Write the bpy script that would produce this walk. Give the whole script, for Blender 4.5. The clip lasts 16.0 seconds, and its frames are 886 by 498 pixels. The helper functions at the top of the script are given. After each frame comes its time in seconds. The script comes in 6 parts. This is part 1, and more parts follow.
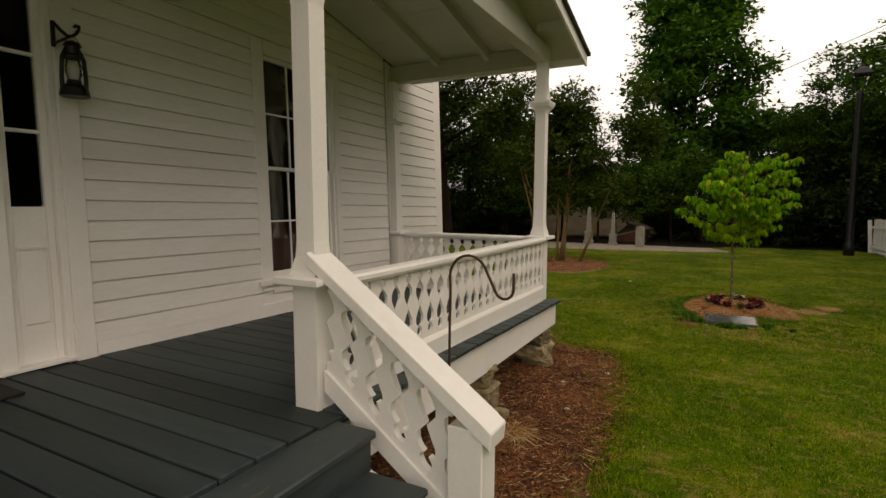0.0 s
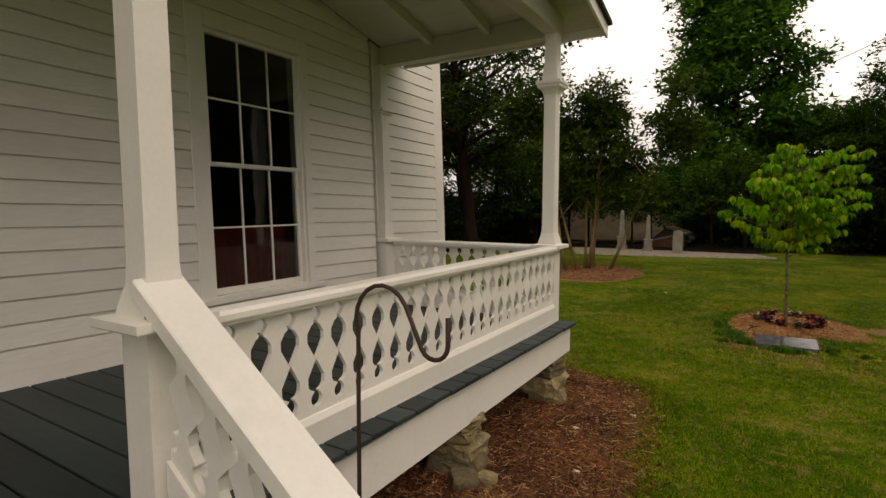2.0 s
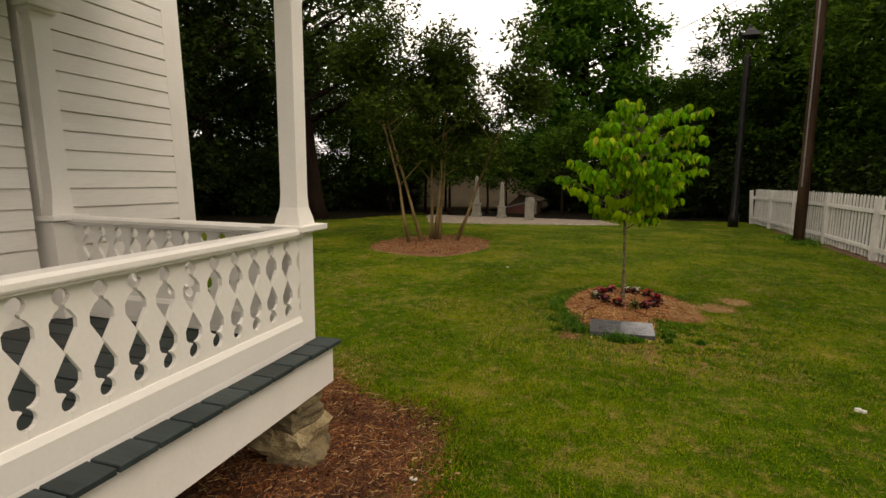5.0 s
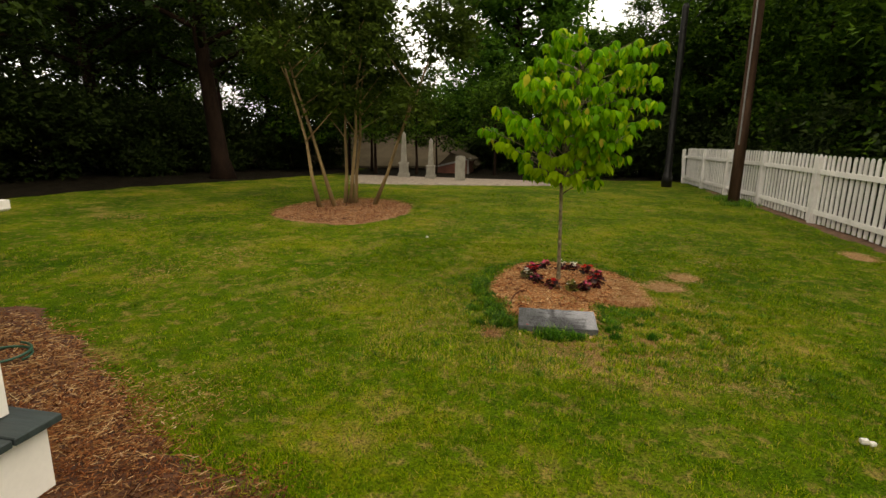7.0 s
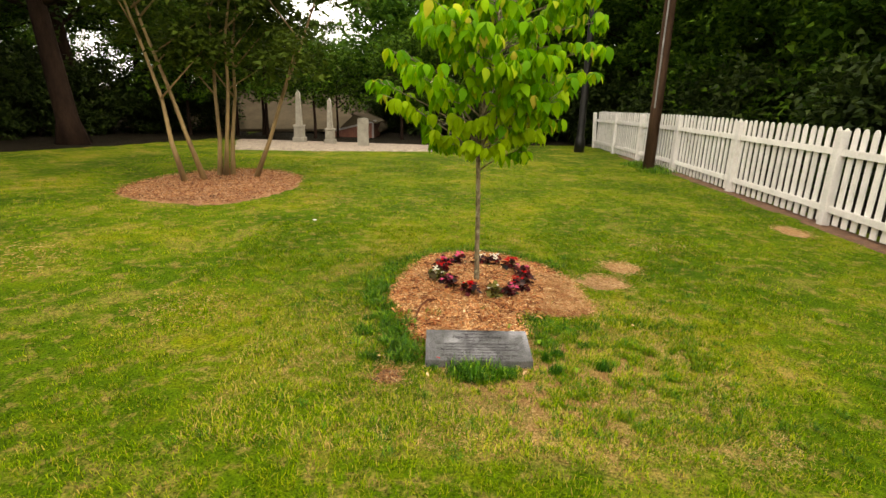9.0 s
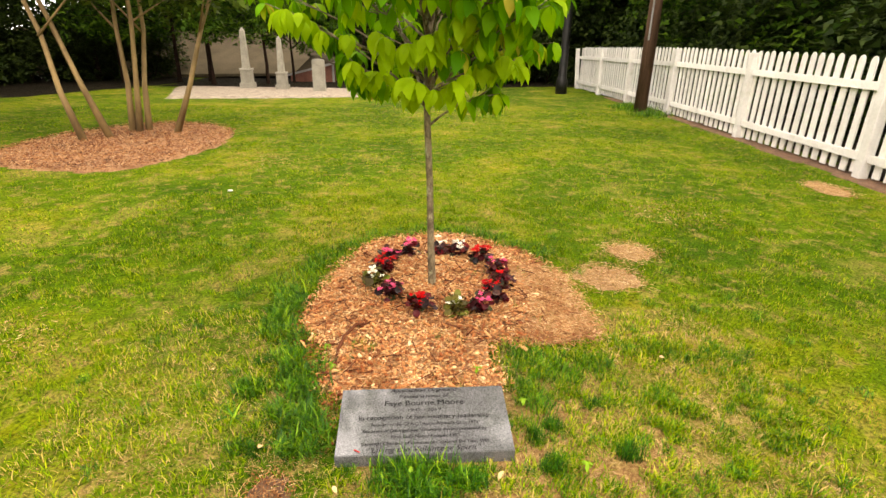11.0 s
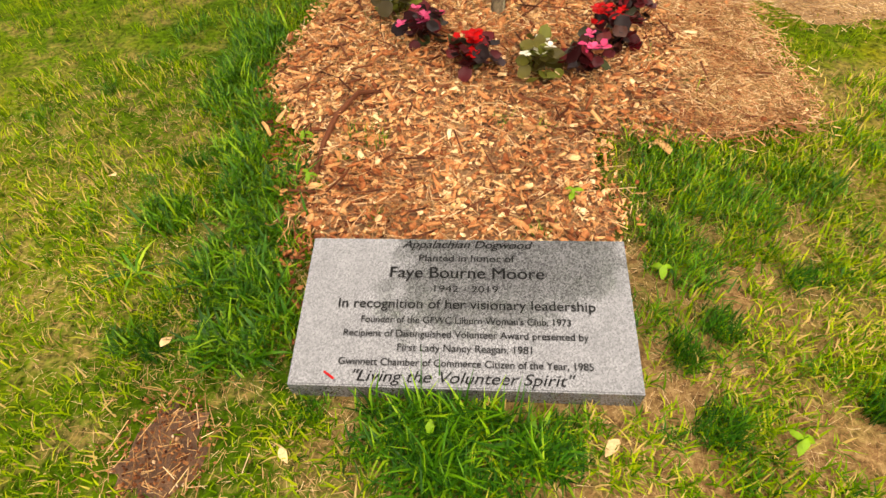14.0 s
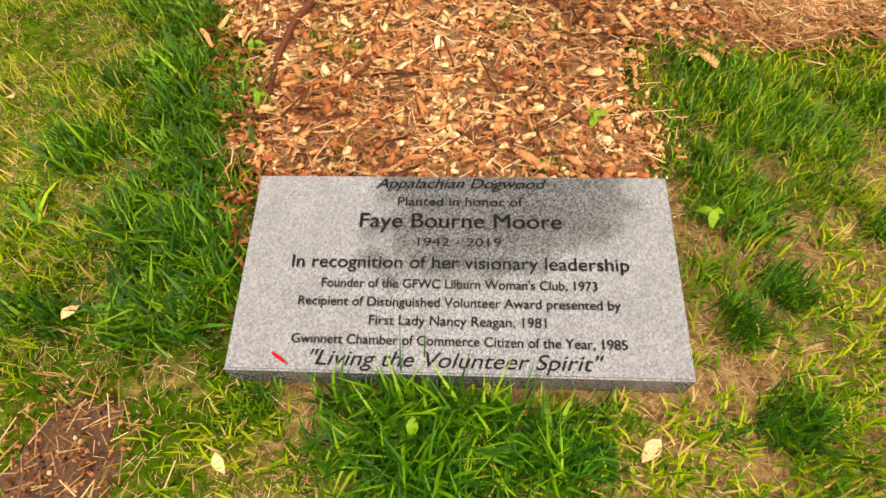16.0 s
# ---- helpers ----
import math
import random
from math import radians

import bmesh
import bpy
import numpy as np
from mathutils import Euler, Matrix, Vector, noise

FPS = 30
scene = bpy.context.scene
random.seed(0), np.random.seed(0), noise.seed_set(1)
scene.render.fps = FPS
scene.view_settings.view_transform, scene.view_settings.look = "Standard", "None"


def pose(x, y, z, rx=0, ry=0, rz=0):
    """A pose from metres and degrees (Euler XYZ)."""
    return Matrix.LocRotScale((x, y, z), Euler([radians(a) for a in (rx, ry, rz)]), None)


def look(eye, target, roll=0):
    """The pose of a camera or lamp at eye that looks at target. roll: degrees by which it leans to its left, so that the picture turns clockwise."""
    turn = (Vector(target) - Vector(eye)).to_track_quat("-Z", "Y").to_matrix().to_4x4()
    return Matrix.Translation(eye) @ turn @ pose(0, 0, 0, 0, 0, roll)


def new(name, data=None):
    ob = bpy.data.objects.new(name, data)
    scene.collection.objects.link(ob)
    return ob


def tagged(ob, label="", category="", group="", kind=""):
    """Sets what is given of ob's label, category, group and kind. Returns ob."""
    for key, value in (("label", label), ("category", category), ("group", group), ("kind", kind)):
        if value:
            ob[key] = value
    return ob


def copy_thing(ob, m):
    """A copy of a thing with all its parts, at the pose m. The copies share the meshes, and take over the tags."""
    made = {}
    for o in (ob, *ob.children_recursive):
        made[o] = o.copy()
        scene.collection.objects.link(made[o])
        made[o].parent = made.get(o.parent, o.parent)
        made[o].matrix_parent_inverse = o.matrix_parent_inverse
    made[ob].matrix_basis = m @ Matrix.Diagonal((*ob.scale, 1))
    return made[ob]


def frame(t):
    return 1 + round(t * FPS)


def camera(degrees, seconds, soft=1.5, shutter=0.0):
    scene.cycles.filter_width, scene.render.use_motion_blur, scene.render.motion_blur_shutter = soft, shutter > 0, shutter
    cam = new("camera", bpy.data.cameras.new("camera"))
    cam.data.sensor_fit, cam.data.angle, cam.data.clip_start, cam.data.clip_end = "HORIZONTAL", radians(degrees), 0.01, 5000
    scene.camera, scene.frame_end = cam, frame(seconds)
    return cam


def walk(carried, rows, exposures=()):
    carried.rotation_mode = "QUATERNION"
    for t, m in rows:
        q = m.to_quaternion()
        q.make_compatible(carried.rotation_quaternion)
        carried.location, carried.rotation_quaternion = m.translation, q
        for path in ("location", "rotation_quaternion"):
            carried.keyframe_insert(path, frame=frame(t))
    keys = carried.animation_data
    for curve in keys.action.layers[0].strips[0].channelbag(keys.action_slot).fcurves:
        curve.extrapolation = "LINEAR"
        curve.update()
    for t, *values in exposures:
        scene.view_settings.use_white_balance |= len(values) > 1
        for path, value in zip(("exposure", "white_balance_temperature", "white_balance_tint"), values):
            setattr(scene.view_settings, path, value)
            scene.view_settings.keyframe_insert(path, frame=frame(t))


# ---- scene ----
cam = camera(80.3, 16.0)
PATH = [
    (0, (-0.269, -0.495, 1.657), (-1.201, 1.265, 1.477), 0.3),
    (0.5, (-0.256, -0.224, 1.645), (-1.302, 1.471, 1.455), -0.4),
    (1, (-0.214, 0.032, 1.657), (-1.381, 1.647, 1.479), -0.8),
    (1.5, (-0.302, 0.331, 1.624), (-1.408, 1.988, 1.454), -0.3),
    (2, (-0.384, 0.657, 1.633), (-1.426, 2.356, 1.469), 0.0),
    (2.5, (-0.388, 0.947, 1.617), (-1.446, 2.635, 1.441), -0.8),
    (3, (-0.313, 1.296, 1.63), (-1.336, 3.005, 1.451), -1.3),
    (3.5, (-0.34, 1.621, 1.604), (-1.227, 3.403, 1.406), -0.7),
    (4, (-0.404, 2.038, 1.593), (-1.119, 3.894, 1.382), 0.4),
    (4.5, (-0.33, 2.412, 1.57), (-0.952, 4.296, 1.315), -0.0),
    (4.7, (-0.283, 2.549, 1.593), (-0.904, 4.432, 1.325), 0.3),
    (6.8, (-0.234, 4.217, 1.528), (-0.619, 6.131, 1.093), 1.0),
    (7, (-0.267, 4.388, 1.501), (-0.631, 6.305, 1.064), 1.0),
    (7.5, (-0.361, 4.836, 1.474), (-0.515, 6.783, 1.043), 2.2),
    (8, (-0.341, 5.179, 1.466), (-0.437, 7.123, 1.006), 1.5),
    (8.5, (-0.287, 5.574, 1.471), (-0.424, 7.506, 0.971), 1.0),
    (9, (-0.285, 5.987, 1.439), (-0.315, 7.906, 0.877), 1.8),
    (9.2, (-0.295, 6.147, 1.452), (-0.278, 8.056, 0.858), 2.3),
    (11.3, (-0.011, 7.797, 1.237), (0.037, 9.615, 0.406), 0.9),
    (11.5, (0.007, 7.947, 1.201), (-0.012, 9.719, 0.274), 0.2),
    (12, (0.038, 8.261, 1.093), (-0.152, 9.902, -0.034), -1.3),
    (12.5, (0.005, 8.487, 0.978), (-0.142, 9.996, -0.327), -0.5),
    (13, (-0.019, 8.641, 0.875), (-0.115, 10.027, -0.564), 0.1),
    (13.5, (-0.012, 8.75, 0.79), (-0.174, 10.045, -0.726), -2.6),
    (14, (-0.008, 8.803, 0.719), (-0.198, 10.056, -0.828), -4.0),
    (14.5, (-0.01, 8.863, 0.649), (-0.198, 10.057, -0.944), -4.3),
    (15, (-0.014, 8.921, 0.581), (-0.194, 10.061, -1.052), -4.9),
    (15.5, (-0.022, 8.968, 0.53), (-0.193, 10.076, -1.126), -5.0),
    (16, (-0.026, 8.986, 0.491), (-0.173, 10.063, -1.189), -3.6),
]
walk(cam, [(t, look(eye, target, roll)) for t, eye, target, roll in PATH],
     [(0, -0.8, 7900, 15), (0.5, -0.5, 7900, 15), (1, -0.38, 7900, 15), (1.5, -0.46, 7900, 15), (2, -0.78, 7900, 15), (2.5, -0.84, 7900, 15), (3.5, -0.77, 7900, 15), (4.5, -0.54, 7900, 15), (6, -0.3, 7900, 14), (7, -0.08, 7900, 11), (8, 0.27, 7900, 11), (9, 0.87, 7900, 13), (11.5, 1.36, 7900, 15), (13, 1.18, 7900, 15), (16, 1.12, 7900, 15)])


# ---- light ----
world = bpy.data.worlds.new("overcast")
scene.world = world
world.use_nodes = True
wn, wl = world.node_tree.nodes, world.node_tree.links
sky = wn.new("ShaderNodeTexSky")
sky.sky_type, sky.sun_disc = "NISHITA", False
sky.sun_elevation, sky.sun_rotation = radians(52), radians(120)
cloud = wn.new("ShaderNodeMix")
cloud.data_type = "RGBA"
cloud.inputs[0].default_value = 0.9
cloud.inputs[7].default_value = (18.2, 18.5, 19.0, 1)
wl.new(sky.outputs[0], cloud.inputs[6])
wl.new(cloud.outputs[2], wn["Background"].inputs[0])
wn["Background"].inputs[1].default_value = 0.12

sun_data = bpy.data.lights.new("sun", "SUN")
sun_data.energy, sun_data.angle, sun_data.color = 0.9, radians(35), (1.0, 0.92, 0.8)
sun_ob = new("sun", sun_data)
sun_ob.matrix_world = look((20, -7, 22), (0, 0, 0))


# ---- materials ----
def mat_nodes(name):
    m = bpy.data.materials.new(name)
    m.use_nodes = True
    return m, m.node_tree.nodes, m.node_tree.links, m.node_tree.nodes["Principled BSDF"]


def noise_node(nt, lk, vec, scale, detail=4.0, rough=0.55):
    n = nt.new("ShaderNodeTexNoise")
    n.inputs["Scale"].default_value, n.inputs["Detail"].default_value, n.inputs["Roughness"].default_value = scale, detail, rough
    lk.new(vec, n.inputs["Vector"])
    return n


def ramp_node(nt, lk, fac, stops):
    r = nt.new("ShaderNodeValToRGB")
    e = r.color_ramp.elements
    while len(e) < len(stops):
        e.new(0.5)
    for i, (p, c) in enumerate(stops):
        e[i].position, e[i].color = p, (*c, 1)
    lk.new(fac, r.inputs[0])
    return r


def mix_node(nt, lk, fac, a, b, mode="MIX"):
    x = nt.new("ShaderNodeMix")
    x.data_type, x.blend_type = "RGBA", mode
    for s, v in ((x.inputs[0], fac), (x.inputs[6], a), (x.inputs[7], b)):
        if isinstance(v, (int, float)):
            s.default_value = v
        elif isinstance(v, tuple):
            s.default_value = (*v, 1)
        else:
            lk.new(v, s)
    return x.outputs[2]


def surface(name, stops, scale=3.0, fine=60.0, rough=0.6, bump=0.2, bump_size=0.004, metal=0.0, stretch=(1, 1, 1), dirt=None, dirt_scale=1.2,
            dirt_at=(0.55, 0.75), per_piece=0.0, spec=0.5, grain=0.25, islands=False):
    """A procedural surface in world metres: a slow variation, a fine grain, optional dirt, relief."""
    m, nt, lk, bsdf = mat_nodes(name)
    geo = nt.new("ShaderNodeNewGeometry")
    vec = geo.outputs["Position"]
    mp = nt.new("ShaderNodeMapping")
    mp.inputs["Scale"].default_value = stretch
    lk.new(vec, mp.inputs["Vector"])
    vec = mp.outputs[0]
    slow = noise_node(nt, lk, vec, scale)
    col = ramp_node(nt, lk, slow.outputs[0], stops).outputs[0]
    fast = noise_node(nt, lk, vec, fine, 5.0, 0.65)
    g = ramp_node(nt, lk, fast.outputs[0], [(0.3, (1 - grain,) * 3), (0.7, (1 + grain * 0.4,) * 3)])
    col = mix_node(nt, lk, 1.0, col, g.outputs[0], "MULTIPLY")
    if per_piece:
        if islands:
            rnd = geo.outputs["Random Per Island"]
        else:
            rnd = nt.new("ShaderNodeObjectInfo").outputs["Random"]
        rr = ramp_node(nt, lk, rnd, [(0.0, (1 - per_piece,) * 3), (1.0, (1 + per_piece * 0.5,) * 3)])
        col = mix_node(nt, lk, 1.0, col, rr.outputs[0], "MULTIPLY")
    if dirt:
        d = noise_node(nt, lk, vec, dirt_scale, 6.0, 0.65)
        dm = ramp_node(nt, lk, d.outputs[0], [(dirt_at[0], (0, 0, 0)), (dirt_at[1], (1, 1, 1))])
        col = mix_node(nt, lk, dm.outputs[0], col, dirt)
    lk.new(col, bsdf.inputs["Base Color"])
    bsdf.inputs["Roughness"].default_value, bsdf.inputs["Metallic"].default_value = rough, metal
    bsdf.inputs["Specular IOR Level"].default_value = spec
    rv = ramp_node(nt, lk, fast.outputs[0], [(0.2, (max(rough - 0.12, 0.03),) * 3), (0.8, (min(rough + 0.12, 1),) * 3)])
    lk.new(rv.outputs[0], bsdf.inputs["Roughness"])
    if bump:
        b = nt.new("ShaderNodeBump")
        b.inputs["Strength"].default_value, b.inputs["Distance"].default_value = bump, bump_size
        lk.new(fast.outputs[0], b.inputs["Height"])
        lk.new(b.outputs[0], bsdf.inputs["Normal"])
    return m


def leafy(name, stops, through_light=0.35, rough=0.5, gloss=0.3):
    """Leaves and blades: a colour for each one, some light passing through."""
    m, nt, lk, bsdf = mat_nodes(name)
    geo = nt.new("ShaderNodeNewGeometry")
    col = ramp_node(nt, lk, geo.outputs["Random Per Island"], stops).outputs[0]
    n = noise_node(nt, lk, geo.outputs["Position"], 1.1, 6.0, 0.75)
    shade = ramp_node(nt, lk, n.outputs[0], [(0.3, (0.62, 0.66, 0.62)), (0.7, (1.28, 1.22, 1.15))])
    col = mix_node(nt, lk, 1.0, col, shade.outputs[0], "MULTIPLY")
    lk.new(col, bsdf.inputs["Base Color"])
    bsdf.inputs["Roughness"].default_value, bsdf.inputs["Specular IOR Level"].default_value = rough, gloss
    tr = nt.new("ShaderNodeBsdfTranslucent")
    lk.new(col, tr.inputs[0])
    mx = nt.new("ShaderNodeMixShader")
    mx.inputs[0].default_value = through_light
    lk.new(bsdf.outputs[0], mx.inputs[1])
    lk.new(tr.outputs[0], mx.inputs[2])
    lk.new(mx.outputs[0], nt["Material Output"].inputs[0])
    return m


WHITE = surface("white_paint", [(0.3, (0.8, 0.765, 0.71)), (0.7, (0.865, 0.835, 0.78))], 1.5, 45, 0.55, 0.12, 0.002, dirt=(0.7, 0.665, 0.6), dirt_scale=2.2, dirt_at=(0.6, 0.9), grain=0.04)
SIDING = surface("siding_paint", [(0.3, (0.8, 0.765, 0.71)), (0.7, (0.865, 0.835, 0.78))], 1.1, 30, 0.6, 0.2, 0.003, stretch=(1, 0.25, 2), dirt=(0.58, 0.55, 0.48), dirt_scale=1.0, dirt_at=(0.62, 0.9), per_piece=0.05, grain=0.07)
# underside white, darkened: shade under the porch roof is put into its colour
CEIL_SHADED = surface("shaded_ceiling_white", [(0.3, (0.5, 0.5, 0.42)), (0.7, (0.58, 0.57, 0.48))], 1.3, 35, 0.65, 0.15, 0.002, dirt=(0.5, 0.49, 0.4), grain=0.06)
DECK = surface("deck_paint", [(0.3, (0.02, 0.032, 0.033)), (0.7, (0.048, 0.066, 0.065))], 2.0, 40, 0.6, 0.5, 0.004, stretch=(0.12, 1, 1), dirt=(0.11, 0.1, 0.085), dirt_scale=3.0, dirt_at=(0.62, 0.8), per_piece=0.35, grain=0.5, spec=0.35)
STEP = surface("step_paint", [(0.3, (0.024, 0.034, 0.036)), (0.7, (0.046, 0.06, 0.062))], 2.0, 24, 0.5, 0.5, 0.004, stretch=(1, 0.3, 1), dirt=(0.2, 0.165, 0.06), dirt_scale=6.0, dirt_at=(0.6, 0.68), grain=0.3)
DARK_DOOR = surface("door_paint", [(0.3, (0.022, 0.009, 0.009)), (0.7, (0.035, 0.014, 0.013))], 2, 50, 0.35, 0.1, 0.001)
SHINGLE = surface("shingles", [(0.3, (0.03, 0.028, 0.027)), (0.7, (0.06, 0.055, 0.05))], 5, 120, 0.9, 0.8, 0.006, per_piece=0.3)
IRON = surface("black_iron", [(0.3, (0.012, 0.012, 0.012)), (0.7, (0.025, 0.023, 0.02))], 6, 80, 0.45, 0.2, 0.001, metal=0.6)
RUST = surface("rusted_rod", [(0.3, (0.03, 0.018, 0.012)), (0.7, (0.075, 0.035, 0.02))], 9, 140, 0.65, 0.4, 0.001, metal=0.3)
STONE = surface("field_stone", [(0.25, (0.15, 0.11, 0.05)), (0.5, (0.32, 0.245, 0.125)), (0.75, (0.5, 0.4, 0.23))], 5, 40, 0.9, 1.0, 0.02, per_piece=0.5, dirt=(0.07, 0.06, 0.04), dirt_scale=6)
MARBLE = surface("weathered_marble", [(0.3, (0.2, 0.185, 0.145)), (0.7, (0.32, 0.3, 0.24))], 3, 30, 0.8, 0.6, 0.01, dirt=(0.13, 0.12, 0.09), dirt_scale=2.5, dirt_at=(0.5, 0.75))
GRAVEL = surface("pale_gravel", [(0.3, (0.2, 0.155, 0.11)), (0.7, (0.4, 0.33, 0.25))], 6, 18, 0.95, 1.0, 0.03, grain=0.5)
BARK = surface("bark", [(0.3, (0.05, 0.038, 0.026)), (0.7, (0.11, 0.085, 0.06))], 5, 40, 0.95, 1.0, 0.02, stretch=(1, 1, 0.25), grain=0.45)
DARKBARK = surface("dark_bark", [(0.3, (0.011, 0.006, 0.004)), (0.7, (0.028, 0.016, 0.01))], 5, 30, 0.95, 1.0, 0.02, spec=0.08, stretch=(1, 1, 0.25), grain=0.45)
MYRTLE_BARK = surface("smooth_bark", [(0.3, (0.13, 0.08, 0.03)), (0.7, (0.29, 0.195, 0.078))], 4, 25, 0.8, 0.4, 0.008, stretch=(1, 1, 0.3))
YOUNG_BARK = surface("young_bark", [(0.35, (0.085, 0.058, 0.028)), (0.65, (0.26, 0.2, 0.115))], 34, 150, 0.95, 1.0, 0.006, stretch=(1, 1, 0.5), dirt=(0.3, 0.28, 0.17), dirt_scale=22, dirt_at=(0.56, 0.64), grain=0.5)
POLE = surface("creosote_pole", [(0.3, (0.04, 0.021, 0.012)), (0.7, (0.11, 0.062, 0.038))], 5, 60, 0.9, 1.0, 0.015, spec=0.1, stretch=(1, 1, 0.1), grain=0.4)
GREYROD = surface("grey_conduit", [(0.3, (0.17, 0.165, 0.15)), (0.7, (0.27, 0.26, 0.24))], 5, 50, 0.6, 0.1, 0.001)
FENCE = surface("fence_paint", [(0.3, (0.66, 0.63, 0.58)), (0.7, (0.78, 0.75, 0.7))], 2.5, 30, 0.6, 0.2, 0.003, dirt=(0.42, 0.4, 0.33), dirt_scale=3.0, dirt_at=(0.58, 0.8), per_piece=0.12, grain=0.12)
MULCH = surface("mulch_soil", [(0.25, (0.17, 0.07, 0.03)), (0.5, (0.35, 0.17, 0.075)), (0.75, (0.48, 0.27, 0.125))], 9, 110, 0.95, 1.0, 0.02, grain=0.5)
BED = surface("bed_soil", [(0.25, (0.035, 0.012, 0.005)), (0.5, (0.115, 0.042, 0.016)), (0.75, (0.24, 0.105, 0.042))], 2.5, 60, 0.95, 1.0, 0.02, grain=0.55)
SHADED_LITTER = surface("shaded_leaf_litter", [(0.3, (0.008, 0.007, 0.004)), (0.7, (0.022, 0.017, 0.01))], 3, 30, 0.95, 1.0, 0.03, grain=0.5, spec=0.05)
THATCH = surface("dry_thatch", [(0.3, (0.28, 0.15, 0.06)), (0.7, (0.41, 0.245, 0.108))], 9, 90, 0.95, 1.0, 0.01, grain=0.5)
SOIL = surface("bare_soil", [(0.3, (0.08, 0.036, 0.016)), (0.7, (0.2, 0.1, 0.048))], 9, 120, 0.95, 1.0, 0.01, grain=0.5)
CLOTH = surface("red_curtain", [(0.3, (0.13, 0.01, 0.011)), (0.7, (0.2, 0.018, 0.018))], 6, 200, 0.9, 0.3, 0.001)
# unlit room: its dimness is mixed into this dark colour
ROOM = surface("room_dimness", [(0.3, (0.06, 0.05, 0.045)), (0.7, (0.09, 0.08, 0.07))], 2, 60, 0.9)
ROOFTIN = surface("roof_brown", [(0.3, (0.072, 0.058, 0.036)), (0.7, (0.11, 0.088, 0.056))], 1.2, 20, 0.95, 0.3, 0.01, spec=0.05)
BRICKRED = surface("red_boards", [(0.3, (0.12, 0.04, 0.024)), (0.7, (0.19, 0.07, 0.04))], 3, 30, 0.85, 0.3, 0.01)
GREY = surface("grey_boards", [(0.3, (0.16, 0.15, 0.13)), (0.7, (0.24, 0.23, 0.2))], 3, 30, 0.85, 0.3, 0.01)
MAT = surface("door_mat", [(0.3, (0.008, 0.008, 0.008)), (0.7, (0.016, 0.015, 0.014))], 8, 200, 0.95, 0.8, 0.004)
PALE = surface("pale_scrap", [(0.3, (0.6, 0.56, 0.48)), (0.7, (0.75, 0.72, 0.64))], 20, 90, 0.8)
INK = surface("engraved_ink", [(0.3, (0.006, 0.006, 0.006)), (0.7, (0.01, 0.01, 0.01))], 30, 200, 0.9, 0.0, spec=0.1)
HOSE = surface("green_hose", [(0.3, (0.01, 0.07, 0.04)), (0.7, (0.015, 0.1, 0.055))], 8, 80, 0.45, 0.0)
BRASS = surface("lamp_metal", [(0.3, (0.012, 0.012, 0.011)), (0.7, (0.03, 0.028, 0.025))], 9, 70, 0.4, 0.1, 0.001, metal=0.7)


def chips_mat(name, stops, zone_scale=3.5, zone_low=(0.72, 0.58, 0.5)):
    m, nt, lk, bsdf = mat_nodes(name)
    geo = nt.new("ShaderNodeNewGeometry")
    col = ramp_node(nt, lk, geo.outputs["Random Per Island"], stops).outputs[0]
    n = noise_node(nt, lk, geo.outputs["Position"], 180, 4.0)
    sh = ramp_node(nt, lk, n.outputs[0], [(0.3, (0.7, 0.7, 0.7)), (0.7, (1.15, 1.12, 1.1))])
    col = mix_node(nt, lk, 1.0, col, sh.outputs[0], "MULTIPLY")
    zone = noise_node(nt, lk, geo.outputs["Position"], zone_scale, 5.0, 0.7)
    damp = ramp_node(nt, lk, zone.outputs[0], [(0.36, zone_low), (0.5, (1.0, 0.97, 0.94)), (0.68, (1.12, 1.12, 1.1))])
    lk.new(mix_node(nt, lk, 1.0, col, damp.outputs[0], "MULTIPLY"), bsdf.inputs["Base Color"])
    bsdf.inputs["Roughness"].default_value, bsdf.inputs["Specular IOR Level"].default_value = 0.9, 0.15
    return m


CHIPS = chips_mat("wood_chips", [(0.0, (0.14, 0.038, 0.015)), (0.22, (0.38, 0.13, 0.046)), (0.55, (0.56, 0.25, 0.095)), (0.85, (0.72, 0.42, 0.18)), (1.0, (0.88, 0.68, 0.4))])
REDCHIPS = chips_mat("red_chips", [(0.0, (0.09, 0.024, 0.01)), (0.6, (0.26, 0.08, 0.028)), (1.0, (0.45, 0.2, 0.08))])
FIBRE = chips_mat("bark_fibre", [(0.0, (0.18, 0.06, 0.025)), (0.4, (0.42, 0.19, 0.08)), (0.8, (0.58, 0.33, 0.155)), (1.0, (0.74, 0.54, 0.31))])
DARKBITS = chips_mat("dark_bits", [(0.0, (0.06, 0.018, 0.009)), (0.7, (0.17, 0.06, 0.026)), (1.0, (0.27, 0.12, 0.055))])
BEDCHIPS = chips_mat("bed_litter", [(0.0, (0.035, 0.011, 0.005)), (0.4, (0.15, 0.05, 0.018)), (0.8, (0.31, 0.125, 0.045)), (0.96, (0.42, 0.22, 0.095)), (1.0, (0.6, 0.46, 0.32))], 1.5, (0.3, 0.26, 0.24))
STRAW = chips_mat("dry_straw", [(0.0, (0.17, 0.08, 0.03)), (0.5, (0.37, 0.22, 0.09)), (0.85, (0.53, 0.35, 0.165)), (1.0, (0.7, 0.54, 0.32))])
TURF = leafy("turf_blades", [(0.0, (0.022, 0.08, 0.002)), (0.3, (0.09, 0.19, 0.003)), (0.58, (0.21, 0.315, 0.006)), (0.82, (0.39, 0.44, 0.015)), (0.9, (0.46, 0.33, 0.1)), (1.0, (0.54, 0.37, 0.15))], 0.2, 0.6, 0.04)
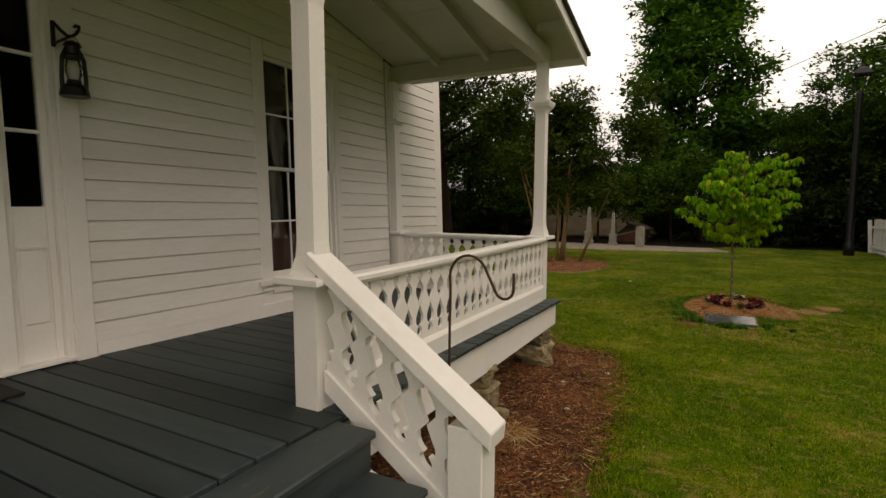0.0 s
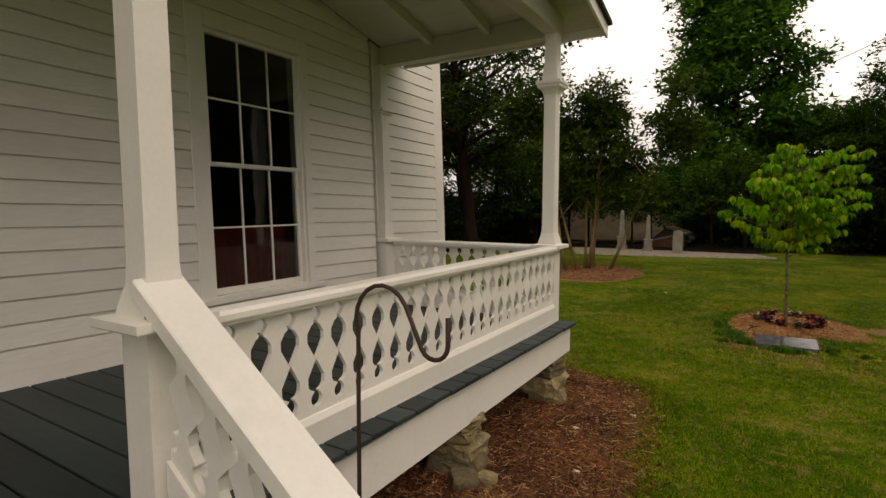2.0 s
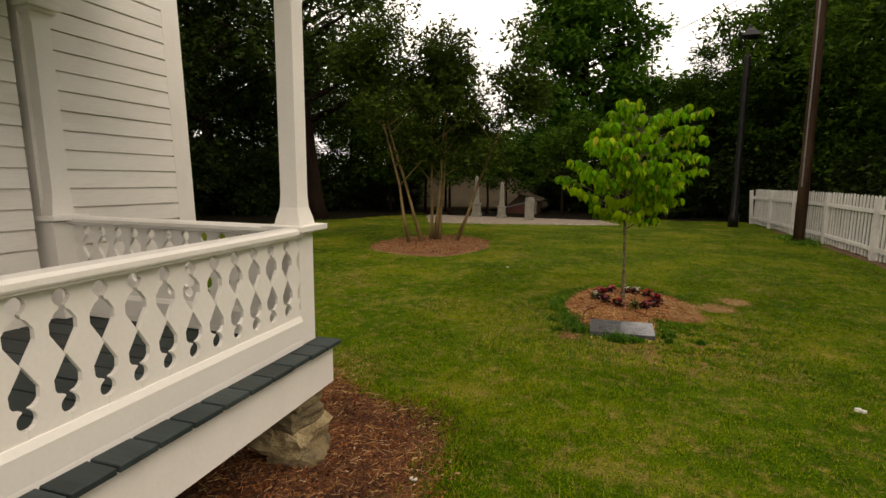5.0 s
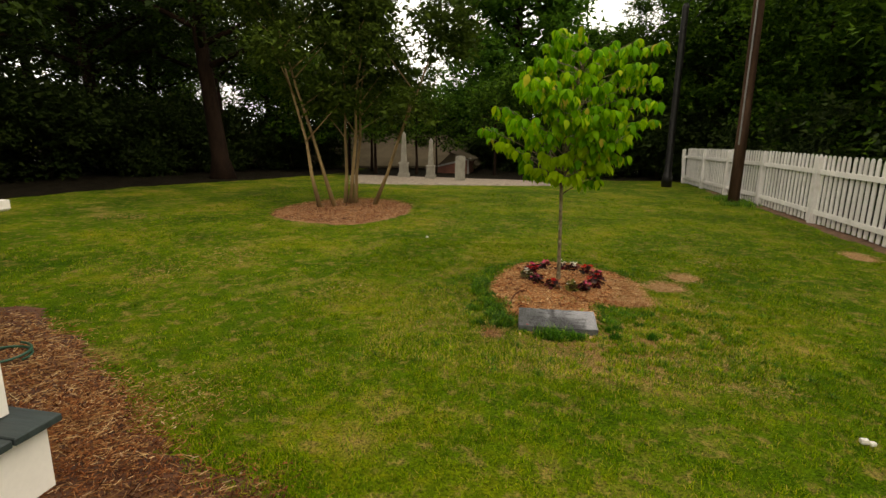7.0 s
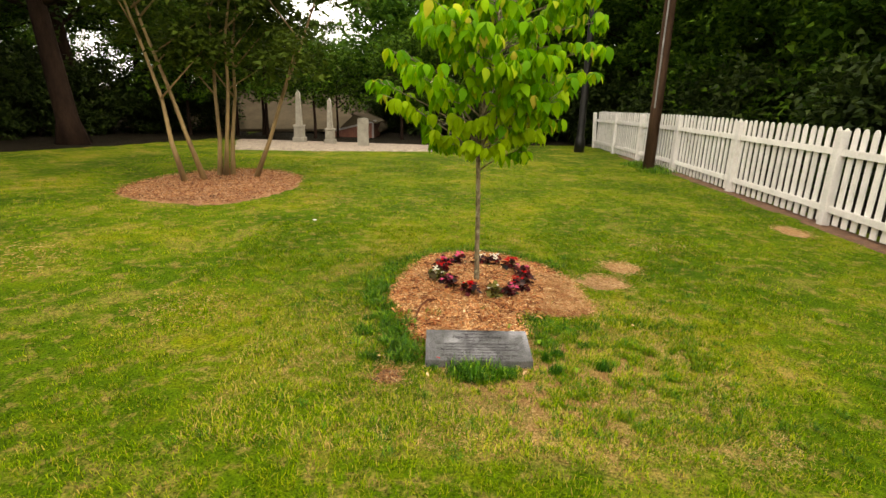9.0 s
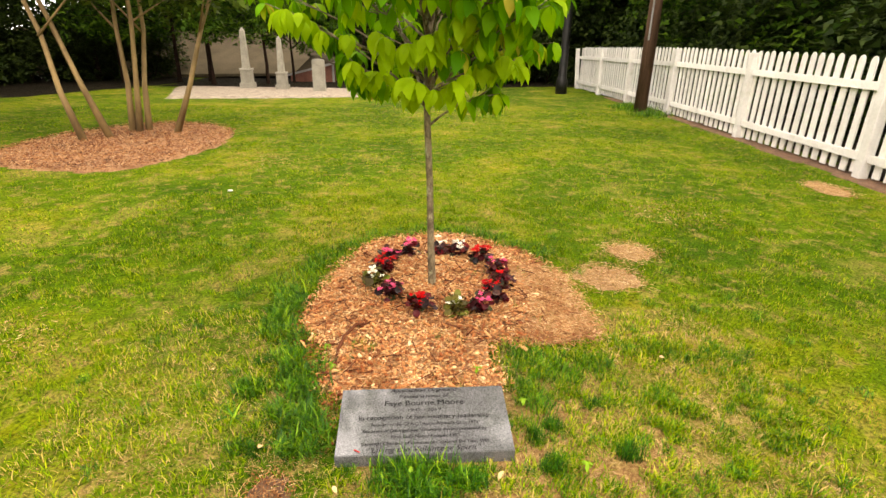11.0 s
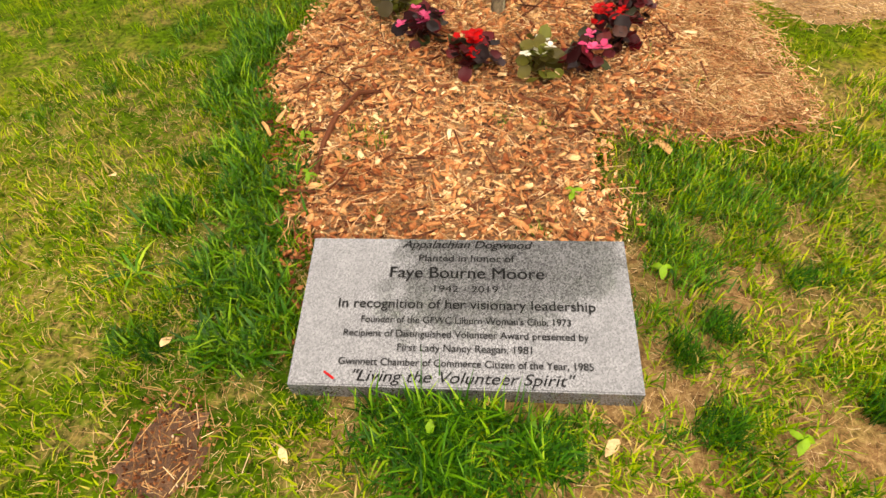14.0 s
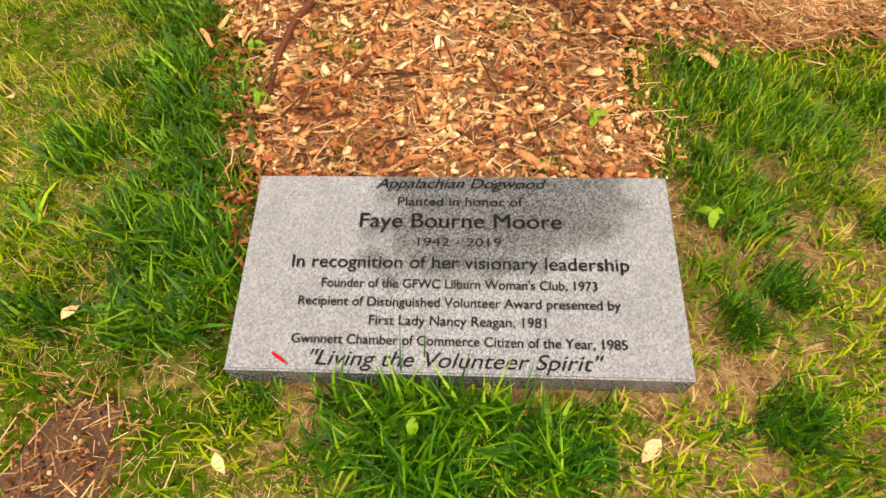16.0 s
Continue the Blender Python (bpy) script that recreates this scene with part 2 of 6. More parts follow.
BLADES = leafy("grass_blades", [(0.0, (0.028, 0.08, 0.002)), (0.35, (0.09, 0.185, 0.003)), (0.7, (0.185, 0.285, 0.005)), (0.88, (0.31, 0.345, 0.012)), (1.0, (0.4, 0.29, 0.08))], 0.25, 0.6, 0.04)
LUSH = leafy("lush_blades", [(0.0, (0.007, 0.05, 0.001)), (0.45, (0.036, 0.14, 0.002)), (0.78, (0.1, 0.25, 0.004)), (1.0, (0.27, 0.41, 0.014))], 0.15, 0.45, 0.2)
NEEDLE = leafy("needle_grass", [(0.0, (0.004, 0.035, 0.002)), (0.6, (0.02, 0.1, 0.004)), (1.0, (0.06, 0.19, 0.006))], 0.1, 0.5, 0.1)
DOGLEAF = leafy("dogwood_leaf", [(0.0, (0.055, 0.2, 0.004)), (0.5, (0.14, 0.36, 0.006)), (0.82, (0.25, 0.48, 0.01)), (0.95, (0.4, 0.52, 0.02)), (1.0, (0.52, 0.42, 0.05))], 0.48, 0.5, 0.06)
WOODLEAF = leafy("wood_leaf", [(0.0, (0.012, 0.034, 0.004)), (0.5, (0.036, 0.083, 0.008)), (1.0, (0.09, 0.17, 0.013))], 0.32, 0.6, 0.03)
# oak and shrub leaves: woodland leaf darkened, canopy shade put into the colour
SHADED_OAKLEAF = leafy("shaded_oak_leaf", [(0.0, (0.011, 0.025, 0.004)), (0.5, (0.026, 0.05, 0.007)), (1.0, (0.052, 0.088, 0.011))], 0.25, 0.55, 0.1)
SHADED_UNDERLEAF = leafy("shaded_understorey_leaf", [(0.0, (0.011, 0.022, 0.004)), (0.5, (0.022, 0.041, 0.007)), (1.0, (0.044, 0.068, 0.011))], 0.2, 0.6, 0.1)
POPLEAF = leafy("poplar_leaf", [(0.0, (0.022, 0.068, 0.008)), (0.5, (0.05, 0.13, 0.012)), (1.0, (0.1, 0.215, 0.018))], 0.4, 0.6, 0.04)
MYRLEAF = leafy("myrtle_leaf", [(0.0, (0.025, 0.045, 0.007)), (0.5, (0.048, 0.078, 0.011)), (1.0, (0.085, 0.13, 0.016))], 0.3, 0.6, 0.04)
BEGLEAF = leafy("begonia_leaf", [(0.0, (0.012, 0.006, 0.006)), (0.4, (0.055, 0.007, 0.009)), (0.65, (0.15, 0.008, 0.012)), (0.85, (0.03, 0.024, 0.012)), (1.0, (0.05, 0.06, 0.02))], 0.15, 0.4, 0.15)
BEGGREEN = leafy("begonia_green_leaf", [(0.0, (0.06, 0.04, 0.012)), (0.5, (0.13, 0.11, 0.02)), (1.0, (0.2, 0.22, 0.03))], 0.2, 0.4, 0.15)
REDPETAL = leafy("red_petal", [(0.0, (0.36, 0.002, 0.004)), (1.0, (0.62, 0.008, 0.009))], 0.25, 0.5, 0.08)
PINKPETAL = leafy("pink_petal", [(0.0, (0.55, 0.015, 0.09)), (1.0, (0.8, 0.12, 0.28))], 0.25, 0.5, 0.08)
WHITEPETAL = leafy("white_petal", [(0.0, (0.72, 0.68, 0.55)), (1.0, (0.85, 0.83, 0.75))], 0.25)


def granite():
    m, nt, lk, bsdf = mat_nodes("grey_granite")
    vec = nt.new("ShaderNodeNewGeometry").outputs["Position"]
    vo = nt.new("ShaderNodeTexVoronoi")
    vo.inputs["Scale"].default_value = 330
    lk.new(vec, vo.inputs["Vector"])
    speck = ramp_node(nt, lk, vo.outputs["Color"], [(0.1, (0.038, 0.038, 0.04)), (0.45, (0.092, 0.092, 0.095)), (0.9, (0.165, 0.165, 0.168))])
    cl = noise_node(nt, lk, vec, 14, 4.0)
    sh = ramp_node(nt, lk, cl.outputs[0], [(0.3, (0.8, 0.8, 0.8)), (0.7, (1.1, 1.1, 1.1))])
    col = mix_node(nt, lk, 1.0, speck.outputs[0], sh.outputs[0], "MULTIPLY")
    lk.new(col, bsdf.inputs["Base Color"])
    bsdf.inputs["Roughness"].default_value, bsdf.inputs["Specular IOR Level"].default_value = 0.09, 0.85
    return m


GRANITE = granite()


def lawn_mat():
    m, nt, lk, bsdf = mat_nodes("lawn")
    vec = nt.new("ShaderNodeNewGeometry").outputs["Position"]
    a = noise_node(nt, lk, vec, 0.55, 5.0, 0.6)
    b = noise_node(nt, lk, vec, 5.0, 5.0, 0.65)
    c = noise_node(nt, lk, vec, 55.0, 5.0, 0.7)
    base = ramp_node(nt, lk, a.outputs[0], [(0.32, (0.036, 0.082, 0.002)), (0.5, (0.076, 0.13, 0.003)), (0.66, (0.15, 0.172, 0.006))]).outputs[0]
    mid = ramp_node(nt, lk, b.outputs[0], [(0.3, (0.56, 0.66, 0.5)), (0.5, (0.95, 1.0, 1.0)), (0.72, (1.5, 1.12, 1.4))])
    col = mix_node(nt, lk, 1.0, base, mid.outputs[0], "MULTIPLY")
    fine = ramp_node(nt, lk, c.outputs[0], [(0.32, (0.16, 0.18, 0.16)), (0.5, (0.9, 0.92, 0.9)), (0.7, (1.6, 1.5, 1.4))])
    col = mix_node(nt, lk, 1.0, col, fine.outputs[0], "MULTIPLY")
    tan = mix_node(nt, lk, 1.0, (0.3, 0.195, 0.065), fine.outputs[0], "MULTIPLY")
    dry = noise_node(nt, lk, vec, 1.1, 6.0, 0.7)
    dm = ramp_node(nt, lk, dry.outputs[0], [(0.55, (0, 0, 0)), (0.72, (0.7, 0.7, 0.7))])
    col = mix_node(nt, lk, dm.outputs[0], col, tan)
    thin = noise_node(nt, lk, vec, 7.0, 5.0, 0.7)
    tm = ramp_node(nt, lk, thin.outputs[0], [(0.52, (0, 0, 0)), (0.65, (0.6, 0.6, 0.6))])
    col = mix_node(nt, lk, tm.outputs[0], col, tan)
    # thin, dry turf round the marker
    away = nt.new("ShaderNodeVectorMath")
    away.operation = "SUBTRACT"
    lk.new(vec, away.inputs[0])
    away.inputs[1].default_value = (0.45, 9.15, -0.38)
    far = nt.new("ShaderNodeVectorMath")
    far.operation = "LENGTH"
    lk.new(away.outputs[0], far.inputs[0])
    ragged = nt.new("ShaderNodeMath")
    ragged.operation = "MULTIPLY_ADD"
    lk.new(noise_node(nt, lk, vec, 2.6, 6.0, 0.7).outputs[0], ragged.inputs[0])
    ragged.inputs[1].default_value = 2.2
    lk.new(far.outputs["Value"], ragged.inputs[2])
    scaled = nt.new("ShaderNodeMath")
    scaled.operation = "MULTIPLY"
    lk.new(ragged.outputs[0], scaled.inputs[0])
    scaled.inputs[1].default_value = 0.46
    worn = ramp_node(nt, lk, scaled.outputs[0], [(0.62, (0.88, 0.88, 0.88)), (0.92, (0, 0, 0))])
    thatch = ramp_node(nt, lk, c.outputs[0], [(0.3, (0.07, 0.03, 0.012)), (0.5, (0.26, 0.14, 0.058)), (0.7, (0.48, 0.3, 0.14))])
    col = mix_node(nt, lk, worn.outputs[0], col, thatch.outputs[0])
    lk.new(col, bsdf.inputs["Base Color"])
    bsdf.inputs["Roughness"].default_value, bsdf.inputs["Specular IOR Level"].default_value = 0.95, 0.05
    bp = nt.new("ShaderNodeBump")
    bp.inputs["Strength"].default_value, bp.inputs["Distance"].default_value = 0.8, 0.03
    lk.new(c.outputs[0], bp.inputs["Height"])
    lk.new(bp.outputs[0], bsdf.inputs["Normal"])
    return m


LAWN = lawn_mat()


def glass_mat(name, tint=(0.9, 0.92, 0.9)):
    m, nt, lk, bsdf = mat_nodes(name)
    tr = nt.new("ShaderNodeBsdfTransparent")
    tr.inputs[0].default_value = (*tint, 1)
    gl = nt.new("ShaderNodeBsdfGlossy")
    gl.inputs["Roughness"].default_value = 0.02
    fr = nt.new("ShaderNodeFresnel")
    fr.inputs[0].default_value = 1.36
    wob = noise_node(nt, lk, nt.new("ShaderNodeNewGeometry").outputs["Position"], 3.0, 2.0)
    bp = nt.new("ShaderNodeBump")
    bp.inputs["Strength"].default_value, bp.inputs["Distance"].default_value = 0.25, 0.01
    lk.new(wob.outputs[0], bp.inputs["Height"])
    lk.new(bp.outputs[0], gl.inputs["Normal"])
    mx = nt.new("ShaderNodeMixShader")
    lk.new(fr.outputs[0], mx.inputs[0])
    lk.new(tr.outputs[0], mx.inputs[1])
    lk.new(gl.outputs[0], mx.inputs[2])
    lk.new(mx.outputs[0], nt["Material Output"].inputs[0])
    return m


GLASS = glass_mat("old_glass", (0.75, 0.77, 0.75))
LAMPGLASS = glass_mat("lamp_glass")


# ---- builders ----
def mesh_of(bm, material):
    me = bpy.data.meshes.new("mesh")
    bmesh.ops.recalc_face_normals(bm, faces=bm.faces)
    bm.to_mesh(me)
    bm.free()
    me.materials.append(material)
    return me


def part(name, bm, material=None, parent=None, label="", smooth=False):
    """Links a bmesh, or a ready mesh, as one mesh object under a thing or part."""
    me = mesh_of(bm, material) if isinstance(bm, bmesh.types.BMesh) else bm
    if smooth:
        me.shade_smooth()
    ob = new(name, me)
    if parent is not None:
        ob.parent = parent
    if label:
        ob["label"] = label
    return ob


def thing(name, label, category, group="", at=(0, 0, 0), kind=""):
    ob = new(name)
    ob.location = at
    ob.empty_display_size = 0.1
    return tagged(ob, label, category, group, kind)


def box(bm, x0, x1, y0, y1, z0, z1, bevel=0.0):
    """A box between two corners, its edges rounded by bevel."""
    r = bmesh.ops.create_cube(bm, size=1)
    vs = r["verts"]
    for v in vs:
        v.co = ((x0 + x1) / 2 + v.co.x * (x1 - x0), (y0 + y1) / 2 + v.co.y * (y1 - y0), (z0 + z1) / 2 + v.co.z * (z1 - z0))
    if bevel:
        es = list({e for v in vs for e in v.link_edges})
        bmesh.ops.bevel(bm, geom=es, offset=bevel, segments=1, affect="EDGES")
    return bm


def boxed(*a, bevel=0.004):
    return box(bmesh.new(), *a, bevel)


def prism(bm, ring, axis, a, b):
    """A profile (list of 2D points) extruded along an axis from a to b."""
    def p(u, v, w):
        return {"x": (w, u, v), "y": (u, w, v), "z": (u, v, w)}[axis]
    lo = [bm.verts.new(p(u, v, a)) for u, v in ring]
    hi = [bm.verts.new(p(u, v, b)) for u, v in ring]
    n = len(ring)
    bm.faces.new(lo)
    bm.faces.new(hi[::-1])
    for i in range(n):
        bm.faces.new((lo[i], lo[(i + 1) % n], hi[(i + 1) % n], hi[i]))
    return bm


def tube(bm, pts, radii, sides=8, cap=True):
    """A round rod through points, with a radius at each."""
    rings, u = [], None
    for i, p in enumerate(pts):
        p = Vector(p)
        d = (Vector(pts[min(i + 1, len(pts) - 1)]) - Vector(pts[max(i - 1, 0)])).normalized()
        # the ring's frame is carried along the rod, so that it does not twist
        u = d.orthogonal() if u is None else u - d * u.dot(d)
        u = u.normalized() if u.length > 1e-4 else d.orthogonal().normalized()
        w = d.cross(u)
        r = radii[i] if isinstance(radii, (list, tuple)) else radii
        rings.append([bm.verts.new(p + (u * math.cos(2 * math.pi * k / sides) + w * math.sin(2 * math.pi * k / sides)) * r) for k in range(sides)])
    for a, b in zip(rings, rings[1:]):
        for k in range(sides):
            bm.faces.new((a[k], a[(k + 1) % sides], b[(k + 1) % sides], b[k]))
    if cap:
        bm.faces.new(rings[0][::-1])
        bm.faces.new(rings[-1])
    return bm


def lathe(bm, profile, sides=16, centre=(0, 0), square=False):
    """A turned body from (radius, z) pairs; square: four-sided, with flat faces."""
    n = 4 if square else sides
    k2 = math.sqrt(2) if square else 1
    off = math.pi / 4 if square else 0
    rings = [[bm.verts.new((centre[0] + r * k2 * math.cos(off + 2 * math.pi * k / n), centre[1] + r * k2 * math.sin(off + 2 * math.pi * k / n), z)) for k in range(n)] for r, z in profile]
    for a, b in zip(rings, rings[1:]):
        for k in range(n):
            bm.faces.new((a[k], a[(k + 1) % n], b[(k + 1) % n], b[k]))
    bm.faces.new(rings[0][::-1])
    bm.faces.new(rings[-1])
    return bm


def raw_mesh(verts, faces_flat, per_face, material):
    """A mesh from numpy arrays of vertices and of equal-sided faces."""
    me = bpy.data.meshes.new("mesh")
    n = len(faces_flat) // per_face
    me.vertices.add(len(verts))
    me.vertices.foreach_set("co", np.asarray(verts, np.float32).ravel())
    me.loops.add(n * per_face)
    me.loops.foreach_set("vertex_index", np.asarray(faces_flat, np.int32))
    me.polygons.add(n)
    me.polygons.foreach_set("loop_start", np.arange(0, n * per_face, per_face, dtype=np.int32))
    me.update(calc_edges=True)
    me.materials.append(material)
    return me


# ---- the ground ----
GY = [-400, -2, 2, 4, 6, 8, 9.3, 11, 14, 20, 30, 60, 400]
GZ = [0.0, 0.0, -0.12, -0.26, -0.34, -0.38, -0.38, -0.33, -0.30, -0.31, -0.5, -0.6, -0.6]


def ground_z(x, y):
    """The height of the ground: it falls along the porch, and a low mound lies under the young tree."""
    x, y = np.asarray(x, float), np.asarray(y, float)
    z = (np.interp(y - 0.5, GY, GZ) + np.interp(y, GY, GZ) + np.interp(y + 0.5, GY, GZ)) / 3
    return z + 0.09 * np.clip(1 - (x ** 2 + (y - 10.7) ** 2) / 0.64, 0, 1)


def gz(x, y):
    return float(ground_z(x, y))


def spread(*spans):
    return np.unique(np.round(np.concatenate([np.arange(a, b, s) for a, b, s in spans]), 3))


gxs = spread((-400, -40, 40), (-40, -8, 2), (-8, -1.2, 0.3), (-1.2, 1.4, 0.1), (1.4, 8, 0.3), (8, 40, 2), (40, 401, 40))
gys = spread((-400, -40, 40), (-40, -4, 2), (-4, 9.3, 0.3), (9.3, 12.2, 0.1), (12.2, 30, 0.4), (30, 60, 2), (60, 401, 40))
XX, YY = np.meshgrid(gxs, gys)
ZZ = ground_z(XX, YY)
nx, ny = len(gxs), len(gys)
idx = np.arange(nx * ny).reshape(ny, nx)
quads = np.stack([idx[:-1, :-1], idx[:-1, 1:], idx[1:, 1:], idx[1:, :-1]], -1).ravel()
ground = part("ground", raw_mesh(np.stack([XX, YY, ZZ], -1).reshape(-1, 3), quads, 4, LAWN))
ground.data.shade_smooth()
tagged(ground, "mown green lawn with thin and dry patches", "lawn", kind="structure")


def inside(ring, x, y):
    """Whether points lie in a ring of corners (numpy)."""
    x, y = np.asarray(x, float), np.asarray(y, float)
    hit = np.zeros(x.shape, bool)
    for (xa, ya), (xb, yb) in zip(ring, ring[1:] + ring[:1]):
        if ya == yb:
            continue
        c = ((ya > y) != (yb > y)) & (x < (xb - xa) * (y - ya) / (yb - ya) + xa)
        hit ^= c
    return hit


def rounded(ring, steps=6, wobble=0.03, seed=1):
    """A ring smoothed through its corners and roughened."""
    r = random.Random(seed)
    out = []
    n = len(ring)
    for i in range(n):
        p0, p1, p2, p3 = (Vector(ring[(i + k) % n]) for k in (-1, 0, 1, 2))
        for s in range(steps):
            t = s / steps
            q = 0.5 * ((2 * p1) + (p2 - p0) * t + (2 * p0 - 5 * p1 + 4 * p2 - p3) * t * t + (3 * p1 - p0 - 3 * p2 + p3) * t ** 3)
            out.append((q.x + r.uniform(-wobble, wobble), q.y + r.uniform(-wobble, wobble)))
    return out


def patch(name, ring, material, lift, label, category, step=0.05):
    """A thin bed that lies on the ground within a ring, made of small cells, its rim sunk into the soil."""
    xs, ys = [p[0] for p in ring], [p[1] for p in ring]
    gx, gy = np.arange(min(xs), max(xs) + step, step), np.arange(min(ys), max(ys) + step, step)
    mx, my = np.meshgrid((gx[:-1] + gx[1:]) / 2, (gy[:-1] + gy[1:]) / 2)
    keep = inside(ring, mx, my)
    vx, vy = np.meshgrid(gx, gy)
    full = np.zeros((len(gy), len(gx)), int)
    for dy in (0, 1):
        for dx in (0, 1):
            full[dy:dy + keep.shape[0], dx:dx + keep.shape[1]] += keep
    rng = np.random.default_rng(len(ring))
    vz = ground_z(vx, vy) + np.where(full == 4, lift + rng.uniform(-0.004, 0.004, vx.shape), -0.012)
    ids = np.arange(vx.size).reshape(vx.shape)
    q = np.stack([ids[:-1, :-1], ids[:-1, 1:], ids[1:, 1:], ids[1:, :-1]], -1)[keep].ravel()
    used, q = np.unique(q, return_inverse=True)
    co = np.stack([vx, vy, vz], -1).reshape(-1, 3)[used]
    ob = part(name, raw_mesh(co, q, 4, material), smooth=True)
    return tagged(ob, label, category, kind="structure")


DOG_RING = rounded([(-0.55, 9.68), (-0.62, 10.1), (-0.77, 10.22), (-0.8, 10.67), (-0.66, 11.3), (-0.5, 11.66), (0.1, 11.85), (0.55, 11.56), (0.74, 11.4), (0.87, 11.0), (0.83, 10.55), (0.98, 10.28), (0.62, 10.12), (0.33, 10.09), (0.32, 9.72), (-0.1, 9.6)], 4, 0.02, 2)
patch("mulch_bed", DOG_RING, MULCH, 0.012, "bed of tan wood chip mulch round a young tree", "mulch bed", 0.035)
MYR_RING = rounded([(-5.95, 14.6), (-5.0, 13.95), (-3.9, 13.95), (-3.3, 15.0), (-3.35, 16.5), (-4.2, 17.6), (-5.4, 17.5), (-6.1, 16.2)], 6, 0.05, 3)
patch("mulch_bed", MYR_RING, MULCH, 0.03, "round bed of brown mulch under a clump of stems", "mulch bed", 0.09)
PORCH_RING = rounded([(-6.0, 8.6), (-4.6, 8.3), (-3.2, 7.4), (-2.2, 6.75), (-1.5, 6.65), (-1.2, 5.6), (-1.1, 4.7), (-0.95, 3.6), (-0.9, 2.2), (-1.3, 1.6), (-3.0, 1.2), (-6.5, 1.5), (-7.5, 5.0)], 6, 0.06, 4)
patch("mulch_bed", PORCH_RING, BED, 0.012, "dark brown mulch and litter along the porch foot", "mulch bed", 0.08)
BARE = [(1.25, 11.03, 0.26, 0.22, 5), (1.58, 11.5, 0.2, 0.2, 6), (4.62, 13.45, 0.2, 0.36, 7)]
BARE_RINGS = []
for bx, by, ra, rb, sd in BARE:
    ring = rounded([(bx + ra * math.cos(a), by + rb * math.sin(a)) for a in np.linspace(0, 2 * math.pi, 9)[:-1]], 4, 0.025, sd)
    BARE_RINGS.append(ring)
    patch("bare_patch", ring, THATCH, 0.006, "dry brown bare patch in the lawn", "bare patch", 0.04)
SOIL_RING = rounded([(-0.67 + 0.11 * math.cos(a), 9.1 + 0.12 * math.sin(a)) for a in np.linspace(0, 2 * math.pi, 8)[:-1]], 4, 0.02, 12)
patch("bare_patch", SOIL_RING, SOIL, 0.004, "scuffed patch of bare brown soil in grass", "bare patch", 0.025)


# woodland floor: shade under the trees is put into its near-black colour
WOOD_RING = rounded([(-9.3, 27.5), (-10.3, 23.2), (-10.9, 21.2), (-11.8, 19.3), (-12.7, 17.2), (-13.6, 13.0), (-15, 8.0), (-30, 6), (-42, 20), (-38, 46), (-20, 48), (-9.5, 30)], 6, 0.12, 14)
patch("forest_floor", WOOD_RING, SHADED_LITTER, 0.02, "leaf litter and soil under the trees, their shade put into its colour", "forest floor", 0.22)
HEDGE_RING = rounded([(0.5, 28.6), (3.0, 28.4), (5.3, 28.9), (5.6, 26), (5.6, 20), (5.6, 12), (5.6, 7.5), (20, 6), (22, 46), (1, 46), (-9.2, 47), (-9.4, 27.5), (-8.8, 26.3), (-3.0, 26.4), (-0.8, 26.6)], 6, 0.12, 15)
patch("forest_floor", HEDGE_RING, SHADED_LITTER, 0.02, "leaf litter and soil beyond the fence, tree shade put into its colour", "forest floor", 0.22)

# bare soil at the fence foot; the dark strip also paints in shadow
FOOT_RING = rounded([(5.22, 7.5), (5.2, 11), (5.14, 14), (5.2, 17), (5.18, 20), (5.25, 24), (5.62, 24), (5.62, 16), (5.62, 7.5)], 8, 0.04, 16)
patch("bare_strip", FOOT_RING, SOIL, 0.008, "strip of bare soil and painted shadow along the fence foot", "bare strip", 0.08)


# ---- the house ----
WX, FLOOR = -4.3, 0.46           # face of the front wall, height of the porch floor
CORNER = 7.05                    # the house's corner along y
wall_front = thing("wall_front", "white clapboard front wall of an old house", "wall", kind="structure")
WIN = (3.385, 4.425, 0.87, 3.1)    # window opening: y, y, z, z
DOORWAY = (-0.4, 1.5, FLOOR, 3.35)
bm = bmesh.new()
for y0, y1, z0, z1 in ((-9, DOORWAY[0], -0.5, 6.2), (DOORWAY[0], DOORWAY[1], DOORWAY[3], 6.2), (DOORWAY[0], DOORWAY[1], -0.5, DOORWAY[2]), (DOORWAY[1], WIN[0], -0.5, 6.2), (WIN[0], WIN[1], WIN[3], 6.2), (WIN[0], WIN[1], -0.5, WIN[2]), (WIN[1], 5.505, -0.5, 6.2), (5.575, CORNER, -0.5, 6.2), (5.505, 5.575, -0.5, FLOOR)):
    box(bm, WX - 0.16, WX, y0, y1, z0, z1)
part("wall_core", bm, SIDING, wall_front)
wall_side = thing("wall_side", "white clapboard side wall of an old house", "wall", kind="structure")
part("wall_core", boxed(-12, WX - 0.16, CORNER - 0.16, CORNER - 0.01, -0.5, 6.2, bevel=0), SIDING, wall_side)
wall_back = part("wall_back", boxed(-12.16, -12, -9, CORNER - 0.01, -0.5, 6.2, bevel=0), SIDING)
tagged(wall_back, "plain white rear wall of the house", "wall", kind="structure")
wall_south = part("wall_south", boxed(-12, WX - 0.16, -9, -8.84, -0.5, 6.2, bevel=0), SIDING)
tagged(wall_south, "plain white far side wall of the house", "wall", kind="structure")
roof = part("roof", prism(bmesh.new(), [(-12.5, 6.2), (WX + 0.4, 6.2), (-8.2, 8.6)], "y", -9.4, CORNER + 0.4), SHINGLE)
tagged(roof, "dark shingled main roof of the house", "roof", kind="structure")

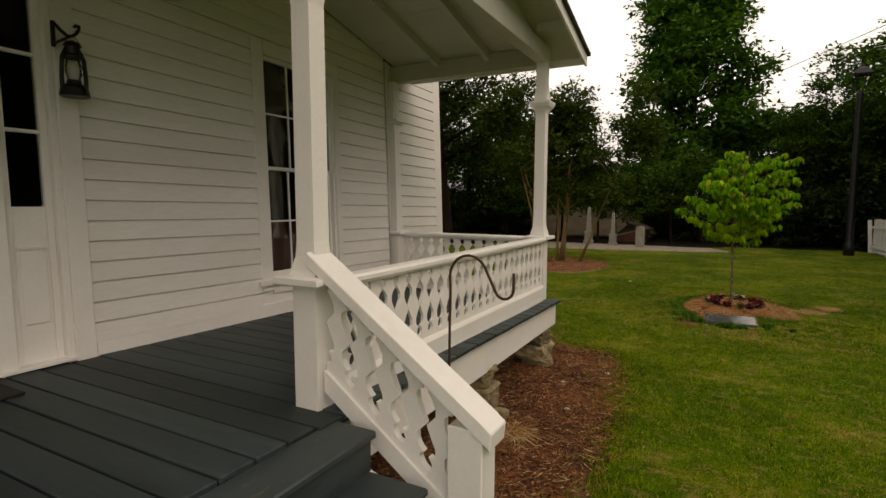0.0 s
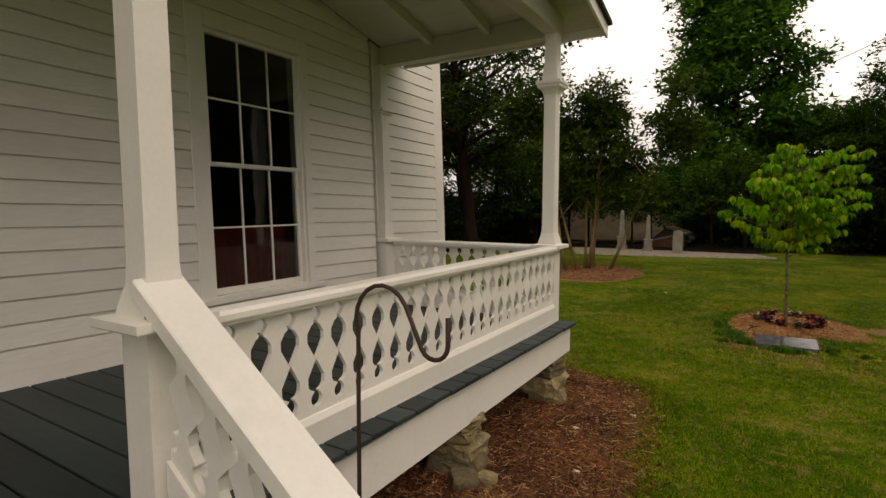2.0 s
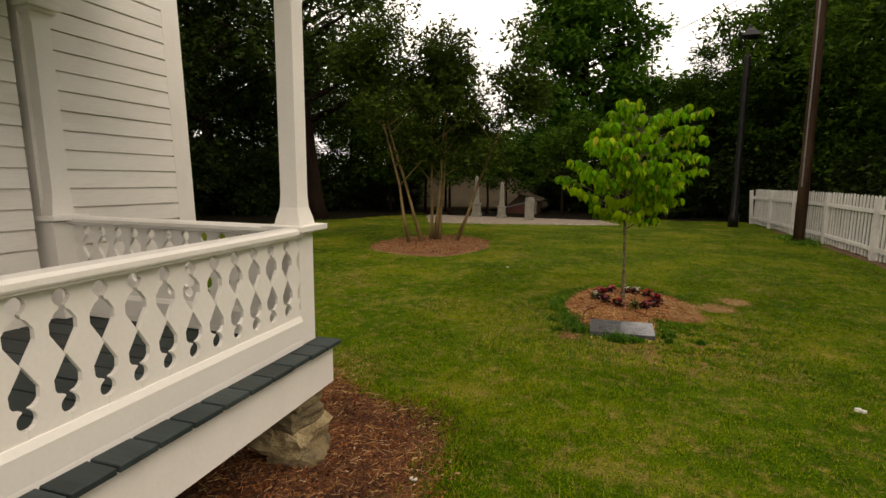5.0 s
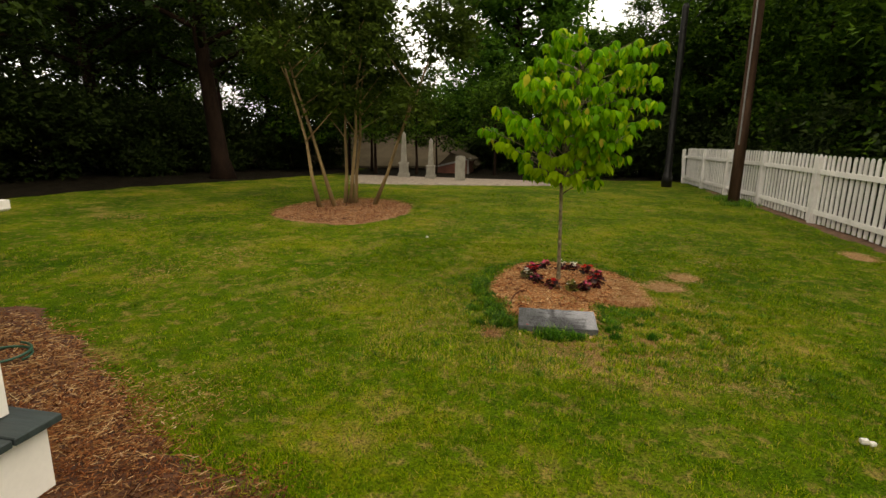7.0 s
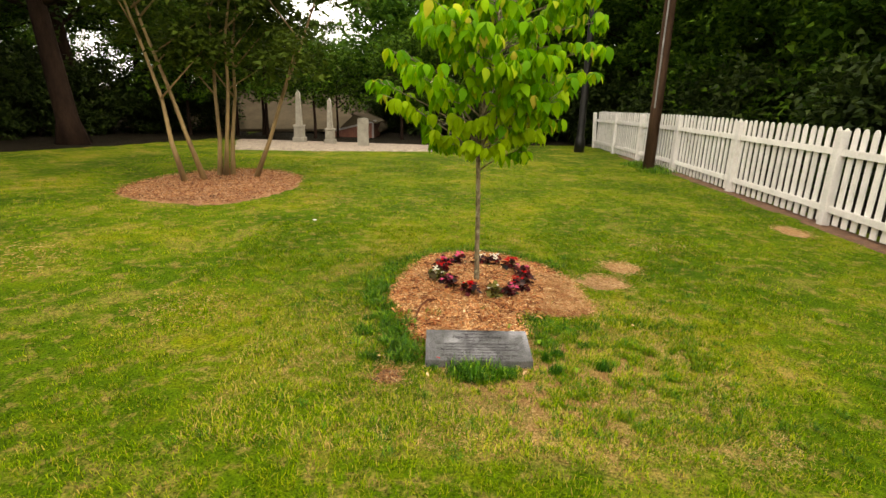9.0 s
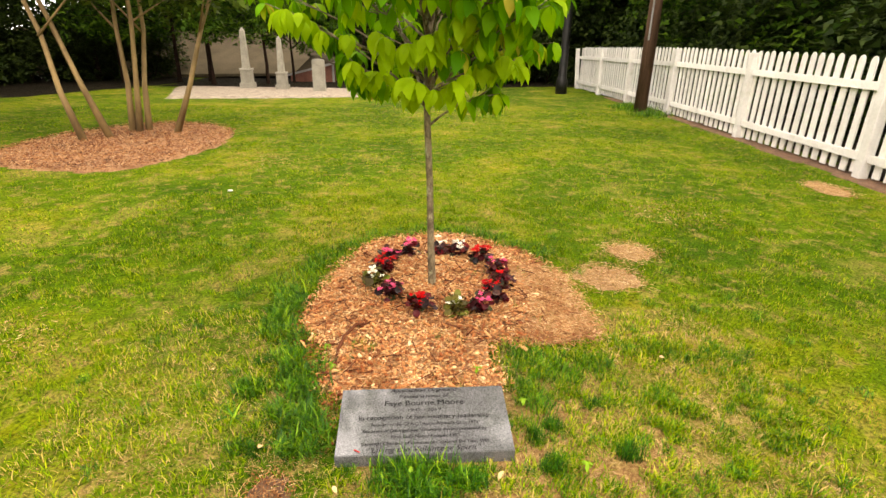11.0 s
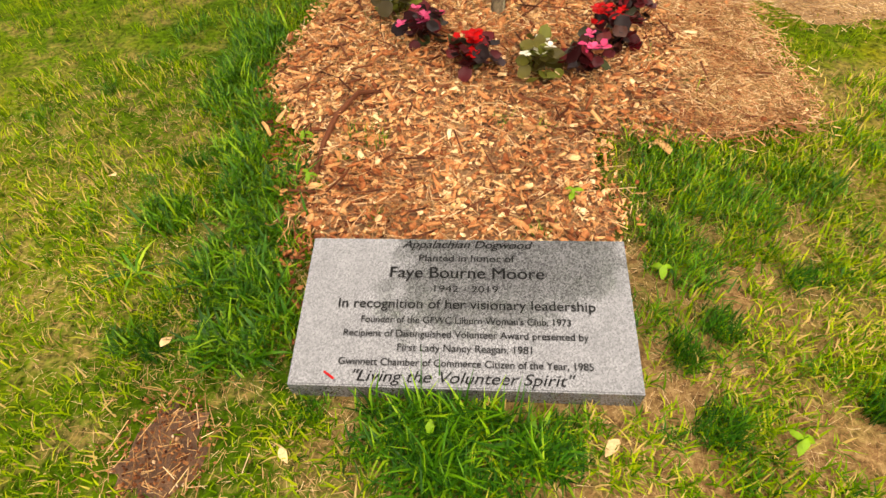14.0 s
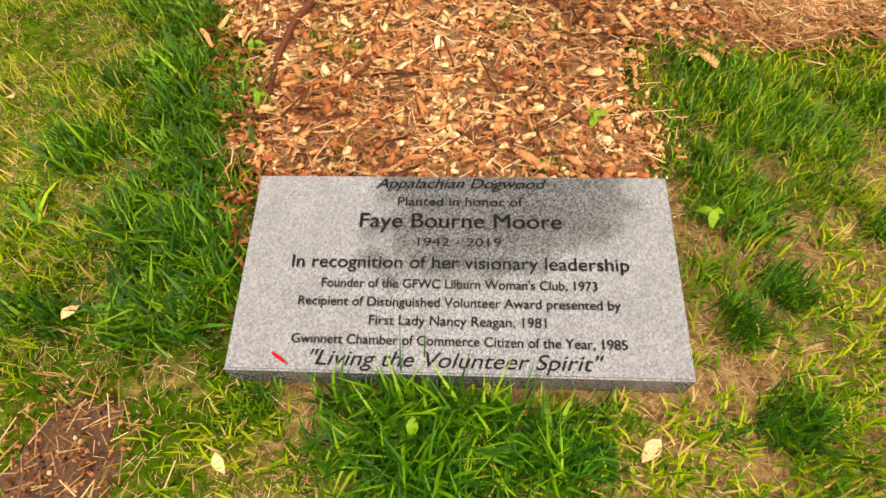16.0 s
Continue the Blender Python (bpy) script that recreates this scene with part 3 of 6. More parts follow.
# corner boards, base board and casings
trim = part("trim", boxed(WX - 0.03, WX + 0.022, CORNER - 0.19, CORNER + 0.022, -0.2, 6.2), WHITE)
tagged(trim, "white painted corner board of the house", "corner board", kind="structure")
trim2 = part("trim", boxed(WX - 0.2, WX - 0.03, CORNER - 0.008, CORNER + 0.022, -0.2, 6.2), WHITE)
tagged(trim2, "white painted corner board of the house", "corner board", kind="structure")
for y0, y1 in ((1.64, 5.5), (5.78, CORNER - 0.19)):
    b = part("baseboard", boxed(WX, WX + 0.024, y0, y1, FLOOR - 0.1, FLOOR + 0.15), WHITE)
    b.location, b.rotation_euler = (0, 0, 0.0152 * 3.9), (-0.0152, 0, 0)
    tagged(b, "white painted skirting board along the wall", "baseboard", kind="structure")

# floor and lining of the room behind the window, dimness put into their colour
room = thing("room_lining", "closed room behind the window, its dimness put into the dark colour", "wall", kind="structure")
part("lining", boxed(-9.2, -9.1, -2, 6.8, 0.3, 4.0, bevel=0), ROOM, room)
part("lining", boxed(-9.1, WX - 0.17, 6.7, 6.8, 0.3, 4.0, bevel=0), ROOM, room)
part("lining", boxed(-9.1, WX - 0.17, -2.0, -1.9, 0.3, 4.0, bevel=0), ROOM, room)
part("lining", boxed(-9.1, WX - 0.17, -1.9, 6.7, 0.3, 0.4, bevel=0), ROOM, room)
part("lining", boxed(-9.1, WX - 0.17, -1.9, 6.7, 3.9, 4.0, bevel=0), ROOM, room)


def window_1():
    """A tall sash window, six panes over six, with flat casings."""
    y0, y1, z0, z1 = WIN
    w = thing("window_1", "tall white sash window with dark old glass", "window", kind="structure")
    part("casing", boxed(WX - 0.02, WX + 0.03, y0 - 0.16, y0 - 0.006, z0 - 0.12, z1 + 0.14), WHITE, w)
    part("casing", boxed(WX - 0.02, WX + 0.03, y1 + 0.006, y1 + 0.1, z0 - 0.12, z1 + 0.14), WHITE, w)
    part("casing", boxed(WX - 0.02, WX + 0.034, y0 - 0.006, y1 + 0.006, z1 + 0.0, z1 + 0.14), WHITE, w)
    part("window_sill", boxed(WX - 0.1, WX + 0.07, y0 - 0.2, y1 + 0.18, z0 - 0.06, z0 - 0.012), WHITE, w)
    part("apron", boxed(WX, WX + 0.022, y0 - 0.006, y1 + 0.006, z0 - 0.16, z0 - 0.062), WHITE, w)
    part("stop", boxed(WX - 0.1, WX - 0.005, y0 - 0.006, y0 + 0.012, z0 - 0.01, z1), WHITE, w)
    part("stop", boxed(WX - 0.1, WX - 0.005, y1 - 0.012, y1 + 0.006, z0 - 0.01, z1), WHITE, w)
    zm = (z0 + z1) / 2
    for s, (a, b, x) in enumerate(((zm - 0.015, z1, WX - 0.035), (z0, zm + 0.02, WX - 0.075))):
        sash = part("sash", bmesh.new(), WHITE, w)
        bm = bmesh.new()
        ya, yb = y0 + 0.008, y1 - 0.008
        for q in ((ya, ya + 0.035, a, b), (yb - 0.035, yb, a, b), (ya + 0.035, yb - 0.035, b - 0.035, b), (ya + 0.035, yb - 0.035, a, a + 0.035 + 0.02 * s)):
            box(bm, x - 0.015, x + 0.015, *q, 0.003)
        sash.data = mesh_of(bm, WHITE)
        ia, ib, ja, jb = ya + 0.035, yb - 0.035, a + 0.035 + 0.02 * s, b - 0.035
        for k in (1, 2):
            yy = ia + (ib - ia) * k / 3
            part("muntin", boxed(x - 0.012, x + 0.012, yy - 0.008, yy + 0.008, ja, jb, bevel=0.002), WHITE, sash)
        zz = (ja + jb) / 2
        part("muntin", boxed(x - 0.011, x + 0.011, ia, ib, zz - 0.008, zz + 0.008, bevel=0.002), WHITE, sash)
        for k in range(3):
            for r in range(2):
                p = part("pane", boxed(x - 0.002, x + 0.002, ia + (ib - ia) * k / 3 + 0.009, ia + (ib - ia) * (k + 1) / 3 - 0.009, ja + (jb - ja) * r / 2 + 0.009, ja + (jb - ja) * (r + 1) / 2 - 0.009, bevel=0), GLASS, sash)
                p.visible_shadow = False


window_1()

# a red curtain across the lower part of the window, hanging in folds
bm = bmesh.new()
n = 60
rows = [[bm.verts.new((WX - 0.3 + 0.03 * math.sin(i * 0.9) + 0.012 * math.sin(i * 0.37 + 1), 3.1 + 1.5 * i / n, z)) for i in range(n + 1)] for z in (0.42, 1.0, 1.45)]
for a, b in zip(rows, rows[1:]):
    for i in range(n):
        bm.faces.new((a[i], a[i + 1], b[i + 1], b[i]))
cur = part("cafe_curtain", bm, CLOTH, smooth=True)
sol = cur.modifiers.new("thick", "SOLIDIFY")
sol.thickness = 0.006
tagged(cur, "dark red half curtain hanging inside the window", "curtain")


def entrance():
    """The doorway: a dark door, a sidelight of stacked panes over a panel, wide casings."""
    d = thing("door_1", "dark painted front door with white sidelight and casings", "door", kind="structure")
    part("door_leaf", boxed(WX - 0.09, WX - 0.045, 0.04, 1.05, FLOOR + 0.02, 2.7), DARK_DOOR, d, "very dark maroon painted door")
    part("threshold", boxed(WX - 0.1, WX + 0.06, -0.4, 1.5, FLOOR + 0.073, FLOOR + 0.1), WHITE, d)
    part("jamb", boxed(WX - 0.12, WX + 0.03, 1.055, 1.16, FLOOR + 0.03, 3.3), WHITE, d)
    part("casing", boxed(WX - 0.02, WX + 0.045, 1.5, 1.635, FLOOR + 0.003, 3.4), WHITE, d)
    part("bead", boxed(WX - 0.03, WX + 0.03, 1.455, 1.499, FLOOR + 0.03, 3.35), WHITE, d)
    part("bead", boxed(WX - 0.1, WX - 0.01, -0.06, 0.035, FLOOR + 0.03, 3.3), WHITE, d)
    part("transom", boxed(WX - 0.1, WX + 0.02, -0.4, 1.06, 2.72, 2.86), WHITE, d)
    part("overdoor", boxed(WX - 0.09, WX - 0.04, -0.4, 1.06, 2.862, 3.35), DARK_DOOR, d)
    part("side_panel", boxed(WX - 0.09, WX - 0.02, -0.4, -0.064, FLOOR + 0.03, 2.72), WHITE, d)
    part("sidelight_frame", boxed(WX - 0.075, WX - 0.02, 1.162, 1.212, FLOOR + 0.03, 3.35), WHITE, d)
    part("sidelight_frame", boxed(WX - 0.075, WX - 0.02, 1.41, 1.454, FLOOR + 0.03, 3.35), WHITE, d)
    part("lower_panel", boxed(WX - 0.075, WX - 0.03, 1.212, 1.41, FLOOR + 0.03, 1.61), WHITE, d)
    part("raised_panel", boxed(WX - 0.032, WX - 0.018, 1.235, 1.39, 0.82, 1.31, bevel=0.006), WHITE, d)
    part("moulding", boxed(WX - 0.03, WX - 0.012, 1.222, 1.4, 1.325, 1.345), WHITE, d)
    zs = [1.61, 2.11, 2.62, 3.13, 3.35]
    for a, b in zip(zs, zs[1:]):
        p = part("pane", boxed(WX - 0.052, WX - 0.048, 1.212, 1.41, a + 0.012, b - 0.012, bevel=0), GLASS, d)
        p.visible_shadow = False
        part("glazing_bar", boxed(WX - 0.062, WX - 0.03, 1.212, 1.41, b - 0.012, b + 0.012, bevel=0.003), WHITE, d)


entrance()

# clapboards
def clapboard_mesh(length):
    bm = bmesh.new()
    prism(bm, [(0.0, 0.0), (0.02, 0.0), (0.026, 0.004), (0.02, 0.138), (0.0, 0.138)], "y", 0, length)
    return mesh_of(bm, SIDING)


ROW0, ROW, SAG = 0.614, 0.1483, 0.0152     # lowest board, spacing, and how the old house has settled along y
made = {}
for k in range(37):
    z = ROW0 + k * ROW
    spans = []
    if z < 4.6:
        blocked = WIN[2] - 0.14 < z + ROW and z < WIN[3] + 0.14
        spans += [(1.64, WIN[0] - 0.16), (WIN[1] + 0.1, 5.5)] if blocked else [(1.64, 5.5)]
    spans.append((5.78, CORNER - 0.19))
    for y0, y1 in spans:
        key = round(y1 - y0, 3)
        if key not in made:
            made[key] = clapboard_mesh(y1 - y0)
        c = part("clapboard", made[key], SIDING, wall_front)
        c.location = (WX, y0, z + SAG * (1.7 - y0))
        c.rotation_euler = (-SAG, 0, 0)
side_board = bmesh.new()
prism(side_board, [(0.0, 0.0), (0.02, 0.0), (0.026, 0.004), (0.02, 0.138), (0.0, 0.138)], "x", -7.6, 0)
for k in range(28):
    c = part("clapboard", side_board if k else mesh_of(side_board, SIDING), SIDING, wall_side)
    side_board = c.data
    c.location = (WX - 0.2, CORNER - 0.01, ROW0 + k * ROW)

# the old front has settled: it leans back from the sill
LEANING = Matrix.Translation((WX, 0, 1.05)) @ Matrix.Rotation(-0.036, 4, "Y") @ Matrix.Translation((-WX, 0, -1.05))
for ob in [o for o in scene.collection.all_objects if o.parent is None and o.name.split(".")[0] in ("wall_front", "wall_side", "trim", "baseboard", "window_1", "door_1", "cafe_curtain")]:
    ob.matrix_world = LEANING @ ob.matrix_basis


# ---- the porch ----
EDGE = -1.99
FAR = 5.87
PX, P1, P2 = -2.231, 1.705, 5.729     # post line and the two posts
porch_floor = thing("porch_floor", "porch floor of worn slate-grey painted planks", "porch floor", kind="structure")
plank_w = 0.192
fascia = part("fascia", boxed(-2.075, -2.04, 1.62, FAR - 0.02, 0.15, FLOOR - 0.03), WHITE, porch_floor, "white painted fascia board")
part("fascia", boxed(-4.3, -2.075, FAR - 0.055, FAR - 0.02, 0.15, FLOOR - 0.03), WHITE, porch_floor, "white painted fascia board")
part("joist_frame", boxed(-4.28, -2.16, -4.3, 5.75, 0.22, FLOOR - 0.032, bevel=0), BARK, porch_floor)

porch_roof = thing("porch_roof", "shallow porch roof, white boards under dark shingles", "roof", kind="structure")
RIDGE, PITCH = 0.55, 0.225


def roof_z(y):
    return 3.5 + (5.65 - RIDGE - abs(y - RIDGE)) * PITCH


def slope_slab(bm, x0, x1, ya, yb, lift, thick):
    """A slab that follows the roof's slope between two lines along x."""
    prism(bm, [(ya, roof_z(ya) + lift), (yb, roof_z(yb) + lift), (yb, roof_z(yb) + lift + thick), (ya, roof_z(ya) + lift + thick)], "x", x0, x1)
    return bm


# sheathing boards, rafters, beams
k = 0
y = 6.08
while y > RIDGE + 0.01:
    y2 = max(y - 0.24, RIDGE)
    part("sheathing", slope_slab(bmesh.new(), WX - 0.03, -1.8, y2 + 0.004, y, 0.0, 0.022), CEIL_SHADED, porch_roof)
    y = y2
part("sheathing", slope_slab(bmesh.new(), WX - 0.14, -1.8, -4.9, RIDGE, 0.0, 0.022), CEIL_SHADED, porch_roof)
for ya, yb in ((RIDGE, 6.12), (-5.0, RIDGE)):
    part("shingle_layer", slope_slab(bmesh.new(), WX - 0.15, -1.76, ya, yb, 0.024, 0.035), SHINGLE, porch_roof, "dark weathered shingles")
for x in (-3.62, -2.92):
    part("rafter", slope_slab(bmesh.new(), x - 0.03, x + 0.03, RIDGE, 5.66, -0.1, 0.098), CEIL_SHADED, porch_roof)
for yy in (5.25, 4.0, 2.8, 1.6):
    part("lookout", slope_slab(bmesh.new(), -2.15, -1.83, yy - 0.035, yy + 0.035, -0.09, 0.088), CEIL_SHADED, porch_roof)
part("rake_board", slope_slab(bmesh.new(), -1.822, -1.798, RIDGE, 6.1, -0.1, 0.122), WHITE, porch_roof)
part("rake_board", slope_slab(bmesh.new(), -1.822, -1.798, -4.9, RIDGE, -0.1, 0.122), WHITE, porch_roof)
part("eave_board", boxed(WX + 0.03, -1.824, 6.06, 6.085, roof_z(6.07) - 0.09, roof_z(6.07) - 0.002), WHITE, porch_roof)
bm = bmesh.new()
box(bm, -4.36, -2.3, P2 - 0.055, P2 + 0.075, 3.27, roof_z(P2) + 0.0)
part("end_beam", bm, CEIL_SHADED, porch_roof)
part("front_beam", boxed(PX - 0.07, PX + 0.075, -4.5, P2 + 0.075, 3.3, 3.49), CEIL_SHADED, porch_roof)
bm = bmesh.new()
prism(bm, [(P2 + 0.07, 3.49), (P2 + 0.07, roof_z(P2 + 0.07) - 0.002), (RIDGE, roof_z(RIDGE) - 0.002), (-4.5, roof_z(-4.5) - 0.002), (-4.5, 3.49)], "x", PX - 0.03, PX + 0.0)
part("gable_board", bm, CEIL_SHADED, porch_roof)


def porch_post(y, label):
    p = thing("porch_post", label, "post", "porch posts", (PX, y, FLOOR))
    bm = bmesh.new()
    lathe(bm, [(0.08, 0.0), (0.08, 0.735)], square=True)
    part("base", bm, WHITE, p)
    bm = bmesh.new()
    lathe(bm, [(0.088, 0.735), (0.145, 0.748), (0.151, 0.755), (0.151, 0.785), (0.12, 0.79)], square=True)
    part("cap", bm, WHITE, p)
    bm = bmesh.new()
    lathe(bm, [(0.092, 0.79), (0.084, 0.83), (0.066, 0.9), (0.061, 0.98), (0.06, 2.22), (0.064, 2.26), (0.082, 2.3)], square=True)
    part("shaft", bm, WHITE, p)
    bm = bmesh.new()
    lathe(bm, [(0.084, 2.3), (0.112, 2.325), (0.115, 2.35), (0.125, 2.355), (0.125, 2.385), (0.085, 2.39)], square=True)
    part("necking", bm, WHITE, p)
    bm = bmesh.new()
    lathe(bm, [(0.08, 2.39), (0.062, 2.56), (0.06, 2.62), (0.06, 2.842)], square=True)
    part("head", bm, WHITE, p)
    return p


porch_post(P1, "white square porch post with collars beside the steps").rotation_euler = (0.0, -0.009, 0)
porch_post(P2, "white square porch post with collars at the corner")


def pilaster():
    p = thing("pilaster", "flat white half post standing a little off the clapboard wall", "pilaster", at=(WX, 5.67, FLOOR))
    part("base", boxed(0, 0.12, -0.1, 0.1, 0.0, 0.735), WHITE, p)
    part("cap", boxed(0, 0.18, -0.14, 0.14, 0.745, 0.785), WHITE, p)
    bm = bmesh.new()
    prism(bm, [(-0.088, 0.785), (0.088, 0.785), (0.07, 0.95), (0.066, 2.15), (0.082, 2.24), (-0.082, 2.24), (-0.066, 2.15), (-0.07, 0.95)], "x", 0, 0.1)
    part("shaft", bm, WHITE, p)
    part("necking", boxed(0, 0.13, -0.1, 0.1, 2.24, 2.265), WHITE, p)
    part("necking_lip", boxed(0, 0.16, -0.12, 0.12, 2.267, 2.305), WHITE, p)
    bm = bmesh.new()
    prism(bm, [(-0.085, 2.31), (0.085, 2.31), (0.062, 2.54), (0.06, 2.81), (-0.06, 2.81), (-0.062, 2.54)], "x", 0, 0.1)
    part("head", bm, WHITE, p)
    p.matrix_world = LEANING @ p.matrix_basis


pilaster()

# the sawn balusters: each board is cut on both edges, so that the gaps form circles, lozenges and bells
GAP = 0.1555
CUTS = [(0.0, 0.0), (0.058, 0.0), (0.06, 0.012), (0.068, 0.025), (0.081, 0.033), (0.095, 0.035), (0.109, 0.032), (0.121, 0.023), (0.128, 0.014), (0.134, 0.014), (0.138, 0.03), (0.148, 0.042), (0.16, 0.05), (0.2, 0.052), (0.282, 0.003), (0.287, 0.003), (0.37, 0.052), (0.41, 0.052), (0.448, 0.026), (0.45, 0.02), (0.456, 0.012), (0.468, 0.01), (0.474, 0.018), (0.485, 0.028), (0.5, 0.033), (0.515, 0.029), (0.527, 0.018), (0.533, 0.004), (0.536, 0.0), (0.57, 0.0)]


def baluster_mesh(slope=0.0, cuts_l=True, cuts_r=True, along="y", half_thick=0.011):
    """One sawn board; slope shears it for a stair, along says which way the rail runs. Its foot is at z 0."""
    bm = bmesh.new()
    half = GAP / 2 - 0.0008
    rows = []
    for z, h in CUTS:
        a, b = -half + (h if cuts_l else 0), half - (h if cuts_r else 0)
        row = []
        for u in (a, b):
            for w in (-half_thick, half_thick):
                zz = z + slope * u
                row.append(bm.verts.new((w, u, zz) if along == "y" else (u, w, zz)))
        rows.append(row)
    for p, q in zip(rows, rows[1:]):
        for i, j in ((0, 1), (1, 3), (3, 2), (2, 0)):
            bm.faces.new((p[i], p[j], q[j], q[i]))
    bm.faces.new((rows[0][0], rows[0][1], rows[0][3], rows[0][2]))
    bm.faces.new((rows[-1][0], rows[-1][2], rows[-1][3], rows[-1][1]))
    return mesh_of(bm, WHITE)


BASE = 0.632      # foot of the balusters
RX = -2.165       # plane of the front balusters


def rail_profile(c):
    """The moulded hand rail's section round a centre line c, from the underside up."""
    return [(c - 0.035, 1.172), (c + 0.035, 1.172), (c + 0.05, 1.178), (c + 0.05, 1.186), (c + 0.06, 1.19), (c + 0.065, 1.2), (c + 0.065, 1.222), (c + 0.045, 1.236), (c - 0.045, 1.236), (c - 0.065, 1.222), (c - 0.065, 1.2), (c - 0.06, 1.19), (c - 0.05, 1.186), (c - 0.05, 1.178)]


def plinth_profile(c):
    return [(c - 0.03, 0.505), (c + 0.03, 0.505), (c + 0.034, 0.625), (c + 0.018, 0.655), (c - 0.018, 0.655), (c - 0.034, 0.625)]


front_rail = thing("porch_railing", "white porch railing of sawn fretwork boards", "railing", "porch railings")
part("hand_rail", prism(bmesh.new(), rail_profile(RX), "y", P1 + 0.09, P2 - 0.09), WHITE, front_rail)
part("bottom_rail", prism(bmesh.new(), plinth_profile(RX), "y", P1 + 0.09, P2 - 0.09), WHITE, front_rail)
part("foot_strip", boxed(RX - 0.03, RX + 0.03, P1 + 0.09, P2 - 0.09, FLOOR + 0.003, 0.503, bevel=0.003), WHITE, front_rail)
bal = baluster_mesh()
first = 2.404 - 4 * GAP + GAP / 2
y = first
while y < P2 - 0.1 - GAP / 2 + 0.06:
    b = part("baluster", bal, WHITE, front_rail)
    b.location = (RX, y, BASE)
    y += GAP

end_rail = thing("porch_railing", "white porch railing of sawn fretwork boards meeting the wall", "railing", "porch railings")
part("hand_rail", prism(bmesh.new(), rail_profile(P2), "x", WX + 0.09, PX - 0.09), WHITE, end_rail)
part("bottom_rail", prism(bmesh.new(), plinth_profile(P2), "x", WX + 0.09, PX - 0.09), WHITE, end_rail)
part("foot_strip", boxed(WX + 0.09, PX - 0.09, P2 - 0.03, P2 + 0.03, FLOOR + 0.003, 0.503, bevel=0.003), WHITE, end_rail)
balx = baluster_mesh(along="x")
x = WX + 0.09 + GAP / 2
while x < PX - 0.1:
    b = part("baluster", balx, WHITE, end_rail)
    b.location = (x, P2, BASE)
    x += GAP


def stair():
    """Three painted steps before the door and the sloping rail at their side."""
    s = thing("porch_steps", "slate-grey painted wooden steps with worn edges", "steps", kind="structure")
    part("landing_board", boxed(-2.02, -1.75, -0.62, 1.6, FLOOR + 0.01, FLOOR + 0.05, bevel=0.008), STEP, s)
    part("riser", boxed(-1.81, -1.785, -0.6, 1.6, 0.29, FLOOR + 0.008), STEP, s)
    part("tread", boxed(-1.81, -1.45, -0.62, 1.6, 0.25, 0.288, bevel=0.008), STEP, s)
    part("riser", boxed(-1.51, -1.485, -0.6, 1.6, 0.1, 0.248), STEP, s)
    part("tread", boxed(-1.51, -1.15, -0.62, 1.6, 0.07, 0.108, bevel=0.008), STEP, s)
    part("riser", boxed(-1.21, -1.185, -0.6, 1.6, -0.2, 0.068), STEP, s)
    part("stringer", prism(bmesh.new(), [(-2.13, 0.4), (-2.13, -0.1), (-1.2, -0.25), (-1.2, 0.05)], "y", 1.602, 1.63), WHITE, s)
    slope = -0.72
    r = thing("stair_railing", "white sloping stair railing of sawn fretwork boards", "railing", "porch railings")
    bm = bmesh.new()

    def top(x):
        return 1.36 + slope * (x + 2.16)
    ring = [(-2.2, top(-2.2) - 0.075), (-2.2, top(-2.2)), (-1.18, top(-1.18)), (-1.13, top(-1.18) - 0.035), (-1.14, top(-1.14) - 0.095), (-1.17, top(-1.17) - 0.075)]
    prism(bm, ring, "y", 1.605, 1.785)
    bmesh.ops.bevel(bm, geom=list(bm.edges), offset=0.006, segments=1, affect="EDGES")
    part("hand_rail", bm, WHITE, r)
    part("newel", boxed(-1.36, -1.18, 1.615, 1.775, -0.25, top(-1.18) - 0.04, bevel=0.006), WHITE, r)
    bm = bmesh.new()
    prism(bm, [(-2.135, top(-2.135) - 0.72), (-2.135, top(-2.135) - 0.6), (-1.362, top(-1.362) - 0.6), (-1.362, top(-1.362) - 0.72)], "y", 1.66, 1.73)
    part("bottom_rail", bm, WHITE, r)
    m = baluster_mesh(slope, along="x", half_thick=0.019)
    for k in range(5):
        x = -2.13 + GAP * (k + 0.5)
        b = part("baluster", m, WHITE, r)
        b.location = (x, 1.695, top(x) - 0.613)


stair()

# ---- stone piers under the porch ----
def rough_stone(sx, sy, sz, seed):
    """One rough block: a bevelled box pushed about, flat enough to bear the next."""
    bm = bmesh.new()
    bmesh.ops.create_cube(bm, size=1)
    bmesh.ops.subdivide_edges(bm, edges=bm.edges, cuts=3, use_grid_fill=True)
    for v in bm.verts:
        q = v.co.copy()
        d = noise.noise_vector(q * 2.1 + Vector((seed * 7.3, seed * 1.7, 0)))
        e = noise.noise_vector(q * 6 + Vector((seed * 2.3, 0, seed)))
        shrink = 1 - 0.1 * (abs(q.z) * 2) ** 6 - 0.1 * (abs(q.x * q.y) * 4) ** 3
        v.co = Vector(((q.x * shrink + d.x * 0.08 + e.x * 0.045) * sx, (q.y * shrink + d.y * 0.08 + e.y * 0.045) * sy, (q.z + d.z * 0.06 * (1 - abs(q.z)) + e.z * 0.02) * sz))
    return bm


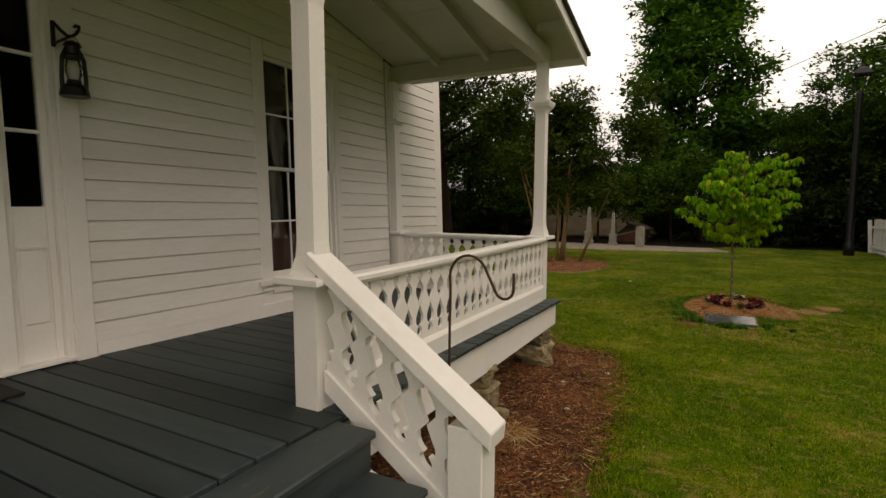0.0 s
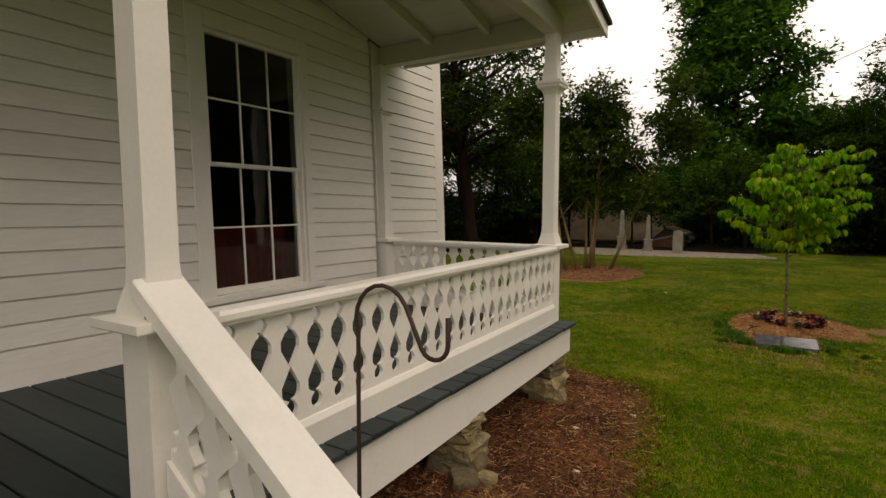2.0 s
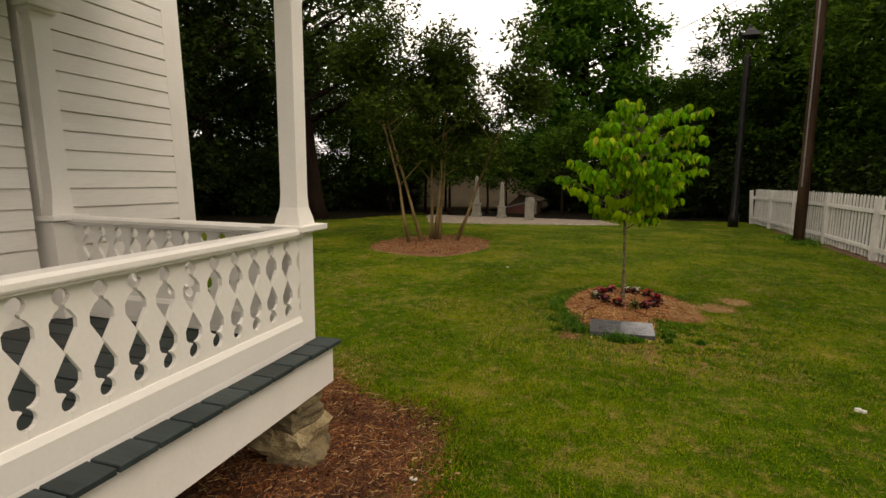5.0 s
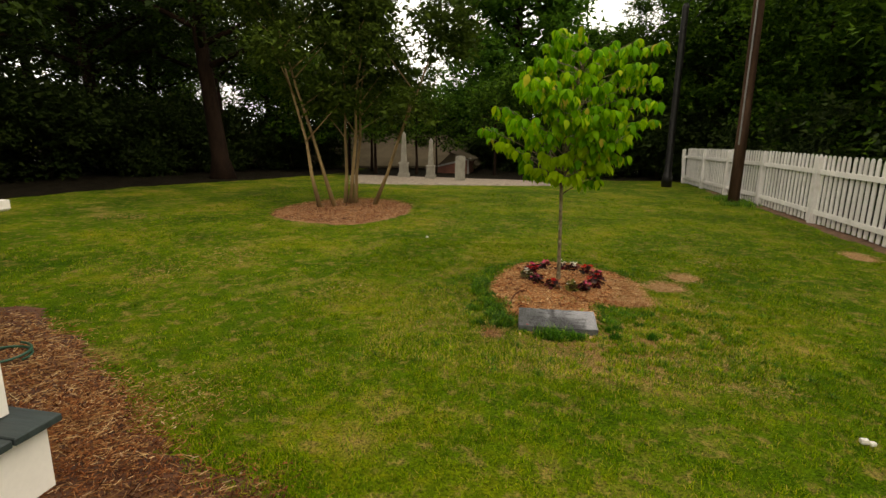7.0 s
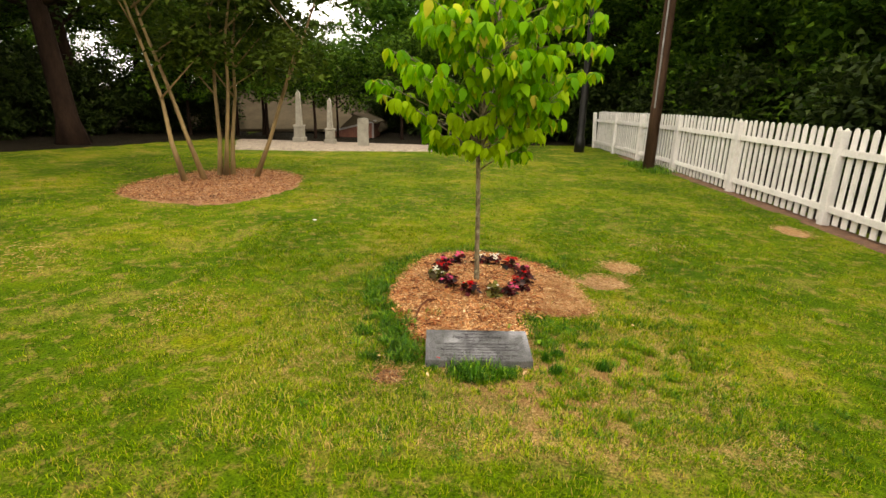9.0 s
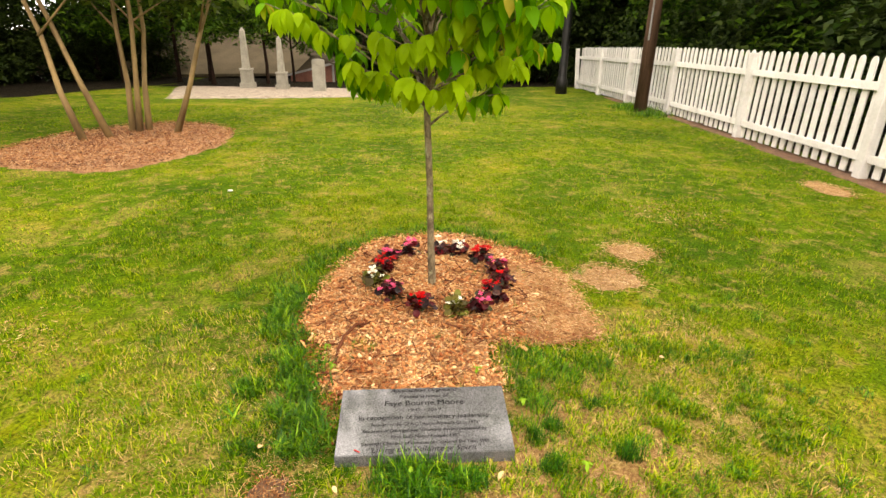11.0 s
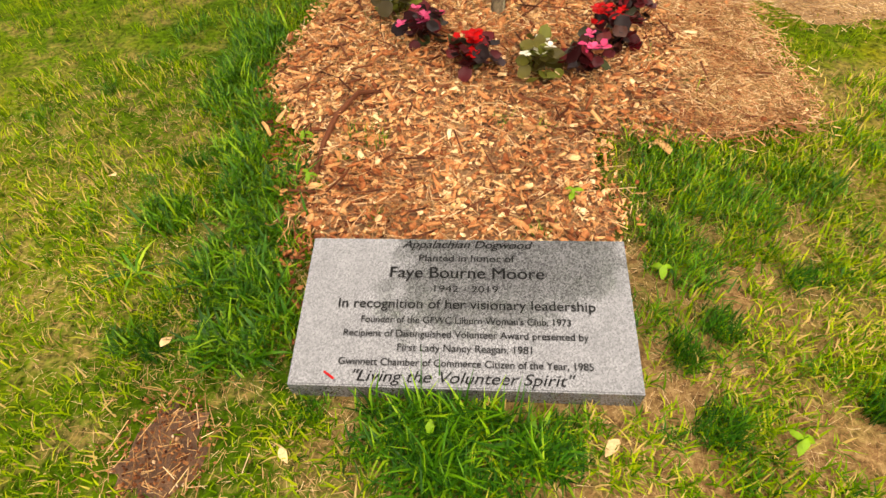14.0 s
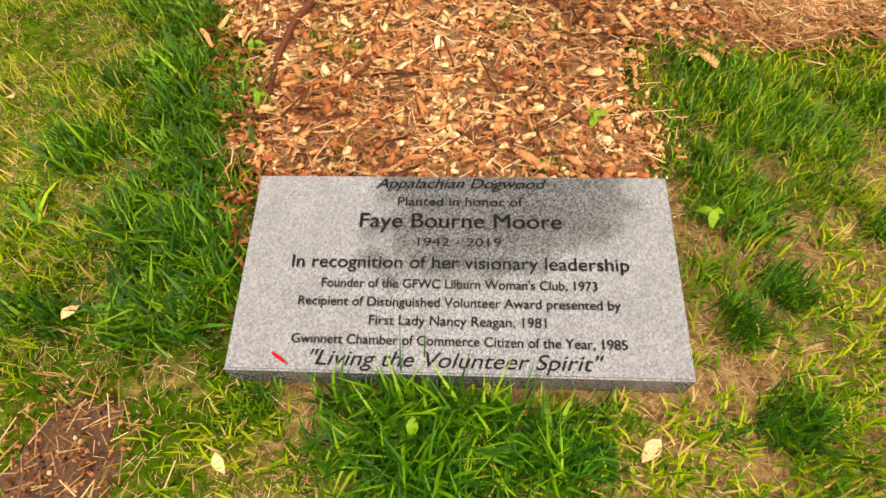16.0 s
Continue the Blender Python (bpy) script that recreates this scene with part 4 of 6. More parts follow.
def pier(x, y, sizes, seed, label):
    p = thing("stone_pier", label, "pier", "stone piers", (x, y, gz(x, y) - 0.03))
    z = 0.0
    r = random.Random(seed)
    for i, (sx, sy, sz) in enumerate(sizes):
        s = part("stone", rough_stone(sx, sy, sz * 1.12, seed + i), STONE, p)
        s.location = (r.uniform(-0.03, 0.03), r.uniform(-0.03, 0.03), z + sz / 2)
        s.rotation_euler = (0, 0, r.uniform(-0.3, 0.3))
        z += sz


pier(-2.2, 3.82, [(0.4, 0.36, 0.16), (0.38, 0.34, 0.1), (0.33, 0.32, 0.11), (0.3, 0.3, 0.08)], 11, "stacked rough tan field stones under the porch")
pier(-2.22, 5.62, [(0.36, 0.36, 0.13), (0.42, 0.4, 0.17), (0.34, 0.33, 0.12), (0.32, 0.3, 0.1)], 23, "stacked rough grey field stones under the porch corner")
pier(-4.1, 5.6, [(0.4, 0.4, 0.2), (0.4, 0.4, 0.3)], 31, "stacked rough field stones in shade under the porch")
for i, (x, y, s) in enumerate(((-2.02, 3.58, 0.16), (-1.9, 3.68, 0.13))):
    st = part("loose_stone", rough_stone(s * 1.2, s, s * 0.7, 50 + i), STONE)
    st.location = (x, y, gz(x, y) + s * 0.25)
    st.rotation_euler = (0.1, 0.1, 0.7 + i)
    tagged(st, "pale tan loose stone on dark mulch", "stone", "loose stones")


def shepherd_hook():
    """A rusted garden hook: a rod, a wide bend and a small upturned end."""
    pts = [(-1.56, 2.0, gz(-1.56, 2.0) - 0.02), (-1.55, 2.0, 0.5), (-1.545, 1.998, 1.0), (-1.54, 1.995, 1.2)]
    for k in range(9):
        a = math.pi * (1 - k / 8 * 0.82)
        pts.append((-1.43 + 0.11 * math.cos(a), 1.985, 1.255 + 0.122 * math.sin(a)))
    pts += [(-1.3, 1.98, 1.25)]
    for k in range(8):
        a = math.pi * (1.15 + k / 7 * 0.85)
        pts.append((-1.225 + 0.05 * math.cos(a), 1.975, 1.215 + 0.05 * math.sin(a)))
    pts.append((-1.175, 1.975, 1.3))
    ob = part("shepherd_hook", tube(bmesh.new(), pts, 0.0075, 8), RUST, smooth=True)
    tagged(ob, "rusty brown iron garden hook in the mulch by the railing", "garden hook")


shepherd_hook()


def wall_lantern():
    """An old hurricane lantern hung on a scrolled bracket."""
    y, z = 1.55, 2.35
    br = thing("lantern_bracket", "black scrolled iron bracket on the wall", "bracket", at=(WX, y - 0.06, z))
    part("back_plate", boxed(0, 0.022, -0.012, 0.012, 0.33, 0.5), IRON, br)
    part("arm", tube(bmesh.new(), [(0.02, 0, 0.49), (0.06, 0.02, 0.44), (0.1, 0.04, 0.4), (0.13, 0.055, 0.395), (0.15, 0.07, 0.41), (0.16, 0.085, 0.44), (0.155, 0.09, 0.465), (0.14, 0.08, 0.47), (0.13, 0.07, 0.455)], 0.011, 6), IRON, br)
    part("strut", tube(bmesh.new(), [(0.02, 0, 0.35), (0.12, 0.05, 0.395)], 0.009, 6), IRON, br)
    la = thing("hurricane_lantern", "black metal hurricane lantern with a clear chimney", "lantern", at=(WX + 0.12, y, z))
    bm = bmesh.new()
    lathe(bm, [(0.085, 0.0), (0.09, 0.01), (0.082, 0.05), (0.066, 0.075), (0.045, 0.085), (0.04, 0.11)])
    part("fuel_tank", bm, BRASS, la)
    bm = bmesh.new()
    lathe(bm, [(0.036, 0.11), (0.05, 0.16), (0.049, 0.2), (0.037, 0.25)])
    part("chimney", bm, LAMPGLASS, la, "clear glass chimney")
    bm = bmesh.new()
    lathe(bm, [(0.055, 0.25), (0.058, 0.265), (0.044, 0.28), (0.044, 0.33), (0.056, 0.335), (0.045, 0.355), (0.014, 0.37)])
    part("hood", bm, BRASS, la)
    for s in (-1, 1):
        part("side_tube", tube(bmesh.new(), [(0, s * 0.075, 0.04), (0, s * 0.076, 0.12), (0, s * 0.068, 0.25), (0, s * 0.04, 0.31)], 0.014, 8), BRASS, la)
    part("bail", tube(bmesh.new(), [(0, -0.05, 0.3), (0, -0.035, 0.38), (0, 0, 0.41), (0, 0.035, 0.38), (0, 0.05, 0.3)], 0.003, 5), IRON, la)


wall_lantern()
mat_ob = part("door_mat", boxed(-4.2, -3.78, 0.05, 0.985, FLOOR + 0.074, FLOOR + 0.09), MAT)
tagged(mat_ob, "black rubber door mat on the porch floor", "door mat")

# porch planks, each its own board
y, i = -4.5, 0
shared = {}
while y < FAR - 0.02:
    y2 = min(y + plank_w, FAR)
    in_stair = y > -0.62 and y2 < 1.63
    key = (in_stair, round(y2 - y, 3))
    if key not in shared:
        shared[key] = mesh_of(boxed(WX + 0.003, -2.024 if in_stair else EDGE, 0.005, y2 - y - 0.005, FLOOR - 0.03, FLOOR, bevel=0.004), DECK)
    pl = part("plank", shared[key], DECK, porch_floor)
    pl.location = (0 if in_stair else random.uniform(-0.008, 0.006), y, 0.016 * (5.4 - max(y, 1.0)) + random.uniform(-0.002, 0.001))
    pl.rotation_euler = (-0.016, 0, 0)
    y = y2


# ---- the yard: marker stone ----
def marker():
    """A low granite marker, its top face tilted to the reader, with cut lettering."""
    bl, br, tr, tl = (Vector(v) for v in ((-0.434, 9.252, -0.318), (0.316, 9.284, -0.316), (0.301, 9.643, -0.2545), (-0.449, 9.611, -0.2565)))
    m = thing("granite_marker", "grey granite memorial marker set in the grass", "marker stone")
    bm = bmesh.new()
    up = (br - bl).cross(tl - bl).normalized()
    top = [bm.verts.new(v) for v in (bl, br, tr, tl)]
    low = [bm.verts.new((v.x, v.y, gz(v.x, v.y) - 0.06)) for v in (bl, br, tr, tl)]
    bm.faces.new(top)
    bm.faces.new(low[::-1])
    for i in range(4):
        bm.faces.new((low[i], low[(i + 1) % 4], top[(i + 1) % 4], top[i]))
    bmesh.ops.bevel(bm, geom=[e for e in bm.edges if e.verts[0] in top and e.verts[1] in top], offset=0.003, segments=2, affect="EDGES")
    part("slab", bm, GRANITE, m)
    ux, uy = (br - bl), (tl - bl)
    base = Matrix((ux.normalized(), up.cross(ux.normalized()), up)).transposed().to_4x4()
    lines = (("Appalachian Dogwood", 0.295, 0.711, 0.926, 0.058, 0.3, 0.2), ("Planted in honor of", 0.352, 0.653, 0.826, 0.05, 0, 0.1), ("Faye Bourne Moore", 0.264, 0.742, 0.705, 0.083, 0, 0.22),
             ("1942 - 2019", 0.406, 0.601, 0.608, 0.047, 0, 0.0), ("In recognition of her visionary leadership", 0.115, 0.888, 0.493, 0.066, 0, 0.08), ("Founder of the GFWC Lilburn Woman's Club, 1973", 0.191, 0.813, 0.395, 0.046, 0, 0.1),
             ("Recipient of Distinguished Volunteer Award presented by", 0.143, 0.86, 0.305, 0.046, 0, 0.1), ("First Lady Nancy Reagan, 1981", 0.308, 0.697, 0.217, 0.047, 0, 0.1),
             ("Gwinnett Chamber of Commerce Citizen of the Year, 1985", 0.14, 0.866, 0.126, 0.046, 0, 0.1), ("\"Living the Volunteer Spirit\"", 0.187, 0.815, 0.03, 0.07, 0.3, 0))
    for body, u0, u1, v, h, slant, bold in lines:
        c = bpy.data.curves.new("inscription", "FONT")
        c.body, c.size, c.shear, c.extrude = body, 1.0, slant, 0.0
        tmp = new("inscription", c)
        bpy.context.view_layer.update()
        me = bpy.data.meshes.new_from_object(tmp.evaluated_get(bpy.context.evaluated_depsgraph_get()))
        bpy.data.objects.remove(tmp)
        co = np.empty(len(me.vertices) * 3, np.float32)
        me.vertices.foreach_get("co", co)
        co = co.reshape(-1, 3)
        lo, hi = co[:, 0].min(), co[:, 0].max()
        co[:, 0] = (co[:, 0] - lo) / (hi - lo) * (u1 - u0) * ux.length
        co[:, 1] *= h * uy.length / 0.73
        flat = [list(p.vertices) for p in me.polygons]
        verts, faces = [], []
        for k in range(3 if bold else 1):
            base_i = len(verts)
            verts += [(float(c0) + k * bold * 0.0022, float(c1), k * 0.0003) for c0, c1, _ in co]
            faces += [[base_i + q for q in f] for f in flat]
        me = bpy.data.meshes.new("mesh")
        me.from_pydata(verts, [], faces)
        me.materials.append(INK)
        o = part("inscription", me, None, m)
        p = bl + ux * u0 + uy * v + up * 0.002
        o.matrix_local = Matrix.Translation(p) @ base
    return m


marker()


# ---- trees ----
def leaf_cloud(clumps, count, size, material, seed, flat=0.75, droop=0.15, spray=11):
    """Small pointed leaves in flat sprays, scattered through round clumps (x, y, z, radius)."""
    rng = np.random.default_rng(seed)
    c = np.asarray(clumps, float)
    wgt = c[:, 3] ** 2
    n = count // spray
    pick = rng.choice(len(c), n, p=wgt / wgt.sum())
    d = rng.normal(size=(n, 3))
    d /= np.linalg.norm(d, axis=1, keepdims=True)
    rad = rng.uniform(0.2, 1.0, (n, 1)) ** 0.6
    mid = c[pick, :3] + d * rad * c[pick, 3:4] * np.array([1, 1, flat])
    way = d * np.array([1, 1, 0.35]) + rng.normal(0, 0.35, (n, 3)) + np.array([0, 0, -droop])
    way /= np.linalg.norm(way, axis=1, keepdims=True)
    mid, way = np.repeat(mid, spray, 0), np.repeat(way, spray, 0)
    k = n * spray
    p = mid + way * rng.uniform(-2.6, 2.6, (k, 1)) * size + rng.normal(size=(k, 3)) * np.array([0.85, 0.85, 0.4]) * size
    t = way + rng.normal(size=(k, 3)) * np.array([0.75, 0.75, 0.4])
    t /= np.linalg.norm(t, axis=1, keepdims=True)
    s = np.cross(t, np.array([0, 0, 1.0]) + rng.normal(0, 0.45, (k, 3)))
    s /= np.linalg.norm(s, axis=1, keepdims=True) + 1e-9
    ln = size * rng.uniform(0.6, 1.35, (k, 1))
    v = np.stack([p + s * ln * 0.4, p + t * ln * 1.15, p - s * ln * 0.4], 1).reshape(-1, 3)
    return raw_mesh(v, np.arange(k * 3), 3, material)


def wood_tree(name, label, seed, height, radius, low, limbs, leaves, size, wood, leaf, taper=0.6, trunk_r=0.2, lean=(0, 0), shape="round", clump=0.3):
    """A tapered trunk with limbs, and a crown of leaf clumps round the limbs' ends."""
    r = random.Random(seed)
    tr = thing(name, label, "tree")
    bm = bmesh.new()
    pts = [(lean[0] * f * height + r.uniform(-0.1, 0.1) * f, lean[1] * f * height + r.uniform(-0.1, 0.1) * f, f * height * 0.93 - 0.2 * (f == 0)) for f in (0, 0.05, 0.2, 0.4, 0.6, 0.8, 1.0)]
    tube(bm, pts, [trunk_r * q for q in (1.9, 1.08, 0.9, 0.72, 0.5, 0.28, 0.06)], 9)
    clumps = []
    for i in range(limbs):
        f = (i + r.random()) / limbs
        z = low + (height * 0.95 - low) * f
        reach = radius * ((1 - 0.85 * f ** 1.3) if shape == "spire" else (0.55 + 0.45 * math.sin(math.pi * (0.15 + 0.75 * f)))) * r.uniform(0.7, 1.1)
        a = i * 2.4 + r.uniform(-0.4, 0.4)
        ox, oy = lean[0] * z, lean[1] * z
        end = (ox + reach * math.cos(a), oy + reach * math.sin(a), z + reach * r.uniform(0.0, 0.45))
        mid = (ox + reach * 0.5 * math.cos(a + 0.15), oy + reach * 0.5 * math.sin(a + 0.15), z + reach * r.uniform(0.05, 0.2))
        lr = trunk_r * (0.42 - 0.25 * f)
        tube(bm, [(ox, oy, z - reach * 0.1), mid, end], [lr, lr * 0.6, lr * 0.15], 6)
        for g in (0.45, 0.7, 0.88, 1.05):
            k = radius * clump * r.uniform(0.6, 1.15)
            clumps.append((ox + (end[0] - ox) * g + r.uniform(-k, k) * 0.7, oy + (end[1] - oy) * g + r.uniform(-k, k) * 0.7, z + (end[2] - z) * g + r.uniform(-k, k) * 0.4, k))
    clumps.append((lean[0] * height, lean[1] * height, height * 0.96, radius * clump * 0.7))
    part("trunk", bm, wood, tr, smooth=True)
    part("crown", leaf_cloud(clumps, leaves, size, leaf, seed), None, tr)
    return tr


oak = wood_tree("oak_tree", "tall woodland oak, leaf colour darkened for shade, with a bare lower trunk", 3, 16, 5.6, 4.0, 30, 22000, 0.17, DARKBARK, SHADED_OAKLEAF, trunk_r=0.29, lean=(-0.11, 0.02), clump=0.24)
oak.location = (-11.9, 22.0, gz(-11.9, 22.0))
wild = wood_tree("woodland_tree", "dark green woodland tree leafy to the ground", 5, 10.5, 3.6, 1.2, 28, 24000, 0.17, DARKBARK, WOODLEAF, trunk_r=0.17, clump=0.28)
wild.location = (-12.5, 37, -0.6)
wild.scale = (0.8, 0.8, 0.8)
wild2 = wood_tree("woodland_tree", "dark green woodland tree with a ragged crown", 8, 12, 3.9, 1.6, 30, 21000, 0.19, DARKBARK, WOODLEAF, trunk_r=0.2, clump=0.26, lean=(0.03, 0))
wild2.location = (9.5, 33, -0.55)
poplar = wood_tree("poplar_tree", "tall spire-shaped green tree above the woodland edge", 13, 25, 4.3, 2.5, 84, 62000, 0.27, DARKBARK, POPLEAF, trunk_r=0.28, shape="spire", clump=0.27)
poplar.location = (-2.2, 37, -0.55)
shrub = thing("woodland_shrub", "dense understorey shrub at the wood's edge, leaves darkened for canopy shade", "shrub")
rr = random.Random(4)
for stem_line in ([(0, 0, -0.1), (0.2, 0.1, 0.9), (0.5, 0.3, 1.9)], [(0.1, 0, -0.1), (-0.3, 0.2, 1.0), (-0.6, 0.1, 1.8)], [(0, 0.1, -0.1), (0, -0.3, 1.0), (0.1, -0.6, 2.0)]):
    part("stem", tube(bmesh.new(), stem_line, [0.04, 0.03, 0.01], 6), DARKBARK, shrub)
part("foliage", leaf_cloud([(rr.uniform(-1.5, 1.5), rr.uniform(-1.0, 1.0), rr.uniform(0.2, 2.6), rr.uniform(0.5, 0.9)) for _ in range(22)], 9000, 0.14, SHADED_UNDERLEAF, 6), None, shrub)
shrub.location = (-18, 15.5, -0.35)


def strew(kind, places, seed):
    """Copies of a tree at places (x, y, size), each turned its own way."""
    r = random.Random(seed)
    for x, y, s in places:
        c = copy_thing(kind, pose(x, y, gz(x, y) - 0.05, 0, 0, r.uniform(0, 360)))
        c.scale = (s * r.uniform(0.92, 1.08), s * r.uniform(0.92, 1.08), s)


r0 = random.Random(77)
strew(wild, [(x + r0.uniform(-0.8, 0.8), 38 + r0.uniform(-1.5, 1.5), r0.uniform(0.65, 0.8)) for x in (-17, 3.0, 6.5)] + [(-5.2, 41.5, 0.6), (-9.5, 42, 0.62)], 1)
strew(wild2, [(x + r0.uniform(-1, 1), 45 + r0.uniform(-2, 2), r0.uniform(0.7, 0.85)) for x in (-30, -22, -17, 1.5, 6, 11)] + [(-11.5, 46, 0.45), (-8, 46, 0.4), (-5, 45, 0.5)], 2)
strew(wild2, [(-17.5, 12.5, 0.9), (-20, 9, 1.0), (-20.5, 29, 0.9), (-26, 30, 1.0), (-15.5, 32, 0.75), (-31, 22, 1.0), (-24, 34, 0.9)], 3)
strew(oak, [(-15, 27, 1.0), (-19, 15, 1.05), (-24, 24, 1.05), (-29, 31, 1.1), (-18.5, 24, 1.0), (-16.5, 16.5, 0.9)], 4)
strew(wild, [(9.6, 9.0, 0.95), (9.7, 12.6, 0.9), (9.6, 16.2, 0.95), (9.8, 19.6, 0.95), (9.6, 23.2, 0.9), (9.7, 27.0, 0.95), (8.2, 32.0, 1.0), (3.5, 33.5, 0.66), (5.6, 36.5, 0.9), (1.8, 40.0, 0.8)], 5)
strew(wild2, [(12.0, 10.5, 0.95), (12.4, 15.0, 1.0), (12.2, 20.0, 1.0), (12.6, 25.0, 1.05), (13.0, 30.0, 1.0), (16.5, 13, 1.1), (17, 22, 1.1), (15.2, 17.6, 1.1), (15.4, 27.5, 1.15), (15.5, 9, 1.1), (21, 18, 1.2), (20, 27, 1.2), (14, 35, 1.1), (10.5, 38, 1.0)], 6)
# unseen trees east and south, added so the glass reflects dark woods
strew(wild, [(20, -7, 0.85), (20.5, -1.0, 0.85), (19, 5.0, 0.85), (21, -13, 0.9)], 7)
strew(oak, [(27, -4, 1.0), (6, -27, 1.0)], 8)
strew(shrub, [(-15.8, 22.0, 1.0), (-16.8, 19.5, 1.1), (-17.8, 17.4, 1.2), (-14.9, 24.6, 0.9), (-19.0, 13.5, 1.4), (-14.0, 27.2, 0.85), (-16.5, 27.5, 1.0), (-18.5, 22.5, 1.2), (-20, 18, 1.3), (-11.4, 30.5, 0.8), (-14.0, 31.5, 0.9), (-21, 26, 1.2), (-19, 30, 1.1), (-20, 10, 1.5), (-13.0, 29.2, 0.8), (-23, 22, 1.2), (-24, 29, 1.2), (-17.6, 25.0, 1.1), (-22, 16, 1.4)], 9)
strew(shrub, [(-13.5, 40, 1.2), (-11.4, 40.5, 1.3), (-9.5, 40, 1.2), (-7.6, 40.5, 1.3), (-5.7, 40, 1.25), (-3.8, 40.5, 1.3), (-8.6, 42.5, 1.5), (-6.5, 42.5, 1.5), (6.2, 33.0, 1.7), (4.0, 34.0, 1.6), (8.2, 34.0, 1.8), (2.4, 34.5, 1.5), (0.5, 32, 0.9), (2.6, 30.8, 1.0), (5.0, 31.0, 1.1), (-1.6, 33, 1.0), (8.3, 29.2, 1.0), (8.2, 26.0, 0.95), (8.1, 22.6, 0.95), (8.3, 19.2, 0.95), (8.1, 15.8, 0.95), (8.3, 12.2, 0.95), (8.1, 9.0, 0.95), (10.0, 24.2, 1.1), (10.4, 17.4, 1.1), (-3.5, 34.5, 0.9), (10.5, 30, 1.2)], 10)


sapling = wood_tree("young_tree", "small dark young tree with a thin trunk by the graves", 31, 4.4, 1.5, 1.7, 14, 3200, 0.13, DARKBARK, WOODLEAF, trunk_r=0.07, clump=0.36)
sapling.location = (-7.8, 27.4, gz(-7.8, 27.4))
strew(sapling, [(-8.6, 29.2, 1.0), (-5.3, 28.9, 0.8), (-6.1, 28.2, 0.9), (-9.4, 28.3, 1.1), (-2.6, 29.3, 1.0), (-11.0, 27.5, 1.0), (-12.6, 28.8, 1.2), (-1.2, 30.5, 1.1)], 12)


def myrtle():
    """A clump of smooth leaning stems under a light crown."""
    t = thing("crape_myrtle", "clump of slender tan myrtle stems with a feathery crown", "tree", at=(-4.95, 16.2, gz(-4.95, 16.2)))
    r = random.Random(21)
    clumps = []
    stems = [((-0.38, -0.45), (-0.95, 0.2)), ((-0.14, -0.15), (-1.38, -0.1)), ((-0.12, 0.45), (-0.1, 0.5)), ((0.02, 0.4), (0.25, 0.3)), ((0.1, 0.55), (0.0, 0.9)), ((0.62, 0.4), (1.5, 0.4))]
    for i, ((bx, by), (lx, ly)) in enumerate(stems):
        bm = bmesh.new()
        top = (bx + lx, by + ly, 4.3 + r.uniform(-0.5, 0.5))
        pts = [(bx + lx * f + r.uniform(-0.05, 0.05) * (f > 0), by + ly * f + r.uniform(-0.07, 0.07) * (f > 0), top[2] * f - 0.05) for f in (0, 0.2, 0.4, 0.6, 0.8, 1)]
        tube(bm, pts, [0.062, 0.041, 0.034, 0.027, 0.02, 0.008], 7)
        for k in range(5):
            f = 0.38 + 0.13 * k
            a = r.uniform(0, 6.28)
            s = (bx + lx * f, by + ly * f, top[2] * f)
            e = (s[0] + 0.8 * math.cos(a), s[1] + 0.8 * math.sin(a), s[2] + r.uniform(0.5, 1.0))
            tube(bm, [s, e], [0.02, 0.006], 5)
            clumps.append((*e, r.uniform(0.4, 0.7)))
        clumps += [(top[0] + r.uniform(-0.5, 0.5), top[1] + r.uniform(-0.5, 0.5), top[2] + r.uniform(-0.6, 1.2), r.uniform(0.5, 0.8)) for _ in range(4)]
        part("stem", bm, MYRTLE_BARK, t, smooth=True)
    part("crown", leaf_cloud(clumps, 30000, 0.1, MYRLEAF, 5, 0.8), None, t)


myrtle()


def leaf_mesh(length, seed):
    """One pointed leaf, folded along its rib and drooping to the tip; it points along x."""
    bm = bmesh.new()
    r = random.Random(seed)
    rib, lf, rt = [], [], []
    for s, w in ((0.0, 0.0), (0.2, 0.17), (0.45, 0.25), (0.74, 0.16), (1.0, 0.0)):
        x, z = s * length * (1 - 0.22 * s), -0.5 * length * s * s
        rib.append(bm.verts.new((x, 0, z)))
        if 0 < s < 1:
            up = 0.35 * w * length
            lf.append(bm.verts.new((x, w * length, z + up * r.uniform(0.4, 1.0) - 0.1 * w * length)))
            rt.append(bm.verts.new((x, -w * length, z + up * r.uniform(0.4, 1.0) - 0.1 * w * length)))
    for side in (lf, rt):
        bm.faces.new((rib[0], rib[1], side[0]))
        for k in range(2):
            bm.faces.new((rib[k + 1], rib[k + 2], side[k + 1], side[k]))
        bm.faces.new((rib[3], rib[4], side[2]))
    return bm


